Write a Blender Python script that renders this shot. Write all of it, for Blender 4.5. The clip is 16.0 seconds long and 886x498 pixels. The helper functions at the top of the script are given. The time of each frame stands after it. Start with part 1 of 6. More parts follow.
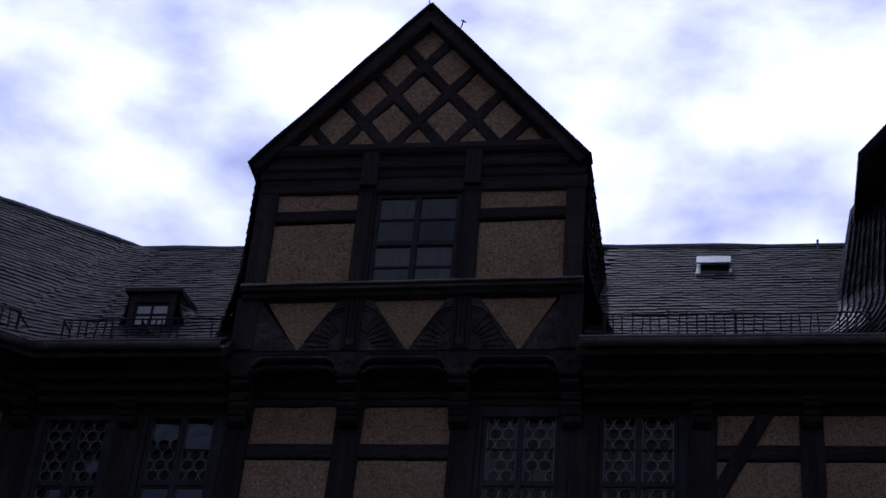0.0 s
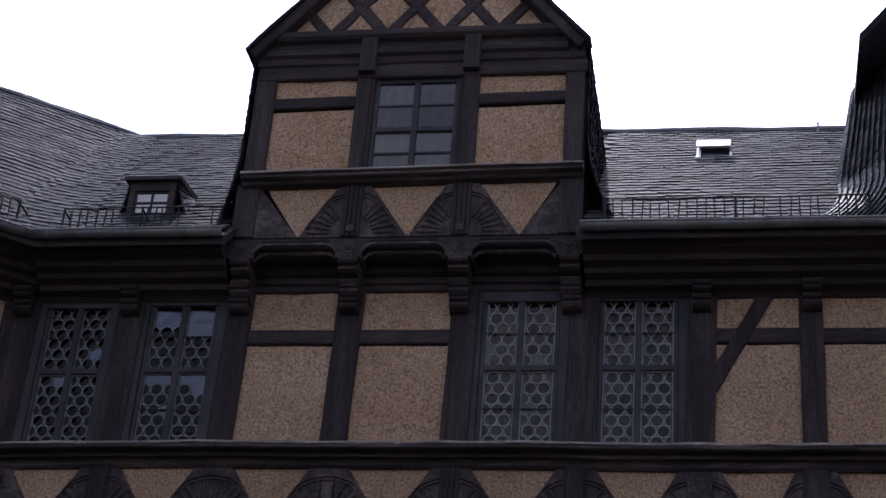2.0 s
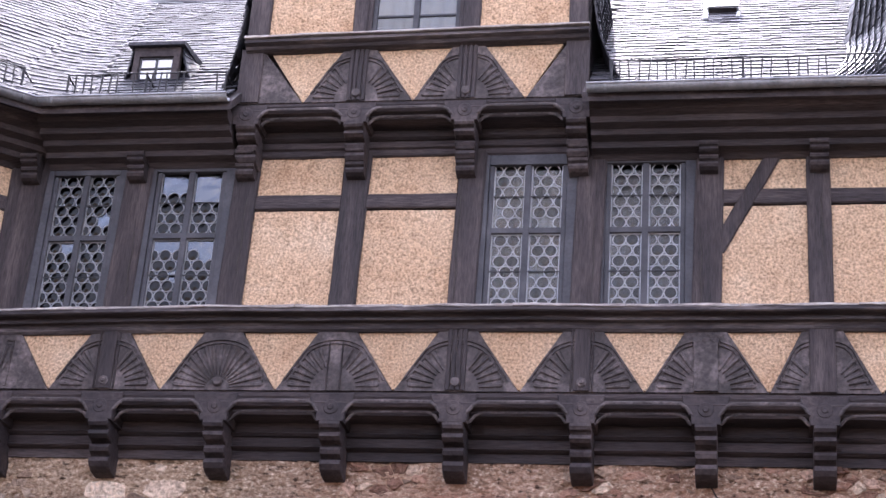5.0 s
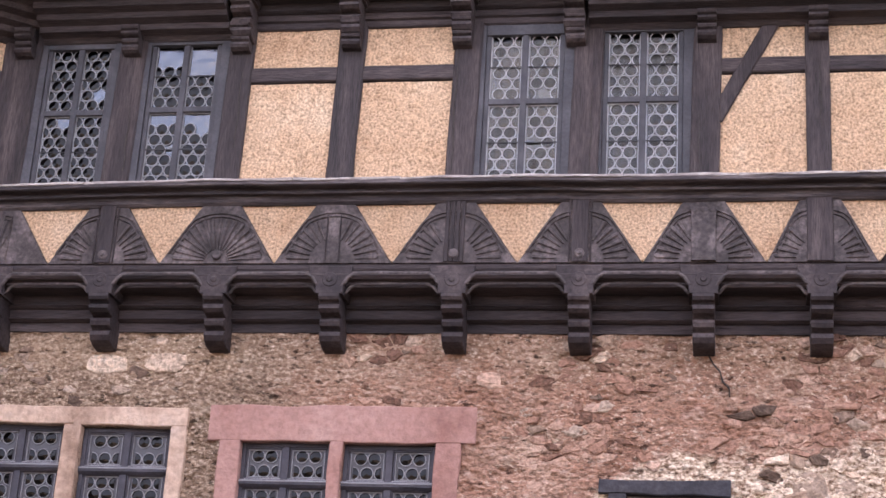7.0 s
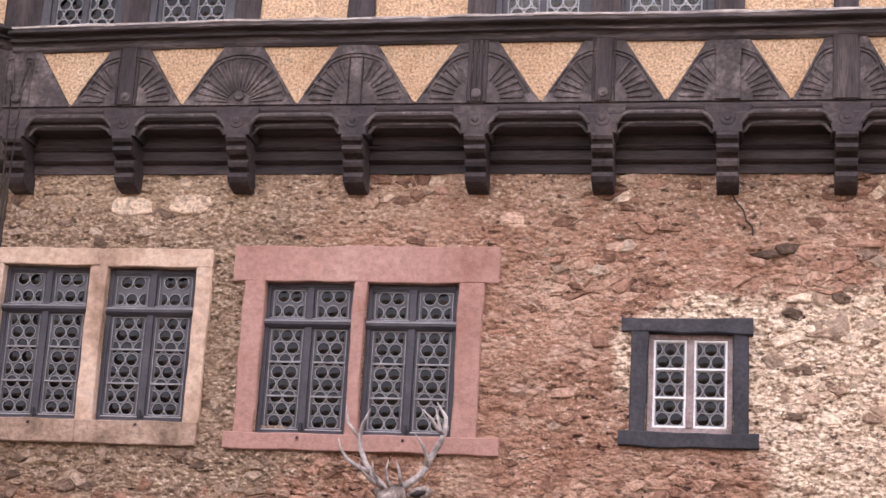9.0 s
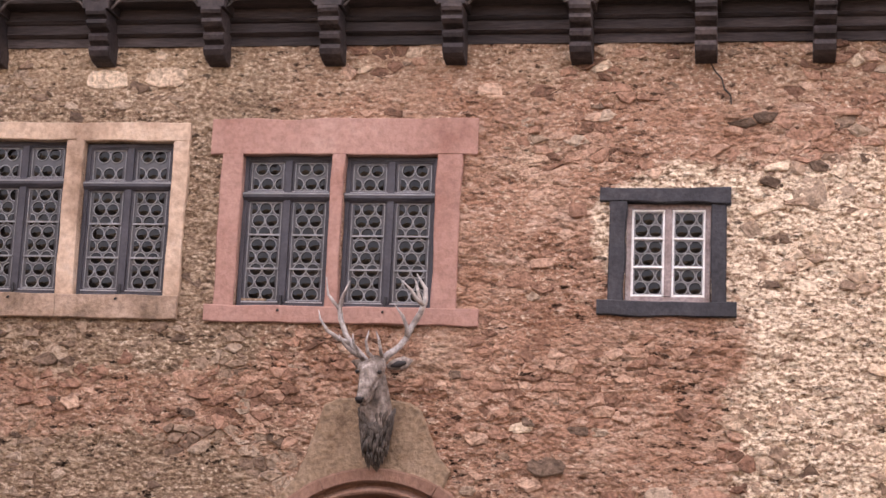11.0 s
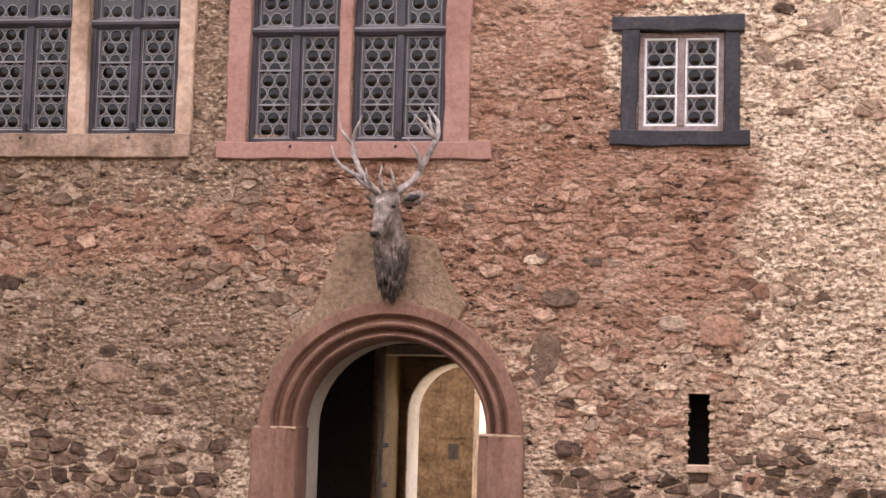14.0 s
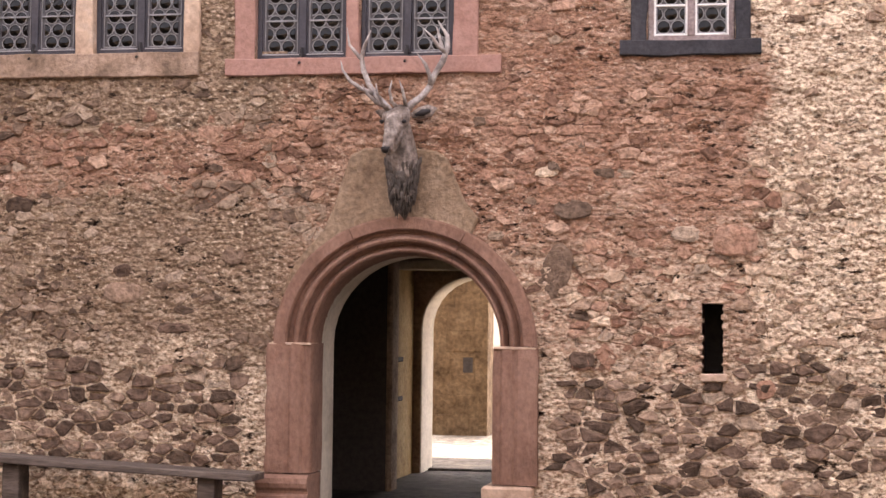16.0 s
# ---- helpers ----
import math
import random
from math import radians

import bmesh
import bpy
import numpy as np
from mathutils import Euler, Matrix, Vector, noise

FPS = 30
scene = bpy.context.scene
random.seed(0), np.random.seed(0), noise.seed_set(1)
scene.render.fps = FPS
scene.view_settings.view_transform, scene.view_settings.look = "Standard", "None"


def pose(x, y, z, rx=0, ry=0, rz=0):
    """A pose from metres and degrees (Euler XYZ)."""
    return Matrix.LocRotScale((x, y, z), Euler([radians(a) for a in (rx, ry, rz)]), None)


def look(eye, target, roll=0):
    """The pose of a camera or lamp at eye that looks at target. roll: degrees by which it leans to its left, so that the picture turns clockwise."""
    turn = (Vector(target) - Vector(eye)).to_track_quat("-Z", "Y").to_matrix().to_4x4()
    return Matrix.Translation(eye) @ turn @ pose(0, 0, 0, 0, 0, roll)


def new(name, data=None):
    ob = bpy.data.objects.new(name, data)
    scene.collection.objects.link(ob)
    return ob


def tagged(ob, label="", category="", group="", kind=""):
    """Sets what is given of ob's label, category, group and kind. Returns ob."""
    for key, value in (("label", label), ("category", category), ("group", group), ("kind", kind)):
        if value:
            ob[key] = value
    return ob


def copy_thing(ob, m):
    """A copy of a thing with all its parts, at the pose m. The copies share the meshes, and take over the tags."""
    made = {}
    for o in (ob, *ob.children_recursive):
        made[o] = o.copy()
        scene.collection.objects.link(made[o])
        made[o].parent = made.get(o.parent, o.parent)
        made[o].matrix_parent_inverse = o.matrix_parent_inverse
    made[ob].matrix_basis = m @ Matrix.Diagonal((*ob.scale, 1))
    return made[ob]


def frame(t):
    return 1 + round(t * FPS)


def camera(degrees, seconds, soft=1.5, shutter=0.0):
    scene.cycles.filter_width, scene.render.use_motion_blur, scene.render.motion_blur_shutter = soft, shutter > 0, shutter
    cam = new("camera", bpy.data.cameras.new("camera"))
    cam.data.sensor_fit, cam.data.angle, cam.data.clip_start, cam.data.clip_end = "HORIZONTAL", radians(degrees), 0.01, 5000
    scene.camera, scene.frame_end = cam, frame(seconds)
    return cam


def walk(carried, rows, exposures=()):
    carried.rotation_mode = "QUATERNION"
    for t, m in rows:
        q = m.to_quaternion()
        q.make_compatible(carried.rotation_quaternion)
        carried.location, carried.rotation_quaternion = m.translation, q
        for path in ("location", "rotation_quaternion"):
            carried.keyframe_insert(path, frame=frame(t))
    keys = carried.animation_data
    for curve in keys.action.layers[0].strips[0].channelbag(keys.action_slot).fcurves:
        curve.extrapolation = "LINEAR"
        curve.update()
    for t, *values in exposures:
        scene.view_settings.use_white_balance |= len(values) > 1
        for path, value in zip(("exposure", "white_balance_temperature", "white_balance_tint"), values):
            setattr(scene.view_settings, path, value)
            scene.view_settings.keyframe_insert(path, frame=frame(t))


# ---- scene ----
# ---- camera: one standpoint in the courtyard, tilting down ----
EYE = (2.6, -13.0, 1.8)
TURNS = [
    (0, 123.084, -4.573, 8.647),
    (0.5, 122.313, -4.394, 8.822),
    (1, 121.284, -4.210, 8.939),
    (1.5, 120.298, -4.232, 8.918),
    (2, 119.282, -4.170, 8.891),
    (2.5, 118.798, -3.999, 8.952),
    (3, 118.421, -3.848, 9.085),
    (3.5, 117.549, -3.947, 9.074),
    (4, 116.434, -3.995, 9.203),
    (4.2, 116.082, -4.036, 9.251),
    (6.3, 112.047, -3.334, 9.479),
    (6.5, 111.549, -3.331, 9.452),
    (7, 110.478, -3.305, 9.464),
    (7.5, 109.358, -3.350, 9.663),
    (8, 107.900, -3.506, 9.928),
    (8.5, 106.390, -3.582, 10.186),
    (9, 105.139, -3.211, 10.304),
    (9.2, 104.780, -2.959, 10.261),
    (11.3, 100.423, -2.546, 9.703),
    (11.5, 100.131, -2.621, 9.783),
    (12, 99.122, -2.217, 9.846),
    (12.5, 97.925, -1.811, 9.823),
    (13, 96.979, -1.749, 9.944),
    (13.5, 96.141, -1.811, 10.096),
    (14, 95.367, -1.626, 10.304),
    (14.5, 94.576, -1.313, 10.514),
    (15, 93.830, -0.968, 10.683),
    (15.5, 93.208, -0.923, 10.757),
    (16, 92.518, -0.674, 10.773),
]
cam = camera(28.756, 16.0, soft=1.5)
walk(cam, [(t, pose(*EYE, rx, ry, rz)) for t, rx, ry, rz in TURNS],
     exposures=[(0.0, -2.66, 5150, 26), (0.5, -2.52, 5150, 26), (1.0, -2.22, 5300, 25), (1.5, -1.58, 5500, 23), (2.0, -0.62, 5650, 22), (2.5, 0.55, 5700, 22), (3.0, 0.95, 5700, 22),
                (3.5, 1.32, 5750, 23), (4.2, 1.70, 5850, 23), (6.5, 2.2, 6300, 23), (9.0, 2.24, 7050, 23), (12.5, 2.12, 7550, 22), (16.0, 2.12, 7650, 22)])

# ---- sky and sun ----
SUN_ELEV, SUN_AZ = radians(50), radians(-8)   # the sun stands behind the house


def make_world():
    w = bpy.data.worlds.new("sky")
    w.use_nodes = True
    nt = w.node_tree
    nt.nodes.clear()
    n, l = nt.nodes.new, nt.links.new
    out, bg = n("ShaderNodeOutputWorld"), n("ShaderNodeBackground")
    sky = n("ShaderNodeTexSky")
    sky.sky_type, sky.sun_disc = "NISHITA", False
    sky.sun_elevation, sky.sun_rotation = SUN_ELEV, SUN_AZ
    co, mp = n("ShaderNodeTexCoord"), n("ShaderNodeMapping")
    mp.inputs["Scale"].default_value = (1.0, 1.0, 1.9)
    big, ramp = n("ShaderNodeTexNoise"), n("ShaderNodeValToRGB")
    big.inputs["Scale"].default_value, big.inputs["Detail"].default_value, big.inputs["Roughness"].default_value = 9.0, 8.0, 0.5
    ramp.color_ramp.elements[0].position, ramp.color_ramp.elements[1].position = 0.34, 0.64
    tint = n("ShaderNodeMix")
    tint.data_type = "RGBA"
    # clouds glow towards the sun behind them and are duller away from it
    dot, power, glow, cloud = n("ShaderNodeVectorMath"), n("ShaderNodeMath"), n("ShaderNodeMapRange"), n("ShaderNodeVectorMath")
    dot.operation, power.operation, cloud.operation = "DOT_PRODUCT", "POWER", "SCALE"
    dot.inputs[1].default_value = (math.sin(SUN_AZ) * math.cos(SUN_ELEV), math.cos(SUN_AZ) * math.cos(SUN_ELEV), math.sin(SUN_ELEV))
    power.use_clamp = True
    power.inputs[1].default_value = 5.0
    glow.inputs["To Min"].default_value, glow.inputs["To Max"].default_value = 6.0, 66.0
    cloud.inputs[0].default_value = (0.98, 0.97, 1.0)
    veil = n("ShaderNodeVectorMath")
    veil.operation = "ADD"
    l(co.outputs["Generated"], dot.inputs[0])
    l(dot.outputs["Value"], power.inputs[0])
    l(power.outputs["Value"], glow.inputs["Value"])
    l(glow.outputs["Result"], cloud.inputs["Scale"])
    l(cloud.outputs["Vector"], tint.inputs[7])
    half = n("ShaderNodeVectorMath")
    half.operation = "MULTIPLY"
    half.inputs[1].default_value = (0.25, 0.262, 0.33)
    l(cloud.outputs["Vector"], half.inputs[0])
    l(co.outputs["Generated"], mp.inputs["Vector"])
    l(mp.outputs["Vector"], big.inputs["Vector"])
    l(big.outputs["Fac"], ramp.inputs["Fac"])
    l(ramp.outputs["Color"], tint.inputs[0])
    l(sky.outputs["Color"], veil.inputs[0])
    l(half.outputs["Vector"], veil.inputs[1])
    l(veil.outputs["Vector"], tint.inputs[6])
    l(tint.outputs[2], bg.inputs["Color"])
    bg.inputs["Strength"].default_value = 0.15
    l(bg.outputs["Background"], out.inputs["Surface"])
    scene.world = w


make_world()
sun = new("sun", bpy.data.lights.new("sun", "SUN"))
sun.data.energy, sun.data.angle, sun.data.color = 3.0, radians(0.6), (1.0, 0.95, 0.86)
sun.matrix_world = look((math.sin(SUN_AZ) * 40, math.cos(SUN_AZ) * 40, 45), (0, 0, 0))


# ---- helpers for meshes and materials ----
def put(name, bm, mat, parent=None, label="", smooth=False):
    me = bpy.data.meshes.new(name)
    bm.normal_update()
    bm.to_mesh(me)
    bm.free()
    me.materials.append(mat)
    if smooth:
        for p in me.polygons:
            p.use_smooth = True
    ob = new(name, me)
    if parent:
        ob.parent = parent
        ob.matrix_parent_inverse = parent.matrix_basis.inverted()
    if label:
        tagged(ob, label)
    return ob


def part(name, bm, mat, parent, label="", smooth=False):
    return put(name, bm, mat, parent, label, smooth)


def base(name, loc, label, category, kind="", group=""):
    ob = new(name)
    ob.empty_display_size = 0.2
    ob.location = loc
    ob.matrix_basis = Matrix.Translation(loc)
    return tagged(ob, label, category, group, kind)


def box(bm, x0, x1, y0, y1, z0, z1, bev=0.0):
    r = bmesh.ops.create_cube(bm, size=1)
    vs = r["verts"]
    bmesh.ops.transform(bm, verts=vs, matrix=Matrix.LocRotScale(((x0 + x1) / 2, (y0 + y1) / 2, (z0 + z1) / 2), None, (x1 - x0, y1 - y0, z1 - z0)))
    if bev:
        es = {e for v in vs for e in v.link_edges}
        bmesh.ops.bevel(bm, geom=list(es), offset=bev, segments=1, affect="EDGES", profile=0.5)
    return bm


def boxm(*a, **k):
    return box(bmesh.new(), *a, **k)


def loft(bm, rings, caps=True, closed=True):
    """Skin a list of equally long rings of points."""
    vs = [[bm.verts.new(p) for p in r] for r in rings]
    n = len(vs[0])
    for a, b in zip(vs, vs[1:]):
        for i in range(n if closed else n - 1):
            j = (i + 1) % n
            bm.faces.new((a[i], a[j], b[j], b[i]))
    if caps:
        bm.faces.new(list(reversed(vs[0])))
        bm.faces.new(vs[-1])
    return bm


def timber(bm, a, b, w, y0, y1, wob=0.006, ch=0.012, seg=0.16, seed=0.0):
    """A hewn timber from a to b (x, z), w wide, from its front y0 back to y1, with worn edges."""
    a, b = Vector(a), Vector(b)
    d = b - a
    n = max(2, int(d.length / seg))
    s = Vector((-d.y, d.x)).normalized()
    rings = []
    for i in range(n + 1):
        c = a + d * i / n
        o = [noise.noise(Vector((c.x * 3.1 + k * 7.7 + seed, c.y * 3.1, seed + k))) * wob for k in range(3)]
        lo, hi = -w / 2 + o[0], w / 2 + o[1]
        f = y0 + o[2]
        rings.append([(c.x + s.x * u, y, c.y + s.y * u) for u, y in ((lo, y1), (hi, y1), (hi, f + ch), (hi - ch, f), (lo + ch, f), (lo, f + ch))])
    loft(bm, rings)
    bmesh.ops.recalc_face_normals(bm, faces=bm.faces)
    return bm


def extrude_x(bm, prof, x0, x1, n=1):
    """A profile of (y, z) points drawn out along x."""
    rings = [[(x0 + (x1 - x0) * i / n, y, z) for y, z in prof] for i in range(n + 1)]
    loft(bm, rings)
    bmesh.ops.recalc_face_normals(bm, faces=bm.faces)
    return bm


def rough_panel(corners, y, step=0.03, amp=0.008, seed=0.0, depth=0.04):
    """Hand-thrown plaster between timbers: a lumpy sheet inside four (x, z) corners: bottom left, bottom right, top right, top left."""
    bm = bmesh.new()
    bl, br, tr, tl = (Vector(c) for c in corners)
    nx, nz = max(2, int(max((br - bl).length, (tr - tl).length) / step)), max(2, int((tl - bl).length / step))
    g = []
    for j in range(nz + 1):
        row = []
        for i in range(nx + 1):
            u, v = i / nx, j / nz
            p = (bl * (1 - u) + br * u) * (1 - v) + (tl * (1 - u) + tr * u) * v
            h = noise.noise(Vector((p.x * 19, p.y * 19, seed))) * amp + noise.noise(Vector((p.x * 4, p.y * 4, seed + 5))) * amp
            row.append(bm.verts.new((p.x, y - h, p.y)))
        g.append(row)
    for j in range(nz):
        for i in range(nx):
            bm.faces.new((g[j][i], g[j][i + 1], g[j + 1][i + 1], g[j + 1][i]))
    rim = g[0] + [r[-1] for r in g[1:]] + list(reversed(g[-1]))[1:] + [r[0] for r in reversed(g[1:-1])]
    back = [bm.verts.new((v.co.x, y + depth, v.co.z)) for v in rim]
    for i in range(len(rim)):
        k = (i + 1) % len(rim)
        bm.faces.new((rim[k], rim[i], back[i], back[k]))
    return bm


def wand(bm, pts, radii, sides=8, flat=1.0):
    """A tapering round rod through the points."""
    rings = []
    pts = [Vector(p) for p in pts]
    side = Vector((0, 1, 0.13)).normalized()
    for i, p in enumerate(pts):
        t = (pts[min(i + 1, len(pts) - 1)] - pts[max(i - 1, 0)]).normalized()
        u = t.cross(side).normalized()
        v = t.cross(u)
        rings.append([p + (u * math.cos(a) + v * math.sin(a) * flat) * radii[i] for a in (2 * math.pi * k / sides for k in range(sides))])
    loft(bm, rings)
    bmesh.ops.recalc_face_normals(bm, faces=bm.faces)
    return bm


def material(name, cols, scale=2.0, rough=0.8, bump=0.3, grain=30.0, dist=0.02, metal=0.0, stretch=(1, 1, 1), vary="", speck=0.35, spec=0.3, lumps=0.0, low=0.3, high=0.7):
    """A surface whose colours wander at one scale and are specked at a finer one, with relief. vary: 'object' or 'island' shifts each piece."""
    m = bpy.data.materials.new(name)
    m.use_nodes = True
    nt = m.node_tree
    n, l = nt.nodes.new, nt.links.new
    b = nt.nodes["Principled BSDF"]
    co, mp = n("ShaderNodeTexCoord"), n("ShaderNodeMapping")
    mp.inputs["Scale"].default_value = stretch
    l(co.outputs["Object"], mp.inputs["Vector"])
    wide, fine = n("ShaderNodeTexNoise"), n("ShaderNodeTexNoise")
    for node, sc, de in ((wide, scale, 6.0), (fine, grain, 4.0)):
        node.inputs["Scale"].default_value, node.inputs["Detail"].default_value = sc, de
        node.inputs["Roughness"].default_value = 0.62
        l(mp.outputs["Vector"], node.inputs["Vector"])
    ramp = n("ShaderNodeValToRGB")
    els = ramp.color_ramp.elements
    for i, c in enumerate(cols):
        pos = low + (high - low) * i / max(1, len(cols) - 1)
        e = els[i] if i < 2 else els.new(pos)
        e.position, e.color = pos, (*c, 1)
    fac = wide.outputs["Fac"]
    if vary:
        src = n("ShaderNodeObjectInfo").outputs["Random"] if vary == "object" else n("ShaderNodeNewGeometry").outputs["Random Per Island"]
        mx = n("ShaderNodeMix")
        mx.inputs[0].default_value = 0.62
        l(fac, mx.inputs[2])
        l(src, mx.inputs[3])
        fac = mx.outputs[0]
    l(fac, ramp.inputs["Fac"])
    sp = n("ShaderNodeMapRange")
    sp.inputs["From Min"].default_value, sp.inputs["From Max"].default_value = 0.3, 0.62
    sp.inputs["To Min"].default_value, sp.inputs["To Max"].default_value = 1 - speck, 1 + speck * 0.45
    l(fine.outputs["Fac"], sp.inputs["Value"])
    mul = n("ShaderNodeMix")
    mul.data_type, mul.blend_type = "RGBA", "MULTIPLY"
    mul.inputs[0].default_value = 1.0
    l(ramp.outputs["Color"], mul.inputs[6])
    l(sp.outputs["Result"], mul.inputs[7])
    l(mul.outputs[2], b.inputs["Base Color"])
    rr = n("ShaderNodeMapRange")
    rr.inputs["To Min"].default_value, rr.inputs["To Max"].default_value = max(0.05, rough - 0.12), min(1.0, rough + 0.12)
    l(wide.outputs["Fac"], rr.inputs["Value"])
    l(rr.outputs["Result"], b.inputs["Roughness"])
    b.inputs["Metallic"].default_value, b.inputs["Specular IOR Level"].default_value = metal, spec
    bp = n("ShaderNodeBump")
    bp.inputs["Strength"].default_value, bp.inputs["Distance"].default_value = bump, dist
    hgt = fine.outputs["Fac"]
    if lumps:
        vo, ad = n("ShaderNodeTexVoronoi"), n("ShaderNodeMath")
        vo.inputs["Scale"].default_value = lumps
        ad.operation = "SUBTRACT"
        l(mp.outputs["Vector"], vo.inputs["Vector"])
        l(fine.outputs["Fac"], ad.inputs[0])
        l(vo.outputs["Distance"], ad.inputs[1])
        hgt = ad.outputs[0]
    l(hgt, bp.inputs["Height"])
    l(bp.outputs["Normal"], b.inputs["Normal"])
    return m


def glass(name, tint, gloss=1.0, rough=0.03, wave=0.15, ior=1.5):
    """Old window glass: clear with a tint, mirror-like by Fresnel, with slight waves; each piece a little darker or lighter."""
    m = bpy.data.materials.new(name)
    m.use_nodes = True
    nt = m.node_tree
    nt.nodes.clear()
    n, l = nt.nodes.new, nt.links.new
    out, mix, tr, gl, fr = n("ShaderNodeOutputMaterial"), n("ShaderNodeMixShader"), n("ShaderNodeBsdfTransparent"), n("ShaderNodeBsdfGlossy"), n("ShaderNodeFresnel")
    fr.inputs["IOR"].default_value = ior
    inf, mr = n("ShaderNodeObjectInfo"), n("ShaderNodeMix")
    mr.data_type = "RGBA"
    mr.inputs[6].default_value, mr.inputs[7].default_value = (*[c * 0.5 for c in tint], 1), (*tint, 1)
    l(inf.outputs["Random"], mr.inputs[0])
    l(mr.outputs[2], tr.inputs["Color"])
    gl.inputs["Roughness"].default_value = rough
    gl.inputs["Color"].default_value = (gloss, gloss, gloss, 1)
    no, bp, co = n("ShaderNodeTexNoise"), n("ShaderNodeBump"), n("ShaderNodeTexCoord")
    no.inputs["Scale"].default_value = 14.0
    bp.inputs["Strength"].default_value, bp.inputs["Distance"].default_value = wave, 0.02
    l(co.outputs["Object"], no.inputs["Vector"])
    l(no.outputs["Fac"], bp.inputs["Height"])
    l(bp.outputs["Normal"], gl.inputs["Normal"])
    l(bp.outputs["Normal"], fr.inputs["Normal"])
    l(fr.outputs["Fac"], mix.inputs["Fac"])
    l(tr.outputs["BSDF"], mix.inputs[1])
    l(gl.outputs["BSDF"], mix.inputs[2])
    l(mix.outputs["Shader"], out.inputs["Surface"])
    return m


def mortar_material():
    """Old pointing and render in fields: red at heart, grey-brown at one end, crumbling pale lime at the other, pale joints low down."""
    m = material("rubble_mortar", [(0.26, 0.132, 0.085), (0.35, 0.193, 0.128), (0.41, 0.248, 0.172), (0.49, 0.335, 0.24)], 1.9, 0.95, 1.0, 40, 0.035, speck=0.5, spec=0.1, lumps=19, stretch=(0.8, 1, 1.3))
    nt = m.node_tree
    n, l = nt.nodes.new, nt.links.new
    b = nt.nodes["Principled BSDF"]
    co, xyz = n("ShaderNodeTexCoord"), n("ShaderNodeSeparateXYZ")
    l(co.outputs["Object"], xyz.inputs[0])

    def tex(scale, detail, rough=0.6, stretch=(1, 1, 1), shift=(0, 0, 0)):
        mp, no = n("ShaderNodeMapping"), n("ShaderNodeTexNoise")
        mp.inputs["Scale"].default_value, mp.inputs["Location"].default_value = stretch, shift
        l(co.outputs["Object"], mp.inputs["Vector"])
        l(mp.outputs["Vector"], no.inputs["Vector"])
        no.inputs["Scale"].default_value, no.inputs["Detail"].default_value, no.inputs["Roughness"].default_value = scale, detail, rough
        return no.outputs["Fac"]

    def calc(op, a, c, d=0.0):
        node = n("ShaderNodeMath")
        node.operation = op
        for k, v in enumerate((a, c, d)):
            if isinstance(v, (int, float)):
                node.inputs[k].default_value = v
            else:
                l(v, node.inputs[k])
        return node.outputs[0]

    def step(v, lo, hi, top=1.0, bottom=0.0):
        node = n("ShaderNodeMapRange")
        for k, q in (("From Min", lo), ("From Max", hi), ("To Min", bottom), ("To Max", top)):
            node.inputs[k].default_value = q
        l(v, node.inputs["Value"])
        return node.outputs[0]

    def ramp(fac, *stops):
        node = n("ShaderNodeValToRGB")
        e = node.color_ramp.elements
        for k, (pos, c) in enumerate(stops):
            q = e[k] if k < 2 else e.new(pos)
            q.position, q.color = pos, (*c, 1)
        l(fac, node.inputs["Fac"])
        return node.outputs["Color"]

    def over(fac, under, top, mode="MIX"):
        node = n("ShaderNodeMix")
        node.data_type, node.blend_type = "RGBA", mode
        if isinstance(fac, float):
            node.inputs[0].default_value = fac
        else:
            l(fac, node.inputs[0])
        l(under, node.inputs[6])
        l(top, node.inputs[7])
        return node.outputs[2]

    X, Z = xyz.outputs["X"], xyz.outputs["Z"]
    wx, wz = tex(1.3, 7.0, 0.65), tex(1.3, 7.0, 0.65, shift=(7, 0, 3))
    x = calc("MULTIPLY_ADD", calc("SUBTRACT", wx, 0.5), 1.5, X)      # ragged borders between the fields
    z = calc("MULTIPLY_ADD", calc("SUBTRACT", wz, 0.5), 1.3, Z)
    fine, flake = tex(32, 5.0, 0.65, (0.85, 1, 1.2)), tex(10, 6.0, 0.65, (0.7, 1, 1.9), (2, 0, 9))
    col = b.inputs["Base Color"].links[0].from_socket
    # bleached and greyed flakes lie over the red everywhere
    col = over(step(flake, 0.57, 0.62, 0.55), col, ramp(fine, (0.35, (0.42, 0.27, 0.195)), (0.6, (0.62, 0.46, 0.35))))
    col = over(step(flake, 0.42, 0.37, 0.6), col, ramp(fine, (0.35, (0.17, 0.095, 0.07)), (0.6, (0.27, 0.165, 0.12))))
    # hand-sized blotches, bleached or browned
    blotch = tex(4.2, 6.0, 0.6, (0.8, 1, 1.3), (11, 0, 2))
    col = over(step(blotch, 0.56, 0.63, 0.6), col, ramp(fine, (0.35, (0.40, 0.25, 0.18)), (0.6, (0.58, 0.41, 0.315))))
    col = over(step(blotch, 0.43, 0.37, 0.55), col, ramp(fine, (0.35, (0.19, 0.10, 0.07)), (0.6, (0.29, 0.165, 0.115))))
    # grey-brown render at the western end, with the red showing through half way up
    grey = ramp(fine, (0.37, (0.135, 0.094, 0.064)), (0.5, (0.265, 0.19, 0.128)), (0.61, (0.43, 0.33, 0.235)))
    west = step(x, -0.55, -1.25, 0.85)
    red_gap = calc("MULTIPLY", step(z, 2.75, 2.9), step(z, 3.42, 3.3))
    west = calc("MULTIPLY", west, calc("MULTIPLY_ADD", red_gap, -0.85, 1.0))
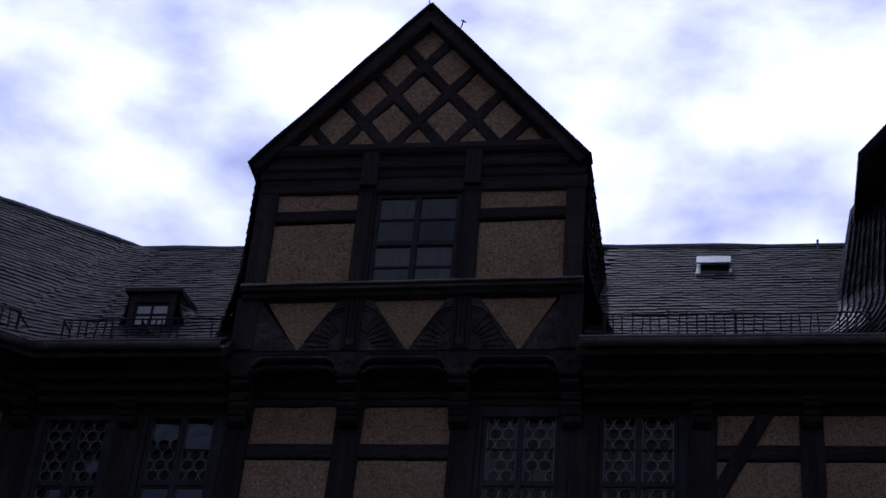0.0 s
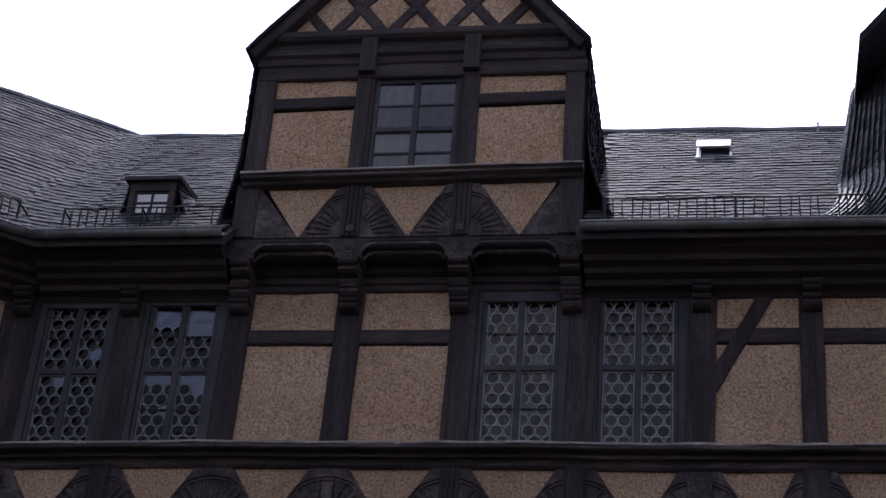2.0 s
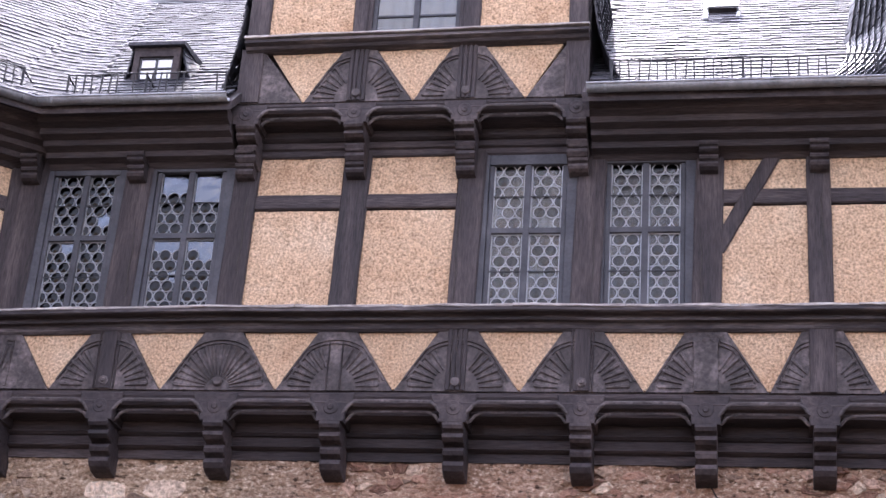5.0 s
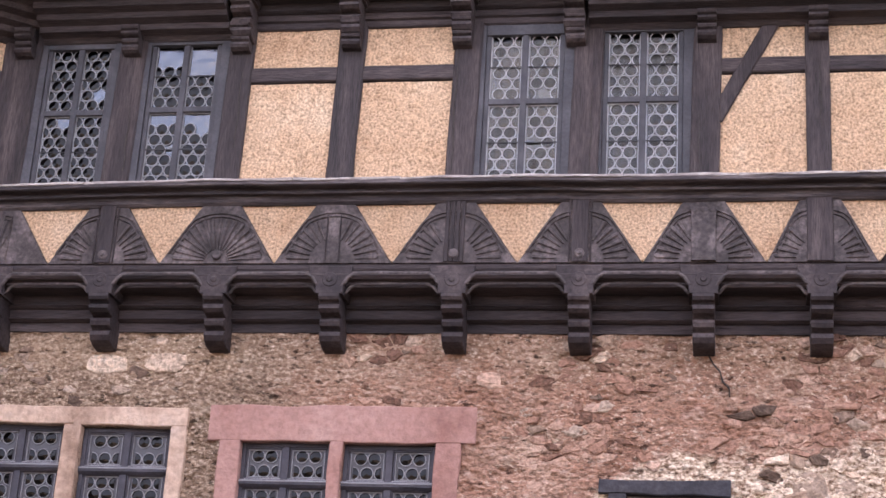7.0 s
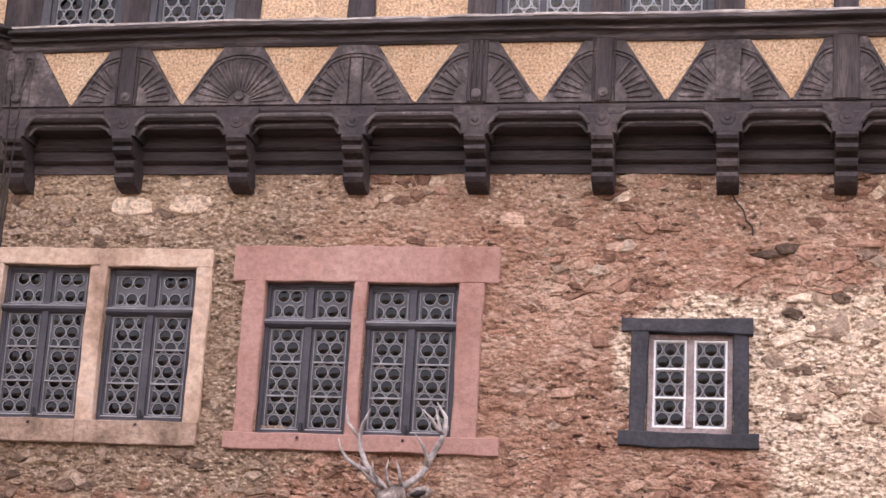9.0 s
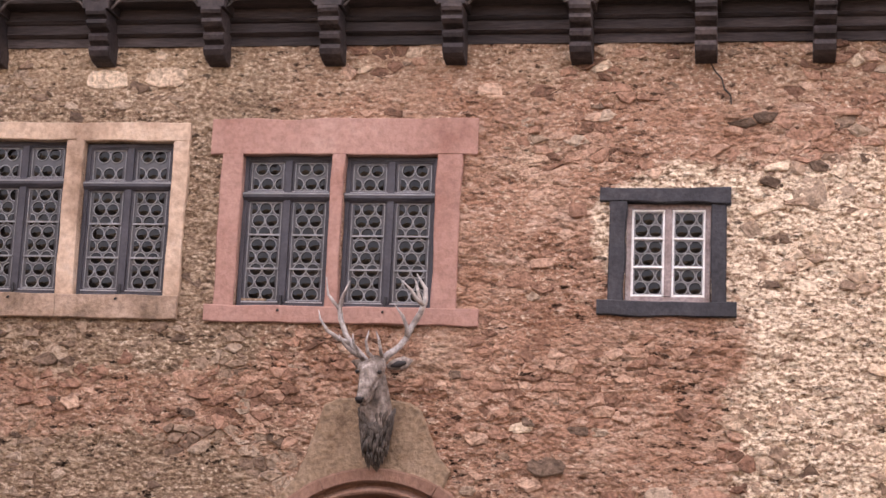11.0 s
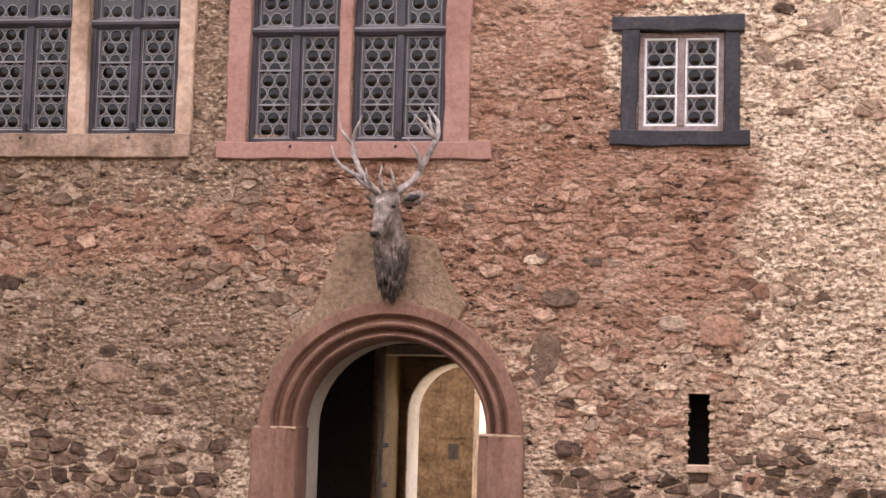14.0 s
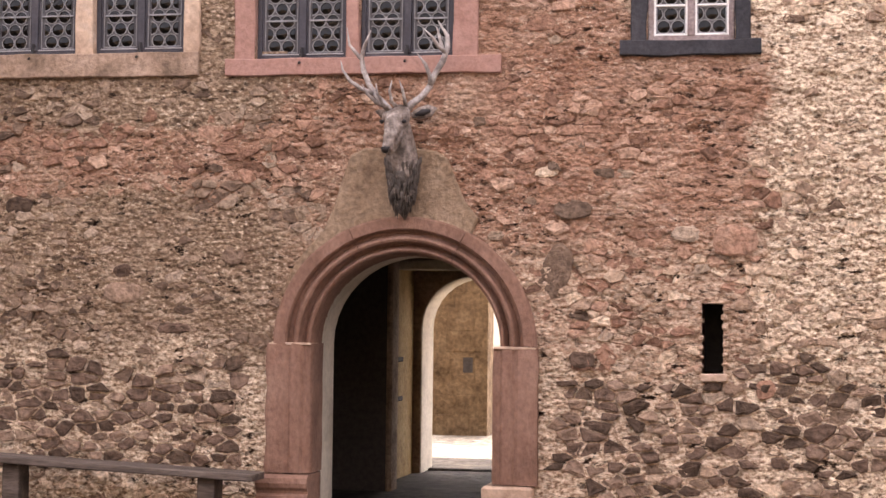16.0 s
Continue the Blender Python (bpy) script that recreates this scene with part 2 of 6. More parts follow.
    grey = over(step(blotch, 0.55, 0.62, 0.65), grey, ramp(fine, (0.35, (0.36, 0.265, 0.18)), (0.6, (0.50, 0.385, 0.275))))
    grey = over(step(blotch, 0.44, 0.38, 0.6), grey, ramp(fine, (0.35, (0.13, 0.085, 0.058)), (0.6, (0.24, 0.165, 0.11))))
    col = over(west, col, grey)
    # pale yellowish blocks right under the jetty at that end
    col = over(calc("MULTIPLY", step(x, -1.3, -1.9), step(z, 5.62, 5.76, 0.85)), col, ramp(fine, (0.35, (0.36, 0.255, 0.165)), (0.62, (0.58, 0.44, 0.30))))
    # a tan strip all along under the jetty
    col = over(step(z, 5.45, 5.75, 0.6), col, ramp(fine, (0.34, (0.25, 0.155, 0.10)), (0.5, (0.38, 0.26, 0.175)), (0.63, (0.62, 0.47, 0.34))))
    # crumbling pale lime at the eastern end and low on the wall
    lime = ramp(fine, (0.37, (0.22, 0.135, 0.088)), (0.46, (0.53, 0.385, 0.27)), (0.57, (0.86, 0.71, 0.54)))
    east = calc("MULTIPLY", step(x, 2.36, 2.56), step(z, 5.25, 4.95))
    tan = calc("MULTIPLY", step(z, 2.6, 2.3, 0.45), step(x, 0.3, 0.9))
    low = step(z, 1.75, 1.45, 0.75)
    # a ragged lime collar round the small window
    dx, dz = calc("MULTIPLY", calc("SUBTRACT", X, 2.1), 1.35), calc("MULTIPLY", calc("SUBTRACT", Z, 4.48), 1.6)
    r = calc("SQRT", calc("ADD", calc("MULTIPLY", dx, dx), calc("MULTIPLY", dz, dz)), 0.0)
    collar = step(calc("MULTIPLY_ADD", wx, 1.5, r), 1.74, 1.62)
    crumb = calc("MULTIPLY", step(fine, 0.57, 0.63, 0.5), step(tex(1.6, 5.0, 0.6, shift=(1, 2, 3)), 0.44, 0.58, 1.0, 0.15))
    pale = calc("MAXIMUM", calc("MAXIMUM", calc("MAXIMUM", east, tan), calc("MAXIMUM", low, collar)), crumb)
    col = over(pale, col, lime)
    # shade of open pits multiplied in; many below, fewer where wall was pointed flush
    pit_shade = tex(11, 7.0, 0.7, (0.75, 1, 1.6), (3, 0, 5))
    col = over(calc("MULTIPLY", step(z, 2.6, 4.6, 0.8, 1.0), step(tex(1.7, 5.0, 0.6, shift=(5, 0, 8)), 0.44, 0.54, 1.0, 0.12)), col, ramp(pit_shade, (0.395, (0.04, 0.028, 0.023)), (0.45, (1, 1, 1))), "MULTIPLY")
    l(col, b.inputs["Base Color"])
    return m


# ---- materials ----
OAK = material("weathered_oak", [(0.02, 0.0155, 0.01645), (0.042, 0.032, 0.03196), (0.085, 0.066, 0.06298)], 2.2, 0.75, 0.5, 26, 0.012, speck=0.5)
OAK_V = material("weathered_oak_upright", [(0.02, 0.0155, 0.01645), (0.042, 0.032, 0.03196), (0.085, 0.066, 0.06298)], 1.6, 0.75, 0.7, 26, 0.014, stretch=(3.5, 3.5, 0.35), speck=0.55)
OAK_H = material("weathered_oak_lying", [(0.02, 0.0155, 0.01645), (0.042, 0.032, 0.03196), (0.085, 0.066, 0.06298)], 1.6, 0.75, 0.7, 26, 0.014, stretch=(0.35, 3.5, 3.5), speck=0.55)
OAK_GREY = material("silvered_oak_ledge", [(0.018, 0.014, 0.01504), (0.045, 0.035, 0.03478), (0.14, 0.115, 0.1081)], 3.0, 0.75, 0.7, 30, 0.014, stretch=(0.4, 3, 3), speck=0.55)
OAK_PALE = material("pale_oak_edge", [(0.16, 0.13, 0.1222), (0.34, 0.3, 0.2726), (0.48, 0.44, 0.3948)], 4.0, 0.8, 0.6, 30, 0.012, stretch=(0.6, 3, 3), speck=0.45)
OAK_WORN = material("worn_oak_carving", [(0.03, 0.0235, 0.02068), (0.062, 0.049, 0.047), (0.16, 0.13, 0.1222)], 5.0, 0.7, 0.6, 30, 0.012, speck=0.55)
PLASTER = material("roughcast_plaster", [(0.385, 0.235, 0.135), (0.49, 0.328, 0.203), (0.525, 0.362, 0.23), (0.58, 0.425, 0.285)], 1.5, 0.95, 0.8, 50, 0.024, speck=0.6, spec=0.1)
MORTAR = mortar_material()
STONE_D = material("dark_rubble_stone", [(0.085, 0.058, 0.043), (0.12, 0.08, 0.06), (0.18, 0.12, 0.09), (0.29, 0.20, 0.145)], 3.0, 0.9, 0.9, 20, 0.03, vary="island", speck=0.55, spec=0.06, low=0.25, high=0.8)
STONE_RED = material("red_rubble_stone", [(0.16, 0.09, 0.062), (0.29, 0.163, 0.113), (0.37, 0.215, 0.15), (0.49, 0.33, 0.24)], 6.0, 0.92, 0.9, 26, 0.03, vary="island", speck=0.5, spec=0.1, low=0.2, high=0.8)
STONE_TAN = material("tan_rubble_stone", [(0.21, 0.14, 0.10), (0.40, 0.28, 0.20), (0.56, 0.42, 0.305), (0.70, 0.55, 0.41)], 6.0, 0.92, 0.9, 26, 0.03, vary="island", speck=0.55, spec=0.1, low=0.2, high=0.8)
STONE_GREY = material("grey_brown_rubble_stone", [(0.11, 0.075, 0.055), (0.22, 0.15, 0.108), (0.30, 0.215, 0.155), (0.42, 0.32, 0.24)], 6.0, 0.92, 0.9, 26, 0.03, vary="island", speck=0.5, spec=0.1, low=0.2, high=0.8)
STONE_P = material("rubble_stone", [(0.085, 0.058, 0.043), (0.12, 0.08, 0.06), (0.18, 0.12, 0.09), (0.29, 0.20, 0.145)], 3.0, 0.9, 0.9, 20, 0.03, vary="object", speck=0.55, spec=0.06, low=0.25, high=0.8)
RED_SAND = material("red_sandstone", [(0.165, 0.092, 0.066), (0.235, 0.134, 0.098), (0.30, 0.185, 0.14)], 2.5, 0.9, 0.6, 30, 0.018, speck=0.22, spec=0.15, stretch=(1.1, 1.1, 0.75))
PINK_PAINT = material("pink_painted_stone", [(0.26, 0.135, 0.105), (0.345, 0.195, 0.158), (0.375, 0.222, 0.182), (0.44, 0.29, 0.24)], 1.4, 0.9, 0.5, 24, 0.016, speck=0.2, spec=0.15)
BEIGE_SAND = material("beige_sandstone", [(0.25, 0.165, 0.115), (0.42, 0.295, 0.215), (0.53, 0.39, 0.29), (0.57, 0.45, 0.37)], 2.4, 0.9, 0.5, 20, 0.02, speck=0.25, spec=0.15)
STAINED_SAND = material("stained_sandstone_sill", [(0.17, 0.12, 0.085), (0.32, 0.225, 0.165), (0.43, 0.315, 0.24)], 3.2, 0.9, 0.7, 20, 0.03, speck=0.35, spec=0.12)
SMOOTH_RENDER = material("grey_brown_render", [(0.15, 0.10, 0.068), (0.24, 0.165, 0.11), (0.30, 0.215, 0.148), (0.37, 0.27, 0.195)], 3.4, 0.95, 0.8, 24, 0.03, speck=0.35, spec=0.1)
LIME = material("lime_washed_plaster", [(0.45, 0.40, 0.32), (0.60, 0.54, 0.44), (0.66, 0.60, 0.50)], 2.0, 0.9, 0.3, 25, 0.01, speck=0.15, spec=0.1)
WARM_WALL = material("ochre_plaster", [(0.26, 0.17, 0.08), (0.34, 0.235, 0.115), (0.40, 0.29, 0.155)], 3.0, 0.95, 0.5, 25, 0.02, speck=0.3, spec=0.1)
SLATE = material("roof_slate", [(0.010, 0.010, 0.013), (0.026, 0.0255, 0.031), (0.062, 0.06, 0.065)], 5.0, 0.75, 0.6, 30, 0.012, vary="object", speck=0.45, spec=0.1)
SLATE_I = material("roof_slate_rest", [(0.010, 0.010, 0.013), (0.026, 0.0255, 0.031), (0.062, 0.06, 0.065)], 5.0, 0.75, 0.6, 30, 0.012, vary="island", speck=0.45, spec=0.1)
# lighter copy of the roof slate; sky light on the swept side is in its colour
SLATE_SIDE = material("skylit_side_slate", [(0.02, 0.02, 0.024), (0.045, 0.045, 0.05), (0.085, 0.085, 0.09)], 5.0, 0.6, 0.4, 30, 0.01, vary="island", speck=0.35, spec=0.15)
ZINC = material("weathered_zinc", [(0.16, 0.16, 0.17), (0.26, 0.26, 0.27), (0.33, 0.33, 0.33)], 4.0, 0.5, 0.15, 30, 0.005, metal=0.6, speck=0.2)
IRON = material("dark_iron", [(0.02, 0.02, 0.022), (0.05, 0.047, 0.047)], 5.0, 0.6, 0.3, 40, 0.005, metal=0.5, speck=0.3)
GREY_PAINT = material("grey_blue_window_paint", [(0.032, 0.030, 0.037), (0.048, 0.046, 0.055), (0.075, 0.07, 0.08)], 3.0, 0.6, 0.3, 40, 0.006, speck=0.25)
GREY_OAKP = material("grey_brown_window_paint", [(0.028, 0.027, 0.031), (0.047, 0.045, 0.05), (0.08, 0.076, 0.082)], 3.0, 0.6, 0.3, 40, 0.006, speck=0.25)
ROSE_WOOD = material("faded_rose_wood", [(0.17, 0.125, 0.115), (0.27, 0.21, 0.20), (0.36, 0.31, 0.295)], 4.0, 0.8, 0.4, 40, 0.008, speck=0.35)
BLACK_WOOD = material("tarred_black_timber", [(0.018, 0.018, 0.022), (0.035, 0.034, 0.04), (0.06, 0.055, 0.06)], 3.0, 0.7, 0.5, 30, 0.01, speck=0.4)
WHITE = material("white_paint", [(0.70, 0.69, 0.67), (0.80, 0.79, 0.78)], 4.0, 0.5, 0.15, 40, 0.004, speck=0.12)
LEAD = material("lead_came", [(0.27, 0.265, 0.265), (0.42, 0.41, 0.41)], 9.0, 0.55, 0.2, 60, 0.003, metal=0.0, speck=0.15)
LEAD_DULL = material("grimy_lead_came", [(0.17, 0.17, 0.175), (0.28, 0.275, 0.28)], 9.0, 0.55, 0.2, 60, 0.003, metal=0.1, speck=0.2)
CURTAIN = material("pale_curtain", [(0.36, 0.31, 0.26), (0.50, 0.44, 0.37)], 3.0, 0.95, 0.3, 30, 0.01, speck=0.15, stretch=(4, 1, 0.4))
# near-black stands in for unlit rooms, passage, holes and splits; also colours the hinges
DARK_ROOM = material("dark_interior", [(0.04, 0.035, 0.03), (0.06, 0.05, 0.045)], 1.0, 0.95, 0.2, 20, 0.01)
GRAVEL = material("gravel_ground", [(0.24, 0.20, 0.16), (0.36, 0.31, 0.26), (0.45, 0.40, 0.34)], 0.8, 0.95, 0.7, 22, 0.03, speck=0.4, spec=0.15, lumps=14)
ANTLER = material("stag_hide", [(0.055, 0.043, 0.037), (0.14, 0.11, 0.092), (0.25, 0.205, 0.18), (0.42, 0.37, 0.335)], 9.0, 0.6, 0.7, 34, 0.014, speck=0.5, low=0.32, high=0.68)
HORN = material("pale_antler", [(0.13, 0.105, 0.09), (0.34, 0.30, 0.28), (0.56, 0.53, 0.51)], 7.0, 0.55, 0.5, 30, 0.01, speck=0.4)
PLANK = material("old_plank", [(0.05, 0.038, 0.032), (0.10, 0.077, 0.063), (0.17, 0.135, 0.115)], 2.5, 0.85, 0.5, 26, 0.01, stretch=(0.4, 3, 3), speck=0.4)
PIER = material("ochre_pier_stone", [(0.085, 0.055, 0.03), (0.15, 0.10, 0.056), (0.21, 0.148, 0.088)], 4.0, 0.95, 0.8, 16, 0.03, speck=0.25, spec=0.1)
MANE = material("dark_shaggy_mane", [(0.03, 0.025, 0.022), (0.08, 0.065, 0.055), (0.14, 0.115, 0.10)], 9.0, 0.7, 0.6, 40, 0.01, speck=0.5)
EYE_DARK = material("dark_hollow", [(0.012, 0.01, 0.01), (0.025, 0.02, 0.02)], 9.0, 0.4, 0.2, 40, 0.004)
# very dark: holds the passage floor's shade and cuts bounce off the courtyard
COBBLE = material("dark_cobbles", [(0.025, 0.022, 0.019), (0.045, 0.04, 0.034), (0.08, 0.068, 0.056)], 3.0, 0.95, 0.8, 16, 0.03, speck=0.4, lumps=9, spec=0.03)
COURT_PAVING = material("sunlit_gravel", [(0.07, 0.06, 0.045), (0.15, 0.125, 0.095), (0.30, 0.26, 0.20)], 5.0, 0.95, 0.9, 9, 0.04, speck=0.5, spec=0.1, lumps=8)
COURT = material("courtyard_wall_plaster", [(0.16, 0.12, 0.09), (0.24, 0.18, 0.13)], 0.8, 0.95, 0.5, 12, 0.03, speck=0.3, spec=0.1)
PANE = glass("clear_pane", (0.78, 0.79, 0.78), 1.0, 0.04, 0.12, 1.6)
CROWN = glass("crown_glass", (0.72, 0.68, 0.63), 0.9, 0.08, 0.4, 1.38)
CROWN_DARK = glass("dark_crown_glass", (0.07, 0.06, 0.06), 0.9, 0.08, 0.4, 1.33)
DUSTY = material("dusty_glass", [(0.028, 0.027, 0.032), (0.056, 0.054, 0.062)], 8.0, 0.35, 0.2, 30, 0.004, speck=0.2, spec=0.5)
SKY_PANE = glass("sky_mirroring_pane", (0.3, 0.3, 0.3), 1.0, 0.05, 0.10, 1.9)

# ---- ground, courtyard and passage ----
GROUND = 0.2
bm = bmesh.new()
XS = [-600, -60, -14, -6, -2, 0, 2, 6, 14, 60, 600]
YS = [-600, -60, -22, -13, -6, -2, 0, 3, 6, 12, 25, 60, 600]
gv = [[bm.verts.new((x, y, GROUND)) for x in XS] for y in YS]
for j in range(len(YS) - 1):
    for i in range(len(XS) - 1):
        bm.faces.new((gv[j][i], gv[j][i + 1], gv[j + 1][i + 1], gv[j + 1][i]))
tagged(put("ground", bm, GRAVEL), "pale gravel and cobbled courtyard ground", "ground", kind="structure")

# unseen dark sheet over the gravel, added to cut light bouncing upwards
tagged(put("pavement", boxm(-16, 12, -24, -0.3, GROUND - 0.05, GROUND + 0.006), COBBLE), "unseen dark cobbles over the courtyard, added to cut bounce light", "pavement", kind="structure")

# plain unseen walls behind and beside the standpoint, added to close and dim it
for nm, dims in (("wall_south", (-16, 16, -24.6, -24, GROUND, 9.0)), ("wall_east", (12, 12.6, -24, -0.7, GROUND, 8.0)), ("wall_west", (-16.6, -16, -24, -7.8, GROUND, 8.0))):
    tagged(put(nm, boxm(*dims), COURT), "plain unseen courtyard wall, added to cut the sky light", "wall", kind="structure")

# ---- stone ground storeys ----
HOLES = [(-3.66, -2.90, 3.94, 5.22), (-2.75, -1.99, 3.94, 5.20), (-1.40, -0.66, 3.87, 5.10), (-0.56, 0.18, 3.87, 5.09),
         (1.67, 2.32, 3.95, 4.73), (2.085, 2.245, 1.46, 1.985)]
ARCH_X, ARCH_Z, ARCH_R = -0.175, 1.62, 0.72     # middle, springing and half width of the gateway


def in_arch(x, z, r):
    return abs(x - ARCH_X) < r if z < ARCH_Z else math.hypot(x - ARCH_X, z - ARCH_Z) < r


def rendered_over(x, z):
    """Where old render still lies smooth over the stones: 0 bare, 1 covered, with ragged edges."""
    v = noise.noise(Vector((x * 0.75, z * 1.15, 40.0))) + noise.noise(Vector((x * 3.1, z * 4.2, 44.0))) * 0.28 + noise.noise(Vector((x * 9.0, z * 13.0, 47.0))) * 0.12
    v += 0.06 if x < -0.9 else (-0.22 if x > 2.4 else -0.02)
    return min(1.0, max(0.0, (v - 0.02) / 0.05)) * min(1.0, max(0.0, (z - 1.35) / 0.4))


def wall_relief(x, z):
    """Hand-laid unevenness: broad swells, ledges lying along the courses, sheets of render, and crumbs."""
    k = rendered_over(x, z)
    foot = min(1.0, max(0.0, (1.65 - z) / 0.3))      # washed-out joints below
    a = noise.noise(Vector((x * 2.2, z * 3.0, 3.0))) * 0.02
    r1 = 0.5 - abs(noise.noise(Vector((x * 4.6 + 9, z * 7.5, 8.0))))
    r2 = 0.5 - abs(noise.noise(Vector((x * 12.0, z * 17.0, 4.0))))
    c = noise.noise(Vector((x * 24, z * 36, 1.0)))
    return a + (r1 * 0.04 + r2 * 0.034 + c * abs(c) * 0.03) * (1 - 0.72 * k) * (1 - 0.6 * foot) - 0.028 + 0.030 * k - 0.006 * foot


def lines(lo, hi, step, fixed):
    v = sorted({round(f, 4) for f in fixed} | {lo, hi})
    out = []
    for a, b in zip(v, v[1:]):
        n = max(1, round((b - a) / step))
        out += [a + (b - a) * i / n for i in range(n)]
    return out + [hi]


WALL_L, WALL_R = -3.72, 7.0
gx = lines(WALL_L, 4.2, 0.015, [h[0] for h in HOLES] + [h[1] for h in HOLES])
gz = lines(GROUND - 0.05, 6.02, 0.0145, [h[2] for h in HOLES] + [h[3] for h in HOLES])
face_v, face_f, known = [], [], {}


def wall_vert(i, j):
    if (i, j) not in known:
        x, z = gx[i], gz[j]
        near = any(h[0] - 0.01 < x < h[1] + 0.01 and h[2] - 0.01 < z < h[3] + 0.01 for h in HOLES[:5])
        known[i, j] = len(face_v)
        face_v.append((x, 0.012 if near else -wall_relief(x, z), z))
    return known[i, j]


for i in range(len(gx) - 1):
    for j in range(len(gz) - 1):
        cx, cz = (gx[i] + gx[i + 1]) / 2, (gz[j] + gz[j + 1]) / 2
        if any(h[0] < cx < h[1] and h[2] < cz < h[3] for h in HOLES) or in_arch(cx, cz, 0.955):
            continue
        face_f.append((wall_vert(i, j), wall_vert(i + 1, j), wall_vert(i + 1, j + 1), wall_vert(i, j + 1)))
me = bpy.data.meshes.new("wall_north")
me.from_pydata(face_v, [], face_f)
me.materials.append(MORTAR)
for q in me.polygons:
    q.use_smooth = True
wall_stone = tagged(new("wall_north", me), "uneven rubble stone wall with worn patchy pointing", "wall", kind="structure")
part("wall_extension", boxm(4.2, WALL_R, 0.0, 0.6, GROUND, 6.02), MORTAR, wall_stone)
# the wall's thickness behind its face, block by block round the openings
core = [(-3.72, -1.16, GROUND, 3.94), (0.81, 2.085, GROUND, 3.87), (2.245, 4.2, GROUND, 3.87), (2.085, 2.245, GROUND, 1.46), (2.085, 2.245, 1.985, 3.87),
        (-1.16, 0.81, 2.62, 3.87), (-3.72, 4.2, 5.22, 6.0), (-1.99, -1.40, 3.94, 5.22), (0.18, 1.67, 3.87, 5.22), (2.32, 4.2, 3.87, 5.22), (-2.90, -2.75, 3.94, 5.22), (-0.66, -0.56, 3.87, 5.22)]
bm = bmesh.new()
for x0, x1, z0, z1 in core:
    box(bm, x0, x1, 0.06, 0.62, z0, z1)
part("wall_core", bm, MORTAR, wall_stone)

# passage behind the gateway
pas = base("passage", (-0.6, 3.0, GROUND), "dim passage through the house with pale plastered edges", "passage", "structure")
bm = bmesh.new()
path = [(-0.725, GROUND - ARCH_Z)] + [(-0.725 * math.cos(a), 0.02 + 0.70 * math.sin(a)) for a in (math.pi * k / 20 for k in range(21))] + [(0.725, GROUND - ARCH_Z)]
loft(bm, [[(ARCH_X + x * f, y, ARCH_Z + (z * f if z > 0 else z)) for f, y in ((1.0, 0.28), (1.0, 0.66), (1.25, 0.66), (1.25, 0.28))] for x, z in path])
bmesh.ops.recalc_face_normals(bm, faces=bm.faces)
part("reveal", bm, LIME, pas, "pale lime-washed reveal of the gateway")
# near-black walls and ceiling: the passage's dimness is put into the colour
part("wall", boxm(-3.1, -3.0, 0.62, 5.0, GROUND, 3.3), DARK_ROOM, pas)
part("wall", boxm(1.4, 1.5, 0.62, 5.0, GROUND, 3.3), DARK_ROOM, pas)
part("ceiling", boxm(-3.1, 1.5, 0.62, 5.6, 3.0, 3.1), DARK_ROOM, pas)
# unseen slab, added to keep the sun off the passage floor
part("sun_blocking_slab", boxm(-3.1, 1.5, 5.6, 8.2, 3.0, 3.1), DARK_ROOM, pas)
# low dark step added to hide sunlit floor where it should look shaded
part("added_step", boxm(-3.0, 1.4, 5.4, 5.58, GROUND, 0.25, 0.015), COBBLE, pas, "low dark step, added to hide the sunlit floor behind it")
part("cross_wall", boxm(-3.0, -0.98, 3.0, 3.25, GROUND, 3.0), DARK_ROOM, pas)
part("door_post", boxm(-0.98, -0.925, 2.97, 3.27, GROUND, 3.0, 0.02), SMOOTH_RENDER, pas, "brown plastered upright door post")
# inner arch wall
bm = bmesh.new()
IN_X, IN_R, IN_Z = -0.50, 0.56, 1.76
pts = [(IN_X - IN_R, GROUND)] + [(IN_X - IN_R * math.cos(a), IN_Z + IN_R * math.sin(a)) for a in (math.pi * k / 16 for k in range(17))] + [(IN_X + IN_R, GROUND)]
outer = [(-3.0, GROUND)] + [(-3.0 + 4.4 * k / 16, 3.0) for k in range(17)] + [(1.4, GROUND)]
ring = []
for (x, z), (u, v) in zip(pts, outer):
    ring.append([(x, 5.0, z), (u, 5.0, v), (u, 5.6, v), (x, 5.6, z)])
loft(bm, ring, caps=True)
bmesh.ops.recalc_face_normals(bm, faces=bm.faces)
# cobbles reach to the shadow's edge; the shade is in their dark colour
part("shaded_cobbles", boxm(-3.0, 1.4, 0.2, 7.2, GROUND + 0.004, GROUND + 0.03), COBBLE, pas, "cobbled passage floor, its shade put into the dark colour")
part("court_paving", boxm(-6.0, 3.0, 7.2, 13.0, GROUND + 0.004, GROUND + 0.02), COURT_PAVING, pas, "coarse sunlit gravel beyond the archway")
# darker render than the side wall: the back-lit face's shade is in the colour
part("inner_arch", bm, SMOOTH_RENDER, pas, "plastered inner archway, back-lit shade put into its darker colour")
# white lining added: sunlight on the arch reveal is put into its colour
bm = bmesh.new()
loft(bm, [[(IN_X + (x - IN_X) * f, y, IN_Z + (z - IN_Z) * (f if z > IN_Z else 1)) for f, y in ((1.0, 5.03), (1.0, 5.61), (0.975, 5.61), (0.985, 5.03))] for x, z in pts])
bmesh.ops.recalc_face_normals(bm, faces=bm.faces)
part("sunlit_arch_lining", bm, LIME, pas, "lining of the inner arch, sunlight put into its white colour")
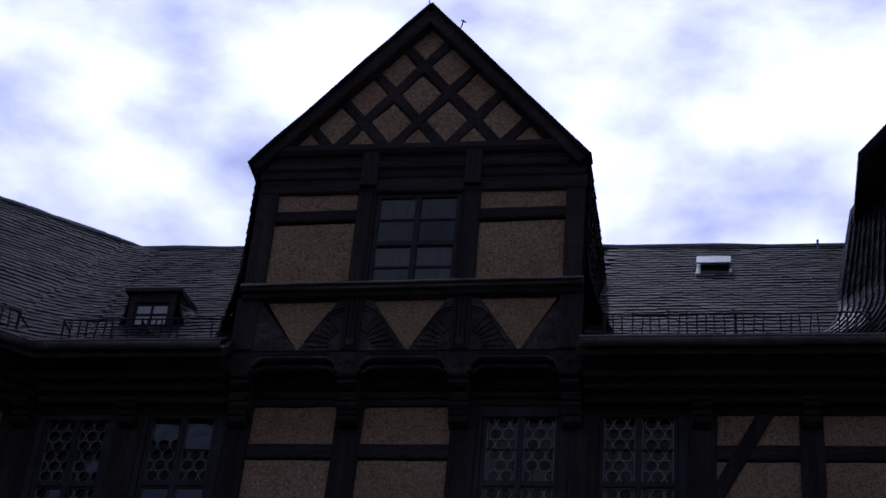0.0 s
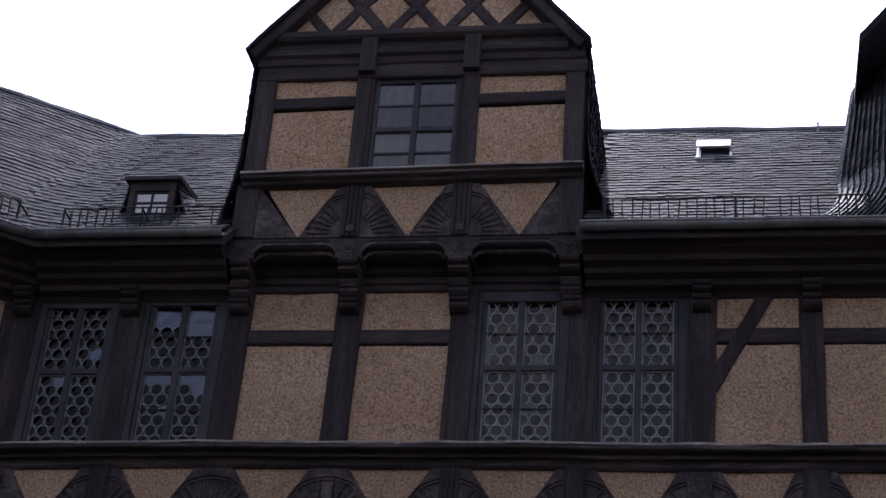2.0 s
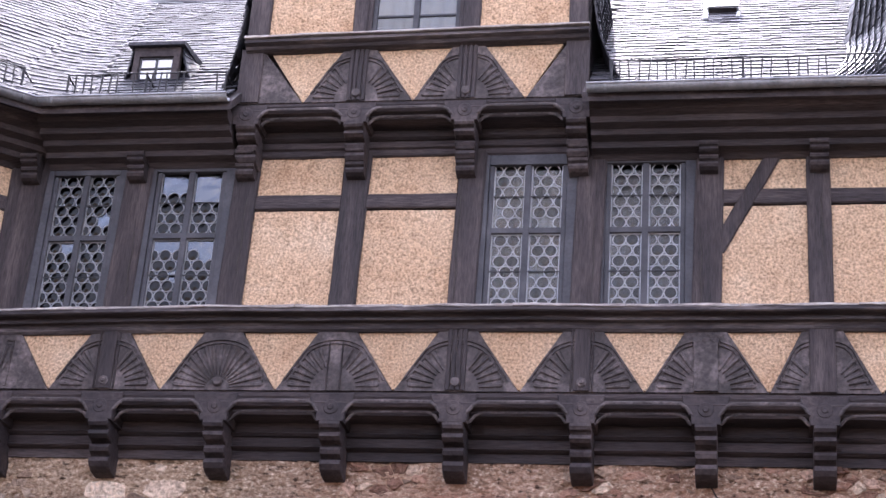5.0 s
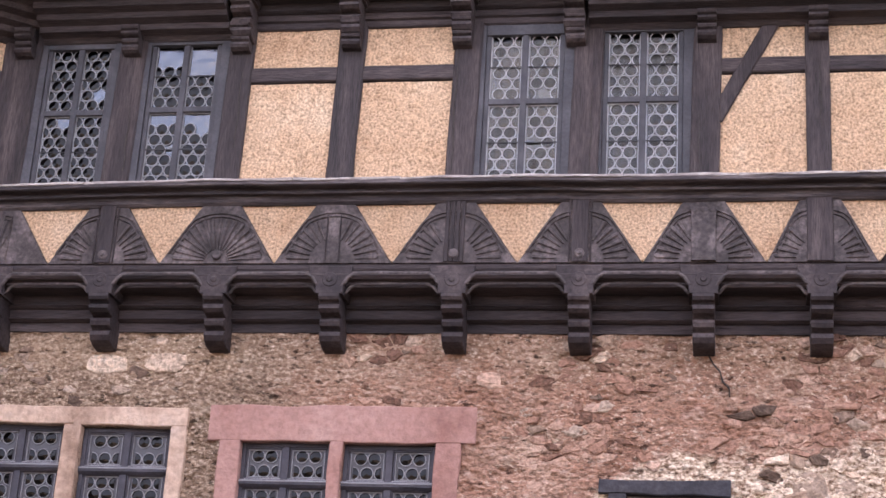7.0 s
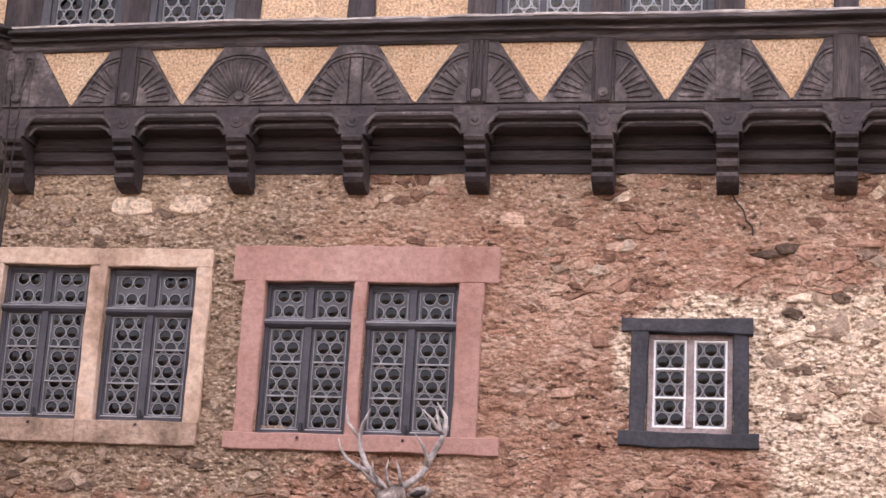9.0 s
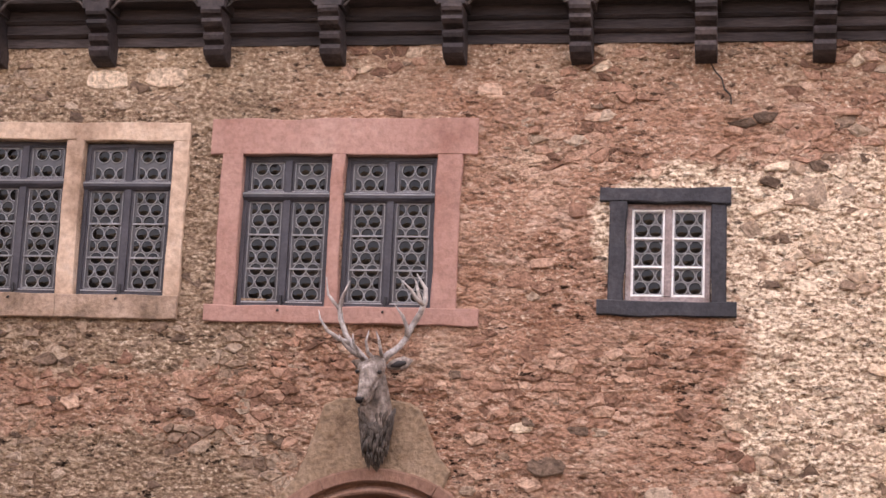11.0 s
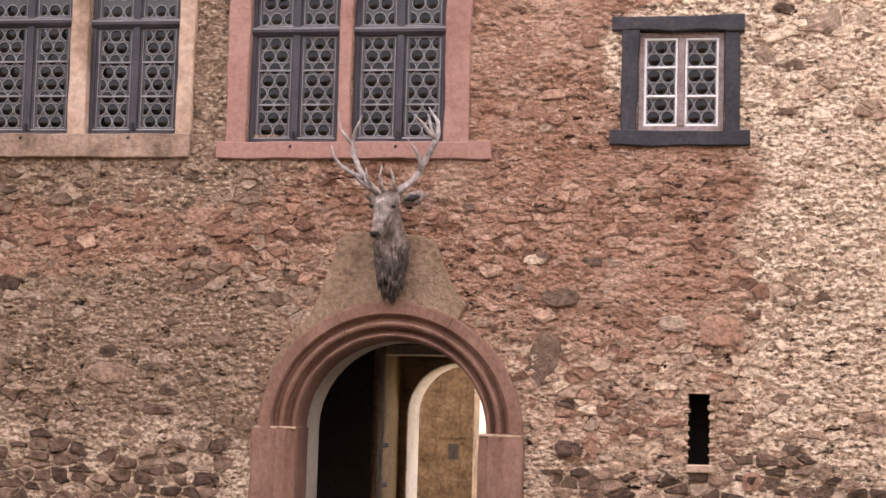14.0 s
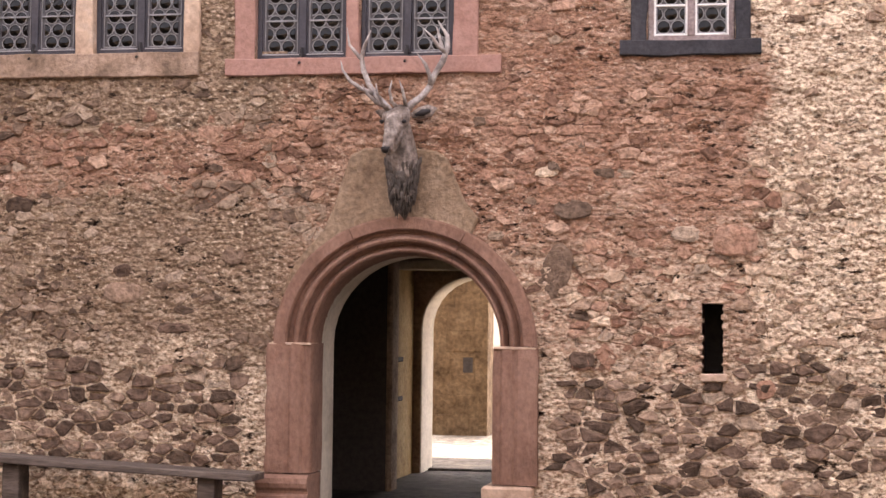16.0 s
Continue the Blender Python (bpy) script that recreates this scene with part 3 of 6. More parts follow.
# lit ochre side wall with its lintel, between cross wall and inner arch
part("side_wall", boxm(-1.30, -1.14, 3.25, 5.0, GROUND, 2.42), WARM_WALL, pas, "ochre plastered side wall")
part("lintel", boxm(-1.30, 1.4, 4.2, 4.5, 2.36, 2.46, 0.01), LIME, pas, "pale lintel")
for z in (1.02, 1.42):
    part("hinge", boxm(-1.14, -1.12, 4.1, 4.4, z, z + 0.05, 0.008), DARK_ROOM, pas, "dark iron hinge")

# far pier in the sunlit court beyond
pier = base("stone_pier", (-1.8, 11.7, GROUND), "ochre stone pier in the court beyond the passage", "pier", "structure")
part("shaft", boxm(-2.22, -1.40, 11.5, 12.0, GROUND, 2.46, 0.02), PIER, pier)
part("niche", boxm(-1.76, -1.62, 11.494, 11.52, 1.12, 1.34), DARK_ROOM, pier, "small dark square hole")
rows_ = [0.2, 0.52, 0.80, 1.10, 1.42, 1.72, 2.02, 2.28, 2.46]
rng = random.Random(4)
for a, b in zip(rows_, rows_[1:]):
    x = -2.22
    while x < -1.42:
        w = min(rng.uniform(0.2, 0.42), -1.40 - x)
        if w > 0.05 and not (x < -1.60 and x + w > -1.78 and a < 1.36 and b > 1.10):
            part("stone", boxm(x + 0.002, x + w - 0.002, 11.482 + rng.uniform(0, 0.008), 11.52, a + 0.002, b - 0.002, 0.004), PIER, pier)
        x += w
# low pale wall added far behind as a bright backdrop
tagged(put("wall_far", boxm(-30, 20, 34, 34.5, GROUND, 2.6), LIME), "pale wall far behind, added as a bright backdrop", "wall", kind="structure")

# ---- inner rooms: near-black floors, back wall and cross walls keep the windows dark ----
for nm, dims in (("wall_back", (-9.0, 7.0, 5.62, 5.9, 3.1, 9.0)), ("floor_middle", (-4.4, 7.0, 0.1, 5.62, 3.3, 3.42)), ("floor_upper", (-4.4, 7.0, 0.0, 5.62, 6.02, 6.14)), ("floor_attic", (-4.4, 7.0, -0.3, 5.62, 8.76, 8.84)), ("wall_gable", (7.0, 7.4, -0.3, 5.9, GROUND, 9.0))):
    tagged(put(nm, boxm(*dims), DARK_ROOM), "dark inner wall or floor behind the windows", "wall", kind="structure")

# ---- timber storey ----
FRONT = -0.35
POSTS = [-3.58, -2.62, -1.65, -0.69, 0.30, 1.30, 2.26, 3.15, 4.05]
TIPS = [-3.10, -2.14, -1.17, -0.20, 0.81, 1.79, 2.74, 3.58]
wall_timber = base("wall_timber_storey", (0, FRONT, 6.0), "dark half-timbered storey with ochre roughcast infill", "wall", "structure")
PW = [0.25, 0.24, 0.22, 0.23, 0.23, 0.24, 0.23, 0.19, 0.2]
for k, (x, w) in enumerate(zip(POSTS, PW)):
    part("post", timber(bmesh.new(), (x, 7.08), (x + (0.03 if k < 7 else 0), 8.62), w, FRONT - 0.02, FRONT + 0.16, seed=k * 3.3), OAK_V, wall_timber)


def infill(x0, x1, brace=False, seed=0):
    """One bay: two plaster panels with a rail between."""
    part("panel", rough_panel([(x0, 7.10), (x1, 7.10), (x1, 8.09), (x0, 8.09)], FRONT + 0.015, seed=seed), PLASTER, wall_timber)
    part("panel", rough_panel([(x0, 8.24), (x1, 8.24), (x1, 8.60), (x0, 8.60)], FRONT + 0.015, seed=seed + 9), PLASTER, wall_timber)
    part("rail", timber(bmesh.new(), (x0 - 0.02, 8.17), (x1 + 0.02, 8.17), 0.135, FRONT - 0.008, FRONT + 0.14, seed=seed), OAK_H, wall_timber)


# drying splits in the posts: raised strips, the grooves' shade in their dark colour
for k, (x, z0, z1) in enumerate(((-2.55, 7.3, 7.9), (-1.60, 7.5, 8.2), (0.24, 7.25, 8.45), (1.36, 7.2, 8.0), (2.22, 7.2, 7.75), (3.17, 7.6, 8.2))):
    bm = bmesh.new()
    n_ = 6
    for q in range(n_):
        za, zb = z0 + (z1 - z0) * q / n_, z0 + (z1 - z0) * (q + 1) / n_
        dx = 0.008 * math.sin(k * 3 + q * 1.9)
        dx1 = 0.008 * math.sin(k * 3 + (q + 1) * 1.9)
        timber(bm, (x + dx, za), (x + dx1, zb), 0.009 - 0.0012 * abs(q - 2.5), FRONT - 0.0285, FRONT - 0.01, 0.001, 0.001, 0.2)
    part("drying_split", bm, DARK_ROOM, wall_timber)

infill(-1.54, -0.79, seed=1)
infill(-0.58, 0.20, seed=2)
infill(2.36, 3.06, seed=3)
infill(3.24, 3.96, seed=4)
part("brace", timber(bmesh.new(), (2.345, 7.70), (2.83, 8.60), 0.125, FRONT - 0.014, FRONT + 0.12, seed=5), OAK_V, wall_timber)
part("head_beam", timber(bmesh.new(), (-3.7, 8.66), (4.2, 8.66), 0.14, FRONT - 0.012, FRONT + 0.18, seed=6), OAK_H, wall_timber)

# window-sill ledge: a long moulded rail with a thin pale top strip
ledge = [(-0.36, 7.16), (-0.505, 7.145), (-0.512, 7.112), (-0.50, 7.102), (-0.44, 7.098), (-0.43, 7.088), (-0.445, 7.072), (-0.44, 7.056), (-0.395, 7.05), (-0.385, 7.03), (-0.385, 7.005), (-0.365, 6.985), (-0.2, 6.985), (-0.2, 7.16)]


def sag(x):
    """How far the long sill rail has sunk at its western end, with a slight waver."""
    return -0.028 * max(0.0, min(1.0, (-0.6 - x) / 3.0)) ** 1.5 + 0.004 * math.sin(x * 2.3)


bm = loft(bmesh.new(), [[(x, y + 0.004 * math.sin(x * 5.1), z + sag(x)) for y, z in ledge] for x in (-3.66 + 7.96 * k / 40 for k in range(41))])
bmesh.ops.recalc_face_normals(bm, faces=bm.faces)
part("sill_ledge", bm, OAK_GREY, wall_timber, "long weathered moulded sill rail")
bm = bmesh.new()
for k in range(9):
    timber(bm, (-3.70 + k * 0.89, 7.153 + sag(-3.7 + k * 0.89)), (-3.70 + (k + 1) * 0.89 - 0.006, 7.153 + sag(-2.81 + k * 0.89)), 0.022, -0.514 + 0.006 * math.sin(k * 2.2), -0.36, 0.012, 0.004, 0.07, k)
part("ledge_cap", bm, OAK_PALE, wall_timber, "thin pale strip along the top edge of the sill rail")

# breast zone: plaster triangles between carved fan boards
part("breast_backing", boxm(-3.7, 4.2, FRONT + 0.10, FRONT + 0.16, 6.42, 7.0), OAK, wall_timber)


def triangle(xl, xr, xt, zt=7.0, zb=6.50, y=FRONT, parent=None, seed=0):
    part("plaster_triangle", rough_panel([(xt - 0.012, zb), (xt + 0.012, zb), (xr, zt), (xl, zt)], y + 0.012, step=0.03, amp=0.006, seed=seed), PLASTER, parent)


def fan_board(x, xl, xr, style, z0=6.475, z1=7.0, y=FRONT, parent=None, top=0.155, seed=0):
    """A carved breast board, broad at its foot: fan rays under a double arched rib, whole or parted by an upright band.
    style: 'fan', 'arch', 'band', 'ring', 'plank' or 'post'."""
    gap = {"fan": 0, "arch": 16, "band": 24, "ring": 22, "plank": 30, "post": 32}[style]
    h = z1 - z0
    bm = bmesh.new()
    out = [(xl, z0), (xr, z0), (x + top, z1), (x - top, z1)]
    loft(bm, [[(u, y + 0.10, v) for u, v in out], [(u, y, v) for u, v in out], [(x + (u - x) * 0.975, y - 0.012, z0 + (v - z0) * 0.985 + 0.004) for u, v in out]])
    bmesh.ops.recalc_face_normals(bm, faces=bm.faces)
    board = part("fan_board", bm, OAK_WORN, parent)
    half = min(x - xl, xr - x)
    bm = bmesh.new()
    n = 17
    for k in range(n):
        a = math.pi * (k + 0.5) / n
        if abs(math.degrees(a) - 90) < gap:
            continue
        ca, sa = math.cos(a), math.sin(a)
        reach = (half - 0.05) / (abs(ca) + sa * (half - top) / h)
        r1, r0 = min(reach, h * 0.70), 0.10 + 0.09 * (gap > 0)
        if r1 - r0 < 0.05:
            continue
        w0, w1 = 0.007, math.pi * r1 / n * 0.36
        quad = [(r0, -w0), (r1, -w1), (r1 + w1 * 0.7, 0), (r1, w1), (r0, w0)]
        wob = random.Random(k + seed * 31).uniform(-0.003, 0.003)
        lo = [(x + ca * r - sa * t, y - 0.010, z0 + 0.02 + sa * r + ca * t) for r, t in quad]
        hi = [(x + ca * (r * 0.99 + 0.003) - sa * t * 0.45, y - 0.026 + wob, z0 + 0.02 + sa * (r * 0.99 + 0.003) + ca * t * 0.45) for r, t in quad]
        loft(bm, [lo, hi])
    bmesh.ops.recalc_face_normals(bm, faces=bm.faces)
    part("carved_rays", bm, OAK_WORN, board, "carved fan rays")
    for R, wide in ((h * 0.82, 0.012), (h * 0.755, 0.006)):
        bm = bmesh.new()
        rings = []
        for a in (math.pi * (0.06 + 0.88 * k / 20) for k in range(21)):
            rr = min(R, (half - 0.02) * R / (h * 0.82) / (abs(math.cos(a)) + math.sin(a) * (half - top) / h))
            rings.append([(x + math.cos(a) * (rr + d), y + e, z0 + 0.01 + math.sin(a) * (rr + d)) for d, e in ((-wide, -0.008), (-wide * 0.5, -0.026), (wide * 0.5, -0.026), (wide, -0.008))])
        loft(bm, rings)
        bmesh.ops.recalc_face_normals(bm, faces=bm.faces)
        part("arched_rib", bm, OAK_WORN, board)
    uprights = {"fan": (), "arch": ((-0.055, 0.010), (0.055, 0.010)), "band": ((-0.062, 0.034), (-0.021, 0.034), (0.021, 0.034), (0.062, 0.034)),
                "ring": ((-0.085, 0.012), (0.0, 0.13), (0.085, 0.012)), "plank": ((0.0, 0.19),), "post": ((-0.005, 0.20),)}[style]
    for dx, wd in uprights:
        zt = z1 - (0.11 if style in ("arch", "plank") else 0.0)
        bm = timber(bmesh.new(), (x + dx, z0 + 0.01), (x + dx, zt), wd, y - (0.040 if style == "plank" else 0.030), y + 0.02, wob=0.004, ch=0.006, seed=seed + dx)
        part("upright_band", bm, OAK_WORN if style == "plank" else OAK_V, board, "worn upright band" if wd > 0.1 else "")
    if style == "plank":        # scalloped head over the mended plank
        bm = bmesh.new()
        for q in (-0.066, 0.0, 0.066):
            wand(bm, [(x + q, y - 0.005, z1 - 0.10), (x + q, y - 0.036, z1 - 0.10), (x + q, y - 0.046, z1 - 0.10)], [0.042, 0.036, 0.012], 10)
        part("scallop", bm, OAK_WORN, board)
    if style in ("fan", "band", "ring"):
        bm = bmesh.new()
        bz, br = z0 + 0.075, 0.045
        wand(bm, [(x, y - 0.005, bz), (x, y - 0.036, bz), (x, y - 0.043, bz)], [br, br * 0.9, br * 0.7], 14)
        if style == "ring":
            wand(bm, [(x, y - 0.04, bz), (x, y - 0.056, bz)], [br * 0.5, br * 0.3], 10)
        part("boss", bm, OAK_WORN, board)


STYLES = ["fan", "ring", "fan", "arch", "band", "ring", "plank", "post"]
for k, (l_, r_) in enumerate(zip(POSTS, POSTS[1:])):
    triangle(l_ + 0.155, r_ - 0.155, TIPS[k], parent=wall_timber, seed=k + 20)
for k, x in enumerate(POSTS[:-1]):
    xl, xr = (TIPS[k - 1] if k else x - 0.12), TIPS[k]
    fan_board(x, xl, xr, STYLES[k], parent=wall_timber, seed=k)

# jetty: beam ends, moulded filler beams between them, and double-rolled brackets
FILL = [(0.03, 0.47), (-0.35, 0.47), (-0.352, 0.435), (-0.342, 0.415), (-0.362, 0.402), (-0.366, 0.375), (-0.342, 0.352), (-0.30, 0.345), (-0.292, 0.335), (-0.302, 0.318), (-0.285, 0.298), (-0.10, 0.29), (-0.095, 0.215), (-0.12, 0.20), (-0.095, 0.182),
        (-0.07, 0.178), (-0.065, 0.11), (-0.088, 0.095), (-0.06, 0.08), (-0.03, 0.075), (-0.025, 0.0), (0.03, 0.0)]
ROLL = [(0.02, 0.25), (-0.34, 0.25), (-0.362, 0.232), (-0.365, 0.20), (-0.35, 0.175), (-0.315, 0.165), (-0.30, 0.15), (-0.325, 0.14), (-0.328, 0.11), (-0.29, 0.085), (-0.22, 0.075), (-0.20, 0.06),
        (-0.245, 0.048), (-0.26, 0.02), (-0.245, -0.012), (-0.20, -0.03), (-0.185, -0.042), (-0.225, -0.055), (-0.23, -0.09), (-0.20, -0.128), (-0.13, -0.16), (-0.03, -0.172), (0.02, -0.172)]


def jetty(xs, z, dy, parent, left=None, right=None, tall=1.0, width=0.17):
    ends = ([left] if left is not None else []) + list(xs) + ([right] if right is not None else [])
    for a, b in zip(ends, ends[1:]):
        part("filler_beam", extrude_x(bmesh.new(), [(y + dy, z + v * tall) for y, v in FILL], a, b, 5), OAK_H, parent)
    for a, b in zip(xs, xs[1:]):
        for inset, v, y, r in ((0.0, 0.392, -0.352, 0.017), (0.008, 0.325, -0.288, 0.015)):
            turn = [(0.09, 0.285), (0.118, 0.318), (0.148, 0.362), (0.192, 0.388), (0.25, 0.392)]
            lead = [(u + inset, v + (w - 0.392) * (0.9 if inset else 1.0)) for u, w in turn]
            pts = [(a + u, dy + y, z + w * tall) for u, w in lead] + [(b - u, dy + y, z + w * tall) for u, w in reversed(lead)]
            part("roll_moulding", wand(bmesh.new(), pts, [r * 0.7] + [r] * (len(pts) - 2) + [r * 0.7], 8), OAK_WORN, parent, smooth=True)
    for k, x in enumerate(xs):
        bm = bmesh.new()
        outl = [(x - 0.185, 0.455), (x - 0.178, 0.405), (x - 0.155, 0.375), (x - 0.125, 0.345), (x - 0.115, 0.30), (x - 0.112, 0.22), (x + 0.112, 0.22), (x + 0.115, 0.30), (x + 0.125, 0.345), (x + 0.155, 0.375), (x + 0.178, 0.405), (x + 0.185, 0.455)]
        loft(bm, [[(u, dy - 0.02, z + v * tall) for u, v in outl], [(u, dy - 0.356, z + v * tall) for u, v in outl], [(x + (u - x) * 0.95, dy - 0.364, z + (0.34 + (v - 0.34) * 0.95) * tall) for u, v in outl]])
        bmesh.ops.recalc_face_normals(bm, faces=bm.faces)
        end = part("beam_end", bm, OAK, parent)
        bm = bmesh.new()
        wand(bm, [(x, dy - 0.362, z + 0.34 * tall), (x, dy - 0.370, z + 0.34 * tall)], [0.065, 0.057], 14)
        wand(bm, [(x, dy - 0.368, z + 0.34 * tall), (x, dy - 0.378, z + 0.34 * tall)], [0.03, 0.02], 10)
        part("rosette", bm, OAK, end)
        bm = bmesh.new()
        extrude_x(bm, [(y + dy, z + v * tall) for y, v in ROLL], x - width / 2, x + width / 2, 1)
        bmesh.ops.bevel(bm, geom=[e for e in bm.edges if abs(e.verts[0].co.x - e.verts[1].co.x) < 1e-5], offset=0.006, segments=1, affect="EDGES")
        part("bracket", bm, OAK, parent)


jetty(POSTS, 6.0, 0.0, wall_timber, left=-3.7, right=4.3)

# ---- dormer with lattice gable ----
DF = -0.65


def build_dormer():
    d = base("dormer", (-0.22, DF, 8.9), "dark half-timbered dormer with a lattice gable and slate cheeks", "dormer", "structure")
    L_, R_ = -1.66, 1.30
    # posts, rails and panels
    for k, (x, w) in enumerate(((-1.585, 0.19), (-0.685, 0.13), (0.285, 0.15), (1.20, 0.17))):
        part("post", timber(bmesh.new(), (x, 9.52), (x, 10.66), w, DF - 0.02, DF + 0.15, seed=40 + k), OAK_V, d)
    for x0, x1, s in ((-1.50, -0.745, 50), (0.35, 1.12, 51)):
        part("panel", rough_panel([(x0, 9.53), (x1, 9.55), (x1, 10.275), (x0, 10.255)], DF + 0.015, seed=s), PLASTER, d)
        part("panel", rough_panel([(x0, 10.40), (x1, 10.41), (x1, 10.62), (x0, 10.62)], DF + 0.015, seed=s + 5), PLASTER, d)
        part("rail", timber(bmesh.new(), (x0 - 0.02, 10.345), (x1 + 0.02, 10.355), 0.115, DF - 0.01, DF + 0.12, seed=s), OAK_H, d)
    part("head_beam", timber(bmesh.new(), (L_, 10.66), (R_, 10.66), 0.15, DF - 0.03, DF + 0.15, seed=55), OAK_H, d)
    sl = [(-0.66, 9.58), (-0.775, 9.555), (-0.775, 9.53), (-0.73, 9.515), (-0.715, 9.49), (-0.66, 9.475), (-0.5, 9.475), (-0.5, 9.58)]
    bm = loft(bmesh.new(), [[(x, y, z + 0.013 * (x - 0.9)) for y, z in sl] for x in (-1.66 + 2.96 * k / 8 for k in range(9))])
    bmesh.ops.recalc_face_normals(bm, faces=bm.faces)
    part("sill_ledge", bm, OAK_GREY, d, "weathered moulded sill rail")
    part("ledge_cap", timber(bmesh.new(), (-1.665, 9.552), (1.305, 9.592), 0.02, -0.787, -0.66, 0.008, 0.004, 0.09, 3), OAK_PALE, d, "thin pale strip along the top edge of the sill rail")
    part("breast_backing", boxm(L_, R_, DF + 0.08, DF + 0.14, 8.9, 9.6), OAK, d)
    xs = [-1.60, -0.66, 0.28, 1.21]
    tips = [-1.12, -0.17, 0.78]
    for k in range(3):
        triangle(xs[k] + 0.14, xs[k + 1] - 0.13, tips[k], 9.48, 8.98, DF, d, seed=60 + k)
    for k, x in enumerate(xs):
        xl = tips[k - 1] if k else x - 0.10
        xr = tips[k] if k < 3 else x + 0.09
        fan_board(x, xl, xr, "band" if 0 < k < 3 else "post", 8.955, 9.48, DF, d, top=0.135 if 0 < k < 3 else 0.09, seed=70 + k)
    jetty(xs, 8.585, -0.30, d, tall=0.79)
    # gable field: jettied cornice, backing plaster and crossing laths
    extr = [(-0.50, 11.06), (-0.76, 11.06), (-0.765, 11.0), (-0.74, 10.97), (-0.70, 10.95), (-0.70, 10.90), (-0.735, 10.87), (-0.73, 10.82), (-0.69, 10.79), (-0.67, 10.76), (-0.67, 10.70), (-0.5, 10.70)]
    part("gable_cornice", extrude_x(bmesh.new(), extr, -1.60, 1.13, 6), OAK_H, d, "dark moulded cornice beam")
    part("plate_beam", timber(bmesh.new(), (-1.68, 10.80), (1.28, 10.80), 0.15, DF - 0.05, DF + 0.12, seed=56), OAK_H, d)
    for x in xs[1:3]:
        part("cornice_bracket", timber(bmesh.new(), (x, 10.62), (x, 11.0), 0.15, DF - 0.10, DF, seed=x), OAK_V, d)
    apex, gl, gr, gz0 = (-0.245, 12.62), -1.72, 1.26, 11.06
    rng = random.Random(9)
    # lattice of two sets of laths; the fields between are separate plaster lozenges
    def inside(x, z, m):
        t = (z - gz0) / (apex[1] - gz0)
        return z > gz0 + 0.03 and gl + (apex[0] - gl) * t + m < x < gr + (apex[0] - gr) * t - m
    px_, pz_ = 0.258, 0.322
    o = (-0.275, 12.345)
    for i in range(0, 5):
        for j in range(0, 5):
            cx, cz = o[0] + (i - j) * px_, o[1] - (i + j) * pz_
            if cz < gz0 - 0.05 or i + j > 4:
                continue
            hw, hh = px_ * 0.74, pz_ * 0.70
            poly = [(cx - hw, cz), (cx, cz - hh), (cx + hw, cz), (cx, cz + hh)]
            if i + j == 4:
                poly = [(cx - hw * 0.80, gz0 + 0.05), (cx + hw * 0.80, gz0 + 0.05), (cx + 0.02, gz0 + 0.24), (cx - 0.02, gz0 + 0.24)]
            elif i + j == 3:
                poly[1] = (cx, max(cz - hh, gz0 + 0.05))
            if i + j < 4:
                poly = [poly[1], poly[2], poly[3], poly[0]]
            poly = [(x + rng.uniform(-0.012, 0.012), z + rng.uniform(-0.012, 0.012)) for x, z in poly]
            part("lozenge_panel", rough_panel(poly, DF + 0.0, step=0.04, amp=0.008, seed=80 + i * 7 + j), PLASTER, d)
    bm = bmesh.new()
    back = [(gl, gz0), (gr, gz0), apex]
    loft(bm, [[(x, DF + 0.13, z) for x, z in back], [(x, DF + 0.022, z) for x, z in back]])
    bmesh.ops.recalc_face_normals(bm, faces=bm.faces)
    part("gable_backing", bm, OAK, d)
    for i in range(-1, 5):
        for s in (1, -1):
            # a lath along one diagonal, half a step beside the lozenges
            sx, sz = o[0] + s * (i + 0.5) * px_ * 1.0, o[1] - (i + 0.5) * pz_
            def clip(k):
                return inside(sx + s * k * px_ * -1, sz - k * pz_, 0.0)
            ks = [k / 20 for k in range(-60, 110) if clip(k / 20)]
            if len(ks) > 4:
                a = (sx - s * ks[0] * px_, sz - ks[0] * pz_)
                b = (sx - s * ks[-1] * px_, sz - ks[-1] * pz_)
                part("lath", timber(bmesh.new(), a, b, 0.10, DF - 0.016 - 0.003 * (s > 0), DF + 0.03, wob=0.008, seed=90 + i + s), OAK, d)
    # verge boards and slate roof of the dormer
    for sx, ex in ((-1, -1.775), (1, 1.305)):
        ev = (ex, 10.95)
        part("barge_board", timber(bmesh.new(), (ex + 0.03 * -sx, 10.84), (-0.245, 12.59), 0.15, DF - 0.13, DF + 0.05, seed=sx), OAK, d)
        bm = bmesh.new()
        p0, p1 = Vector((ex, 0, 10.85)), Vector((-0.245, 0, 12.675))
        nrm = Vector((sx * (p1.z - p0.z), 0, abs(p1.x - p0.x))).normalized() * 0.035
        n = 14
        rings = []
        for k in range(n + 1):
            c = p0.lerp(p1, k / n)
            j = rng.uniform(-0.008, 0.008)
            rings.append([(c.x - nrm.x * 0.4, DF - 0.16, c.z - nrm.z * 0.4), (c.x - nrm.x * 0.4, 3.0, c.z - nrm.z * 0.4), (c.x + nrm.x * 0.5, 3.0, c.z + nrm.z * 0.5 + j), (c.x + nrm.x * 0.5, DF - 0.16, c.z + nrm.z * 0.5 + j)])
        loft(bm, rings)
        bmesh.ops.recalc_face_normals(bm, faces=bm.faces)
        part("slate_roof_side", bm, SLATE_I, d)
        # slate cheek, swept outwards at its foot, in overlapping courses
        bm = bmesh.new()
        xe = -1.70 if sx < 0 else 1.30
        crs = 22
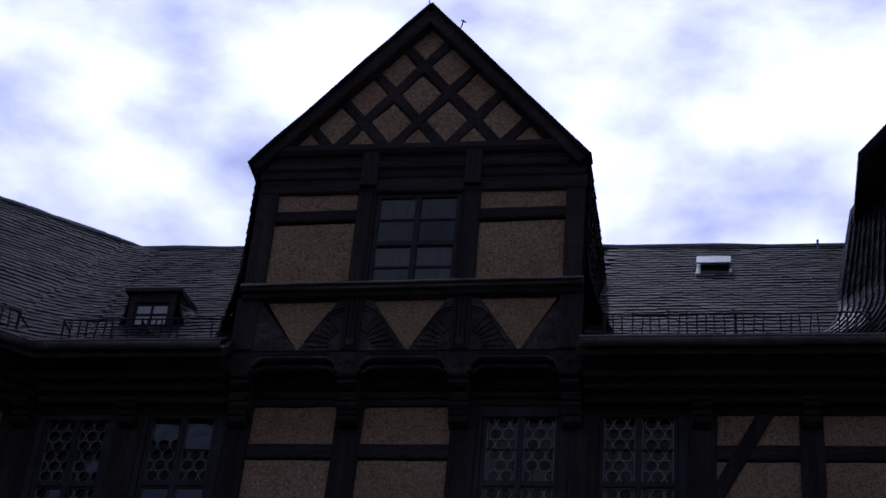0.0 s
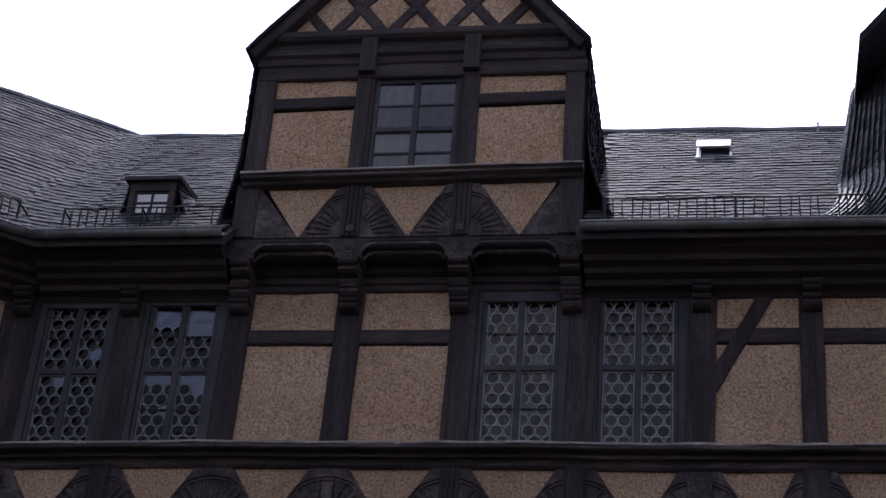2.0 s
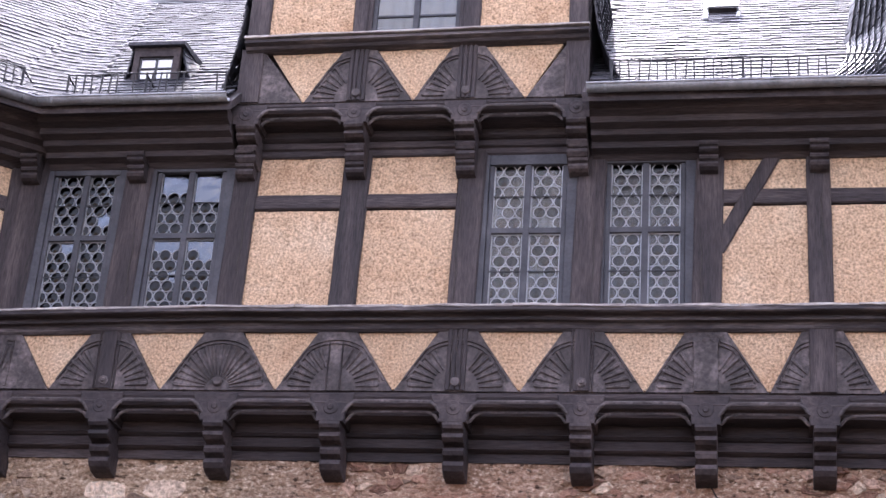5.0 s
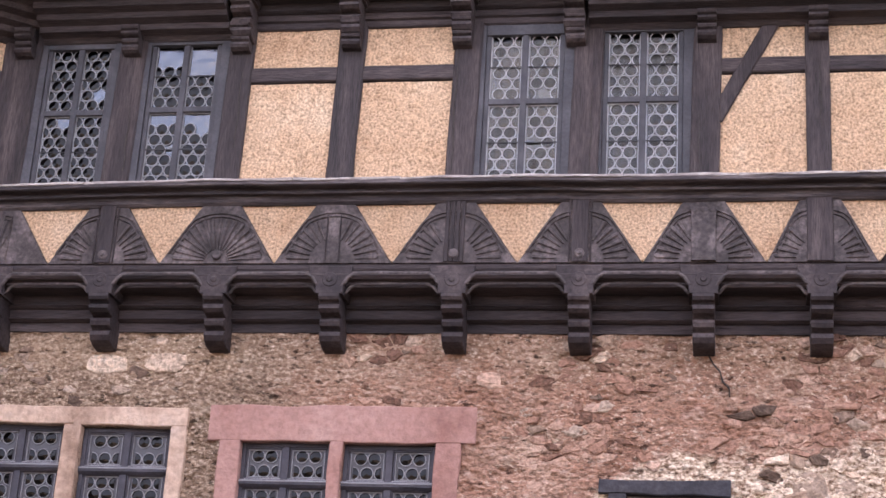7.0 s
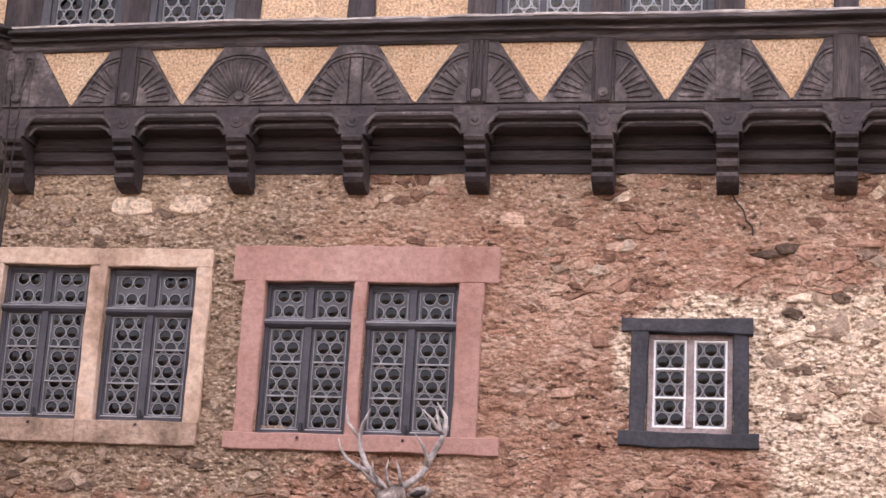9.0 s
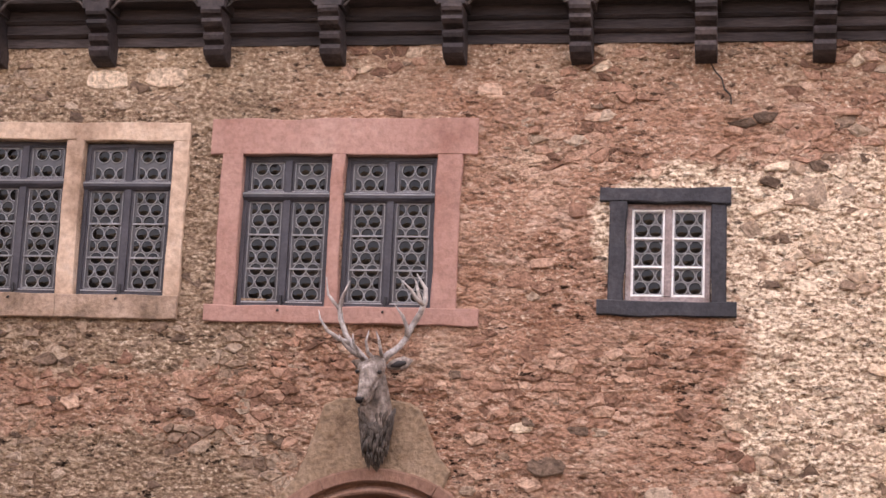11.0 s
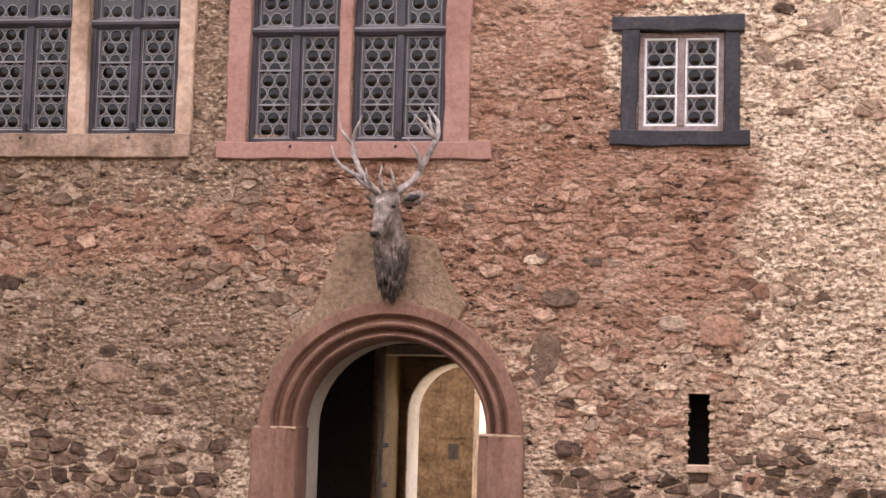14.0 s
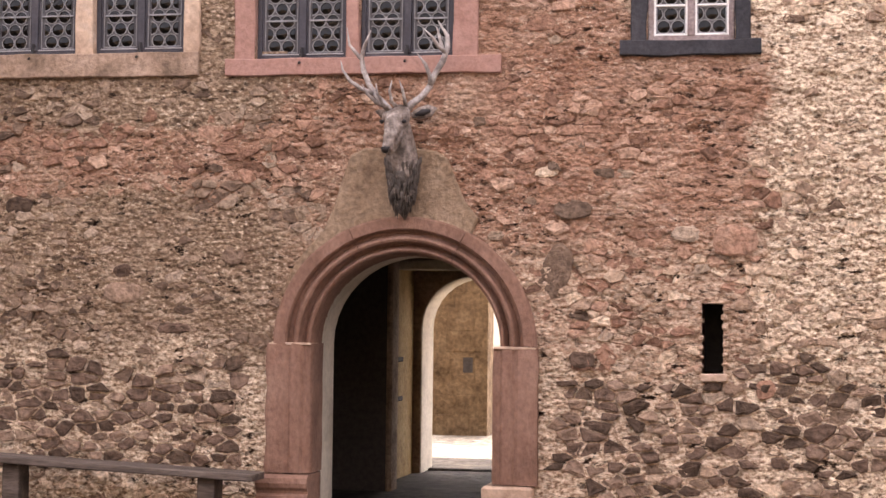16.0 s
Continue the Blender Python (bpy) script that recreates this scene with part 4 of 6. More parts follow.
        for c in range(crs):
            za, zb = 9.02 + c * (10.83 - 9.02) / crs, 9.02 + (c + 1) * (10.83 - 9.02) / crs
            def flare(z):
                return xe + sx * (0.015 + (0.14 if sx < 0 else 0.27) * max(0.0, (10.15 - z) / 1.1) ** 2.4 if z < 10.15 else 0.015)
            m = 26
            yy = [DF - 0.02 + (3.4 + 0.02) * k / m for k in range(m)]
            for k in range(m):
                y0, y1 = yy[k] + (c % 2) * 0.05, yy[k] + 0.128 + (c % 2) * 0.05
                if k == 0:
                    y0 = DF - 0.02
                xa, xb = flare(za) + sx * 0.022, flare(zb) + sx * 0.006
                t = rng.uniform(-0.004, 0.004)
                q = [(xa + t, y0 + 0.004, za), (xa + t, y1 - 0.02, za), (xa + t, y1 - 0.002, za + 0.03), (xb, y1 - 0.002, zb + 0.02), (xb, y0, zb + 0.02)]
                loft(bm, [[(x - sx * 0.01, y, z) for x, y, z in q], q])
        bmesh.ops.recalc_face_normals(bm, faces=bm.faces)
        part("slate_cheek", bm, SLATE_I, d, "small overlapping slates on the dormer cheek")["kind"] = "stuff"
        part("cheek_core", boxm(min(xe, xe - sx * 0.06), max(xe, xe - sx * 0.06), DF + 0.05, 3.2, 8.95, 10.84), OAK, d)
    part("gable_attic", boxm(-1.6, 1.25, 0.6, 0.7, 8.9, 10.9), DARK_ROOM, d)
    return d


dormer = build_dormer()

# ---- main roof and wing roof, in slate ----
SLOPE, EAVE_Y, EAVE_Z, RIDGE_Y = radians(42.75), -0.90, 8.87, 2.88
RIDGE_Z = EAVE_Z + math.tan(SLOPE) * (RIDGE_Y - EAVE_Y)
CORNER = Vector((-3.35, EAVE_Y, EAVE_Z))
WING = radians(38)                                # how far the wing turns towards the courtyard
wdir, win = Vector((-math.cos(WING), -math.sin(WING), 0)), Vector((-math.sin(WING), math.cos(WING), 0))
RIDGE_CORNER = Vector((-4.20, RIDGE_Y, RIDGE_Z))
VALLEY = (RIDGE_CORNER.x - CORNER.x) / (RIDGE_Y - EAVE_Y)   # the valley's lean in plan
WING_RUN = (RIDGE_CORNER - CORNER).dot(win)
WING_SLOPE = math.atan2(RIDGE_Z - EAVE_Z, WING_RUN)


def main_frame(u, v):
    """A place on the main roof: u along the eaves, v up the slope."""
    return Vector((u, EAVE_Y + v * math.cos(SLOPE), EAVE_Z + v * math.sin(SLOPE)))


def wing_frame(u, v):
    """The same on the wing: u out along its eaves from the corner."""
    p = CORNER + wdir * u + win * v * math.cos(WING_SLOPE)
    return Vector((p.x, p.y, EAVE_Z + v * math.sin(WING_SLOPE)))


ROOF_L = (RIDGE_Y - EAVE_Y) / math.cos(SLOPE)


def ridge_v(u):
    """How far up the slope the sagging ridge lies."""
    return ROOF_L - 0.0778 * (u + 4.2)


WING_L = WING_RUN / math.cos(WING_SLOPE)
roof = base("roof", (0, EAVE_Y, EAVE_Z), "steep grey slate roof with a swept valley", "roof", "structure")
bm = bmesh.new()
back_v = 1.6 / math.cos(SLOPE)
for sheet in ([main_frame(-3.35, 0), main_frame(-1.66, 0), main_frame(-1.66, ridge_v(-1.66)), RIDGE_CORNER], [main_frame(1.28, 0), main_frame(3.98, 0), main_frame(3.98, ridge_v(3.98)), main_frame(1.28, ridge_v(1.28))],
              [main_frame(-1.66, back_v), main_frame(1.28, back_v), main_frame(1.28, ridge_v(1.28)), main_frame(-1.66, ridge_v(-1.66))], [main_frame(3.98, back_v), main_frame(8.0, back_v), main_frame(8.0, ridge_v(8.0)), main_frame(3.98, ridge_v(3.98))],
              [wing_frame(0, 0), wing_frame(8.0, 0), wing_frame(8.0, WING_L), RIDGE_CORNER]):
    loft(bm, [[p - Vector((0, 0, 0.10)) for p in sheet], [p - Vector((0, 0, 0.015)) for p in sheet]])
bmesh.ops.recalc_face_normals(bm, faces=bm.faces)
part("roof_boarding", bm, OAK, roof)
# back slopes close the roof behind the ridges
bm = bmesh.new()
rl, rr_ = RIDGE_CORNER, main_frame(8.0, ridge_v(8.0))
bm.faces.new([bm.verts.new(p) for p in (rl, rr_, rr_ + Vector((0, 3.2, -3.0)), rl + Vector((-1, 3.2, -3.0)))])
wr = wing_frame(8.0, WING_L)
bm.faces.new([bm.verts.new(p) for p in (rl, wr, wr + win * 3.2 - Vector((0, 0, 3.0)), rl + Vector((-1, 3.2, -3.0)))])
part("back_slope", bm, SLATE_I, roof)
for a, b in ((rl, rr_), (rl, wr)):
    bm = bmesh.new()
    n = 24
    wand(bm, [a.lerp(b, k / n) + Vector((0, 0, 0.02 + 0.01 * math.sin(k * 2.1))) for k in range(n + 1)], [0.035] * (n + 1), 8)
    part("ridge_cap", bm, ZINC, roof, "dull metal ridge capping", smooth=True)


def slate_mesh(seed):
    r = random.Random(seed)
    w, h = 0.20, 0.235
    pts = [(-w / 2, h), (-w / 2, 0.045), (-w / 2 + 0.03, 0.012), (-0.02, 0.0 + r.uniform(-0.004, 0.004)), (w / 2 - 0.02, 0.008), (w / 2, 0.05), (w / 2, h)]
    bm = bmesh.new()
    loft(bm, [[(x, y, 0.0) for x, y in pts], [(x, y, 0.011) for x, y in pts]])
    bmesh.ops.recalc_face_normals(bm, faces=bm.faces)
    me = bpy.data.meshes.new("slate")
    bm.to_mesh(me)
    bm.free()
    me.materials.append(SLATE)
    return me


SLATES = [slate_mesh(k) for k in range(4)]
rng = random.Random(21)


def slate_places(frame_at, u0, u1, left_edge):
    """Courses of slates, each course slightly rising along the eaves, as German hand-cut roofs are."""
    out = []
    c = 0
    while c * 0.125 < ROOF_L - 0.02:
        v = c * 0.125
        n = int((u1 - u0) / 0.185) + 1
        for k in range(n):
            u = u0 + k * 0.185 + (c % 2) * 0.09 + rng.uniform(-0.008, 0.008)
            vv = v + 0.04 * math.sin(u * 1.3 + c * 0.4) + rng.uniform(-0.016, 0.016)
            if left_edge(u, vv):
                out.append((frame_at(u, vv), u, vv))
        c += 1
    return out


def lay(frame_at, u, v, lift=0.018):
    o = frame_at(u, v)
    ax = (frame_at(u + 0.1, v) - o).normalized()
    ay = (frame_at(u, v + 0.1) - o).normalized()
    if frame_at is wing_frame:
        ax = -ax
    az = ax.cross(ay)
    m = Matrix((ax, ay, az)).transposed().to_4x4()
    tilt = Matrix.Rotation(radians(-3.4 + rng.uniform(-1.4, 1.4)), 4, "X") @ Matrix.Rotation(radians(rng.uniform(-5, 5)), 4, "Z")
    return Matrix.Translation(o + az * lift) @ m @ tilt


def lay_field(name, places, frame_at, singles):
    rest_v, rest_f = [], []
    count = 0
    for o, u, v in places:
        m = lay(frame_at, u, v)
        me = SLATES[rng.randrange(4)]
        if count < singles and v < 2.4:
            ob = new("slate", me)
            ob.parent = roof
            ob.matrix_parent_inverse = roof.matrix_basis.inverted()
            ob.matrix_basis = m
            count += 1
        else:
            b0 = len(rest_v)
            rest_v += [m @ w.co for w in me.vertices]
            rest_f += [[b0 + i for i in p.vertices] for p in me.polygons]
    me = bpy.data.meshes.new(name)
    me.from_pydata([tuple(p) for p in rest_v], [], rest_f)
    me.materials.append(SLATE_I)
    ob = new(name, me)
    ob.parent = roof
    ob.matrix_parent_inverse = roof.matrix_basis.inverted()
    tagged(ob, "overlapping grey roof slates", kind="stuff")


# ---- eaves: moulded boards, brackets and gutters outside the dormer ----
EAVE = [(-0.30, 8.93), (-0.86, 8.93), (-0.87, 8.885), (-0.80, 8.87), (-0.78, 8.83), (-0.70, 8.81), (-0.69, 8.76), (-0.60, 8.745), (-0.585, 8.70), (-0.50, 8.68), (-0.49, 8.63), (-0.40, 8.615), (-0.36, 8.58), (-0.30, 8.58)]
EAVE = [(y, z - 0.07) for y, z in EAVE]
eaves = base("eaves_cornice", (0, -0.6, 8.6), "dark moulded timber eaves cornice with brackets", "cornice", "structure")
for a, b in ((-3.42, -1.72), (1.33, 3.98)):
    part("cornice_board", extrude_x(bmesh.new(), EAVE, a, b, 6), OAK_H, eaves)
for x in (-3.56, -2.59, 2.28, 3.16):
    bm = extrude_x(bmesh.new(), [(y * 0.72 - 0.30, 8.67 + v * 0.95) for y, v in ROLL], x - 0.085, x + 0.085)
    part("bracket", bm, OAK, eaves)
    bm = extrude_x(bmesh.new(), [(y * 0.5 - 0.36, 8.46 + v * 0.55) for y, v in ROLL], x - 0.075, x + 0.075)
    part("corbel", bm, OAK, eaves)
for x in (-1.62, -0.66, 0.28, 1.22):
    bm = extrude_x(bmesh.new(), [(y * 0.5 - 0.36, 8.46 + v * 0.55) for y, v in ROLL], x - 0.08, x + 0.08)
    part("corbel", bm, OAK, eaves)


def gutter(name, a, b, label):
    """A half-round gutter with a beaded lip and its hangers."""
    g = base(name, a, label, "gutter", group="eaves gutters")
    a, b = Vector(a), Vector(b)
    d = (b - a).normalized()
    s = Vector((d.y, -d.x, 0))
    r = 0.054
    angs = [math.pi * k / 10 for k in range(11)]
    prof = [(-math.cos(t) * r, -math.sin(t) * r) for t in angs] + [(math.cos(t) * (r - 0.006), -math.sin(t) * (r - 0.006)) for t in angs]
    bm = bmesh.new()
    n = max(2, int((b - a).length / 0.4))
    loft(bm, [[a.lerp(b, k / n) + s * u + Vector((0, 0, w + 0.004 * math.sin(k * 1.7))) for u, w in prof] for k in range(n + 1)])
    bmesh.ops.recalc_face_normals(bm, faces=bm.faces)
    part("trough", bm, ZINC, g, smooth=True)
    bm = bmesh.new()
    wand(bm, [a + s * r, (a + b) / 2 + s * r, b + s * r], [0.011] * 3, 8)
    part("bead", bm, ZINC, g)
    k = 0.15
    while k < (b - a).length:
        c = a + d * k
        bm = bmesh.new()
        loft(bm, [[c + d * e + s * u * 1.07 + Vector((0, 0, w * 1.07)) for u, w in prof[:11]] + [c + d * e + s * u * 1.02 + Vector((0, 0, w * 1.02)) for u, w in reversed(prof[:11])] for e in (-0.012, 0.012)])
        bmesh.ops.recalc_face_normals(bm, faces=bm.faces)
        part("hanger", bm, ZINC, g)
        k += 0.62
    return g


GY, GZ = -0.955, 8.875
gutter("gutter", (1.32, GY, GZ), (3.96, GY, GZ), "half-round grey zinc gutter along the eaves")
gutter("gutter", (-3.37, GY, GZ), (-1.68, GY, GZ), "half-round grey zinc gutter beside the dormer")
wa = CORNER + Vector((-0.02, -0.055, 0.005))
gutter("gutter", wa + wdir * 4.0, wa, "half-round grey zinc gutter along the wing eaves")


def snow_guard(name, frame_at, u0, u1, v, step, label):
    """A little fence of iron bars that holds back snow."""
    g = base(name, frame_at(u0, v), label, "snow guard", group="snow guards on the roof")
    up = Vector((0, 0, 1))
    for h in (0.03, 0.235):
        bm = bmesh.new()
        n = 6
        wand(bm, [frame_at(u0 + (u1 - u0) * k / n, v) + up * (h + 0.006 * math.sin(k * 2.3 + u0)) for k in range(n + 1)], [0.008] * (n + 1), 6)
        part("rail", bm, IRON, g)
    bm = bmesh.new()
    box(bm, -0.0055, 0.0055, -0.0055, 0.0055, 0.0, 0.24)
    me = bpy.data.meshes.new("bar")
    bm.to_mesh(me)
    bm.free()
    me.materials.append(IRON)
    u = min(u0, u1)
    r = random.Random(int(u0 * 10))
    while u < max(u0, u1):
        if r.random() > 0.08:
            ob = new("bar", me)
            ob.parent = g
            ob.matrix_parent_inverse = g.matrix_basis.inverted()
            ob.matrix_basis = Matrix.Translation(frame_at(u, v)) @ Matrix.Rotation(radians(r.uniform(-4, 4)), 4, "Y")
        u += step
    for u in (u0, (u0 + u1) / 2, u1):
        p = frame_at(u, v)
        bm = bmesh.new()
        wand(bm, [p + Vector((0, 0, 0.22)), p + Vector((0, 0.22, 0.20))], [0.009, 0.009], 6)
        wand(bm, [p - up * 0.05, p + up * 0.24], [0.011, 0.011], 6)
        part("stay", bm, IRON, g)


snow_guard("snow_guard", main_frame, 1.50, 3.62, 0.16, 0.075, "rusty iron snow guard above the gutter")
snow_guard("snow_guard", main_frame, -3.2, -1.78, 0.16, 0.075, "rusty iron snow guard beside the dormer")
snow_guard("snow_guard", wing_frame, 0.18, 2.4, 0.16, 0.075, "rusty iron snow guard on the wing roof")

# ---- the wing: a second house wall turning towards the courtyard ----
wing = base("wall_wing", (-3.72, -0.3, GROUND), "half-timbered wing wall over stone, turning towards the courtyard", "wall", "structure")


def wing_put(bm, off=Vector((0, 0, 0))):
    """Lays a mesh built along x (to the right of nought) out along the wing."""
    m = Matrix.Translation(WING_O) @ Matrix.Rotation(math.pi + WING, 4, "Z") @ Matrix.Diagonal((1, -1, 1, 1))
    bmesh.ops.transform(bm, verts=bm.verts, matrix=m)
    bmesh.ops.recalc_face_normals(bm, faces=bm.faces)
    return bm


WING_O = Vector((-3.68, FRONT, 0))
part("panel", wing_put(rough_panel([(0.09, 7.16), (0.9, 7.16), (0.9, 8.10), (0.09, 8.10)], 0.015, seed=31)), PLASTER, wing)
part("panel", wing_put(rough_panel([(0.09, 8.24), (0.9, 8.24), (0.9, 8.60), (0.09, 8.60)], 0.015, seed=32)), PLASTER, wing)
part("rail", wing_put(timber(bmesh.new(), (0.05, 8.17), (0.95, 8.17), 0.135, -0.008, 0.1)), OAK_H, wing)
part("post", wing_put(timber(bmesh.new(), (1.0, 7.0), (1.0, 8.7), 0.2, -0.02, 0.1)), OAK_V, wing)
part("corner_post", wing_put(timber(bmesh.new(), (0.03, 7.1), (0.03, 8.65), 0.12, -0.018, 0.1)), OAK_V, wing)
part("head_beam", wing_put(timber(bmesh.new(), (0.0, 8.66), (4.0, 8.66), 0.14, -0.012, 0.1)), OAK_H, wing)
part("sill_ledge", wing_put(extrude_x(bmesh.new(), [(y - FRONT, z) for y, z in ledge], -0.04, 4.0, 8)), OAK_GREY, wing)
part("cornice_board", wing_put(extrude_x(bmesh.new(), [(y - FRONT, z) for y, z in EAVE], -0.2, 4.0, 4)), OAK_H, wing)
part("filler_beam", wing_put(extrude_x(bmesh.new(), [(y - FRONT, 6.0 + z) for y, z in FILL], 0.0, 4.0, 4)), OAK_H, wing)
part("breast_board", wing_put(boxm(-0.02, 4.0, 0.0, 0.06, 6.46, 7.0)), OAK, wing)
part("upper_wall", wing_put(boxm(0.02, 4.0, 0.08, 0.3, 6.0, 8.9)), OAK, wing)
part("stone_wall", wing_put(boxm(0.02, 14.0, 0.36, 0.7, GROUND, 6.1)), MORTAR, wing)


# ---- windows with leaded crown-glass roundels ----
PITCH, ROUND = 0.108, 0.0495


def roundel_mesh(kind, mat):
    """A bull's-eye disc, swelling towards its middle; whole, or cut to one half."""
    a0, a1 = {"whole": (0, 2 * math.pi), "right": (-math.pi / 2, math.pi / 2), "left": (math.pi / 2, 3 * math.pi / 2)}[kind]
    n = 16 if kind == "whole" else 8
    bm = bmesh.new()
    c = bm.verts.new((0, -0.010, 0))
    rings = []
    for rr, y in ((0.35, -0.006), (0.72, -0.003), (1.0, 0.001)):
        m = n if kind == "whole" else n + 1
        rings.append([bm.verts.new((math.cos(a0 + (a1 - a0) * k / n) * ROUND * rr, y, math.sin(a0 + (a1 - a0) * k / n) * ROUND * rr)) for k in range(m)])
    m = len(rings[0])
    for k in range(m if kind == "whole" else m - 1):
        j = (k + 1) % m
        bm.faces.new((c, rings[0][k], rings[0][j]))
        for p, q in zip(rings, rings[1:]):
            bm.faces.new((p[k], q[k], q[j], p[j]))
    bmesh.ops.recalc_face_normals(bm, faces=bm.faces)
    me = bpy.data.meshes.new("roundel")
    bm.to_mesh(me)
    bm.free()
    me.materials.append(mat)
    for p in me.polygons:
        p.use_smooth = True
    return me


ROUNDELS = {(k, m): roundel_mesh(k, m) for k in ("whole", "left", "right") for m in (CROWN, CROWN_DARK)}
wrng = random.Random(5)


def ring_came(bm, cx, cz, y, kind):
    a0, a1 = {"whole": (0, 2 * math.pi), "right": (-math.pi / 2, math.pi / 2), "left": (math.pi / 2, 3 * math.pi / 2)}[kind]
    n = 14 if kind == "whole" else 7
    sec = [(ROUND - 0.0015, 0.004), (ROUND - 0.0015, -0.006), (ROUND + 0.0055, -0.006), (ROUND + 0.0055, 0.004)]
    rings = [[(cx + math.cos(a) * r, y + d, cz + math.sin(a) * r) for r, d in sec] for a in (a0 + (a1 - a0) * k / n for k in range(n + 1))]
    loft(bm, rings, caps=False)


def leaded_light(win, x0, x1, z0, z1, y, skip=0.0, lead=LEAD, plain_top=0, start=0, disc=CROWN_DARK, pane=DUSTY):
    """One glazed light: a sheet of small glass pieces, roundels in offset rows, the lead between them."""
    part("pane", boxm(x0, x1, y + 0.006, y + 0.010, z0, z1), pane, win)
    bm = bmesh.new()
    cx = (x0 + x1) / 2
    rows = max(1, int((z1 - z0 - 2 * ROUND) / (PITCH * 0.87) + 1.15))
    pz = (z1 - z0 - 2 * ROUND - 0.008) / max(1, rows - 1)
    half = (x1 - x0) / 2
    for r in range(rows):
        cz = z0 + ROUND + 0.004 + r * pz
        if (r + start) % 2 == 0:
            spots = [(cx - PITCH / 2, "whole"), (cx + PITCH / 2, "whole")]
        else:
            spots = [(cx, "whole")]
            if half > PITCH:
                spots += [(cx - PITCH - 0.004, "right"), (cx + PITCH + 0.004, "left")]
        for px, kind in spots:
            if r >= rows - plain_top or wrng.random() < skip:
                continue
            ring_came(bm, px, cz, y, kind)
            ob = new("roundel", ROUNDELS[kind, disc])
            ob.parent = win
            ob.matrix_parent_inverse = win.matrix_basis.inverted()
            ob.matrix_basis = Matrix.Translation((px, y, cz)) @ Matrix.Rotation(radians(wrng.uniform(-3, 3)), 4, "X") @ Matrix.Rotation(radians(wrng.uniform(-3, 3)), 4, "Z")
    for a, b in ((x0, x0 + 0.009), (x1 - 0.009, x1)):
        box(bm, a, b, y - 0.008, y + 0.005, z0, z1)
    for a, b in ((z0, z0 + 0.009), (z1 - 0.009, z1)):
        box(bm, x0, x1, y - 0.008, y + 0.005, a, b)
    bmesh.ops.recalc_face_normals(bm, faces=bm.faces)
    part("lead_came", bm, lead, win, "pale lead strips round the glass")


def frame_bars(bm, x0, x1, z0, z1, y, w, d, bars_x=(), bars_z=(), bw=None):
    """Outer frame and glazing bars of a casement, as butted strips."""
    bw = bw or w
    box(bm, x0, x0 + w, y, y + d, z0, z1, 0.004)
    box(bm, x1 - w, x1, y, y + d, z0, z1, 0.004)
    box(bm, x0 + w, x1 - w, y + 0.002, y + d - 0.002, z0, z0 + w, 0.004)
    box(bm, x0 + w, x1 - w, y + 0.002, y + d - 0.002, z1 - w, z1, 0.004)
    for x in bars_x:
        box(bm, x - bw / 2, x + bw / 2, y - 0.006, y + d - 0.004, z0 + w, z1 - w, 0.004)
    for z in bars_z:
        box(bm, x0 + w, x1 - w, y - 0.003, y + d - 0.006, z - bw / 2, z + bw / 2, 0.004)
    return bm


def timber_window(name, x0, x1, z0, z1, curtain, plain=(), skip=0.0, label=""):
    w = base(name, ((x0 + x1) / 2, FRONT, z0), label, "window", "structure")
    y = FRONT + 0.02
    part("window_casing", frame_bars(bmesh.new(), x0 - 0.05, x1 + 0.05, z0, z1, y - 0.02, 0.095, 0.13), GREY_OAKP, w)
    xm, zm = (x0 + x1) / 2, z0 + (z1 - z0) * 0.52
    part("window_frame", frame_bars(bmesh.new(), x0 + 0.045, x1 - 0.045, z0 + 0.02, z1 - 0.045, y, 0.038, 0.06, (xm,), (zm,), 0.052), GREY_OAKP, w, "grey painted casement with cross bars")
    k = 0
    for a, b in ((z0 + 0.058, zm - 0.026), (zm + 0.026, z1 - 0.083)):
        for c, e in ((x0 + 0.083, xm - 0.026), (xm + 0.026, x1 - 0.083)):
            leaded_light(w, c, e, a, b, y + 0.03, skip, lead=LEAD if curtain else LEAD_DULL, plain_top=dict(plain).get(k, 0), start=k, disc=CROWN if curtain else CROWN_DARK, pane=PANE if curtain else SKY_PANE)
            part("saddle_bar", boxm(c, e, y + 0.018, y + 0.028, (a + b) / 2 - 0.005, (a + b) / 2 + 0.005), IRON, w)
            k += 1
    if curtain:
        bm = bmesh.new()
        n = 60
        rings = [[(x0 + 0.05 + (x1 - x0 - 0.1) * i / n, y + 0.14 + 0.018 * math.sin(i * 0.9) + 0.01 * math.sin(i * 0.37), z) for z in (z0, z1)] for i in range(n + 1)]
        loft(bm, rings, caps=False, closed=False)
        part("curtain", bm, CURTAIN, w, "pale curtain behind the glass", smooth=True)


timber_window("window_1", -3.42, -2.73, 7.115, 8.555, False, {2: 0, 3: 0}.items(), 0.02, "leaded roundel window in grey frame with dark room behind")
timber_window("window_2", -2.48, -1.77, 7.125, 8.575, False, {2: 2, 3: 3, 0: 1, 1: 1}.items(), 0.03, "leaded roundel window with some plain panes mirroring sky")
timber_window("window_3", 0.425, 1.165, 7.14, 8.59, True, {}.items(), 0.03, "leaded roundel window with a pale curtain")
timber_window("window_4", 1.40, 2.135, 7.14, 8.59, True, {}.items(), 0.0, "leaded roundel window with a pale curtain, tall grey frame")

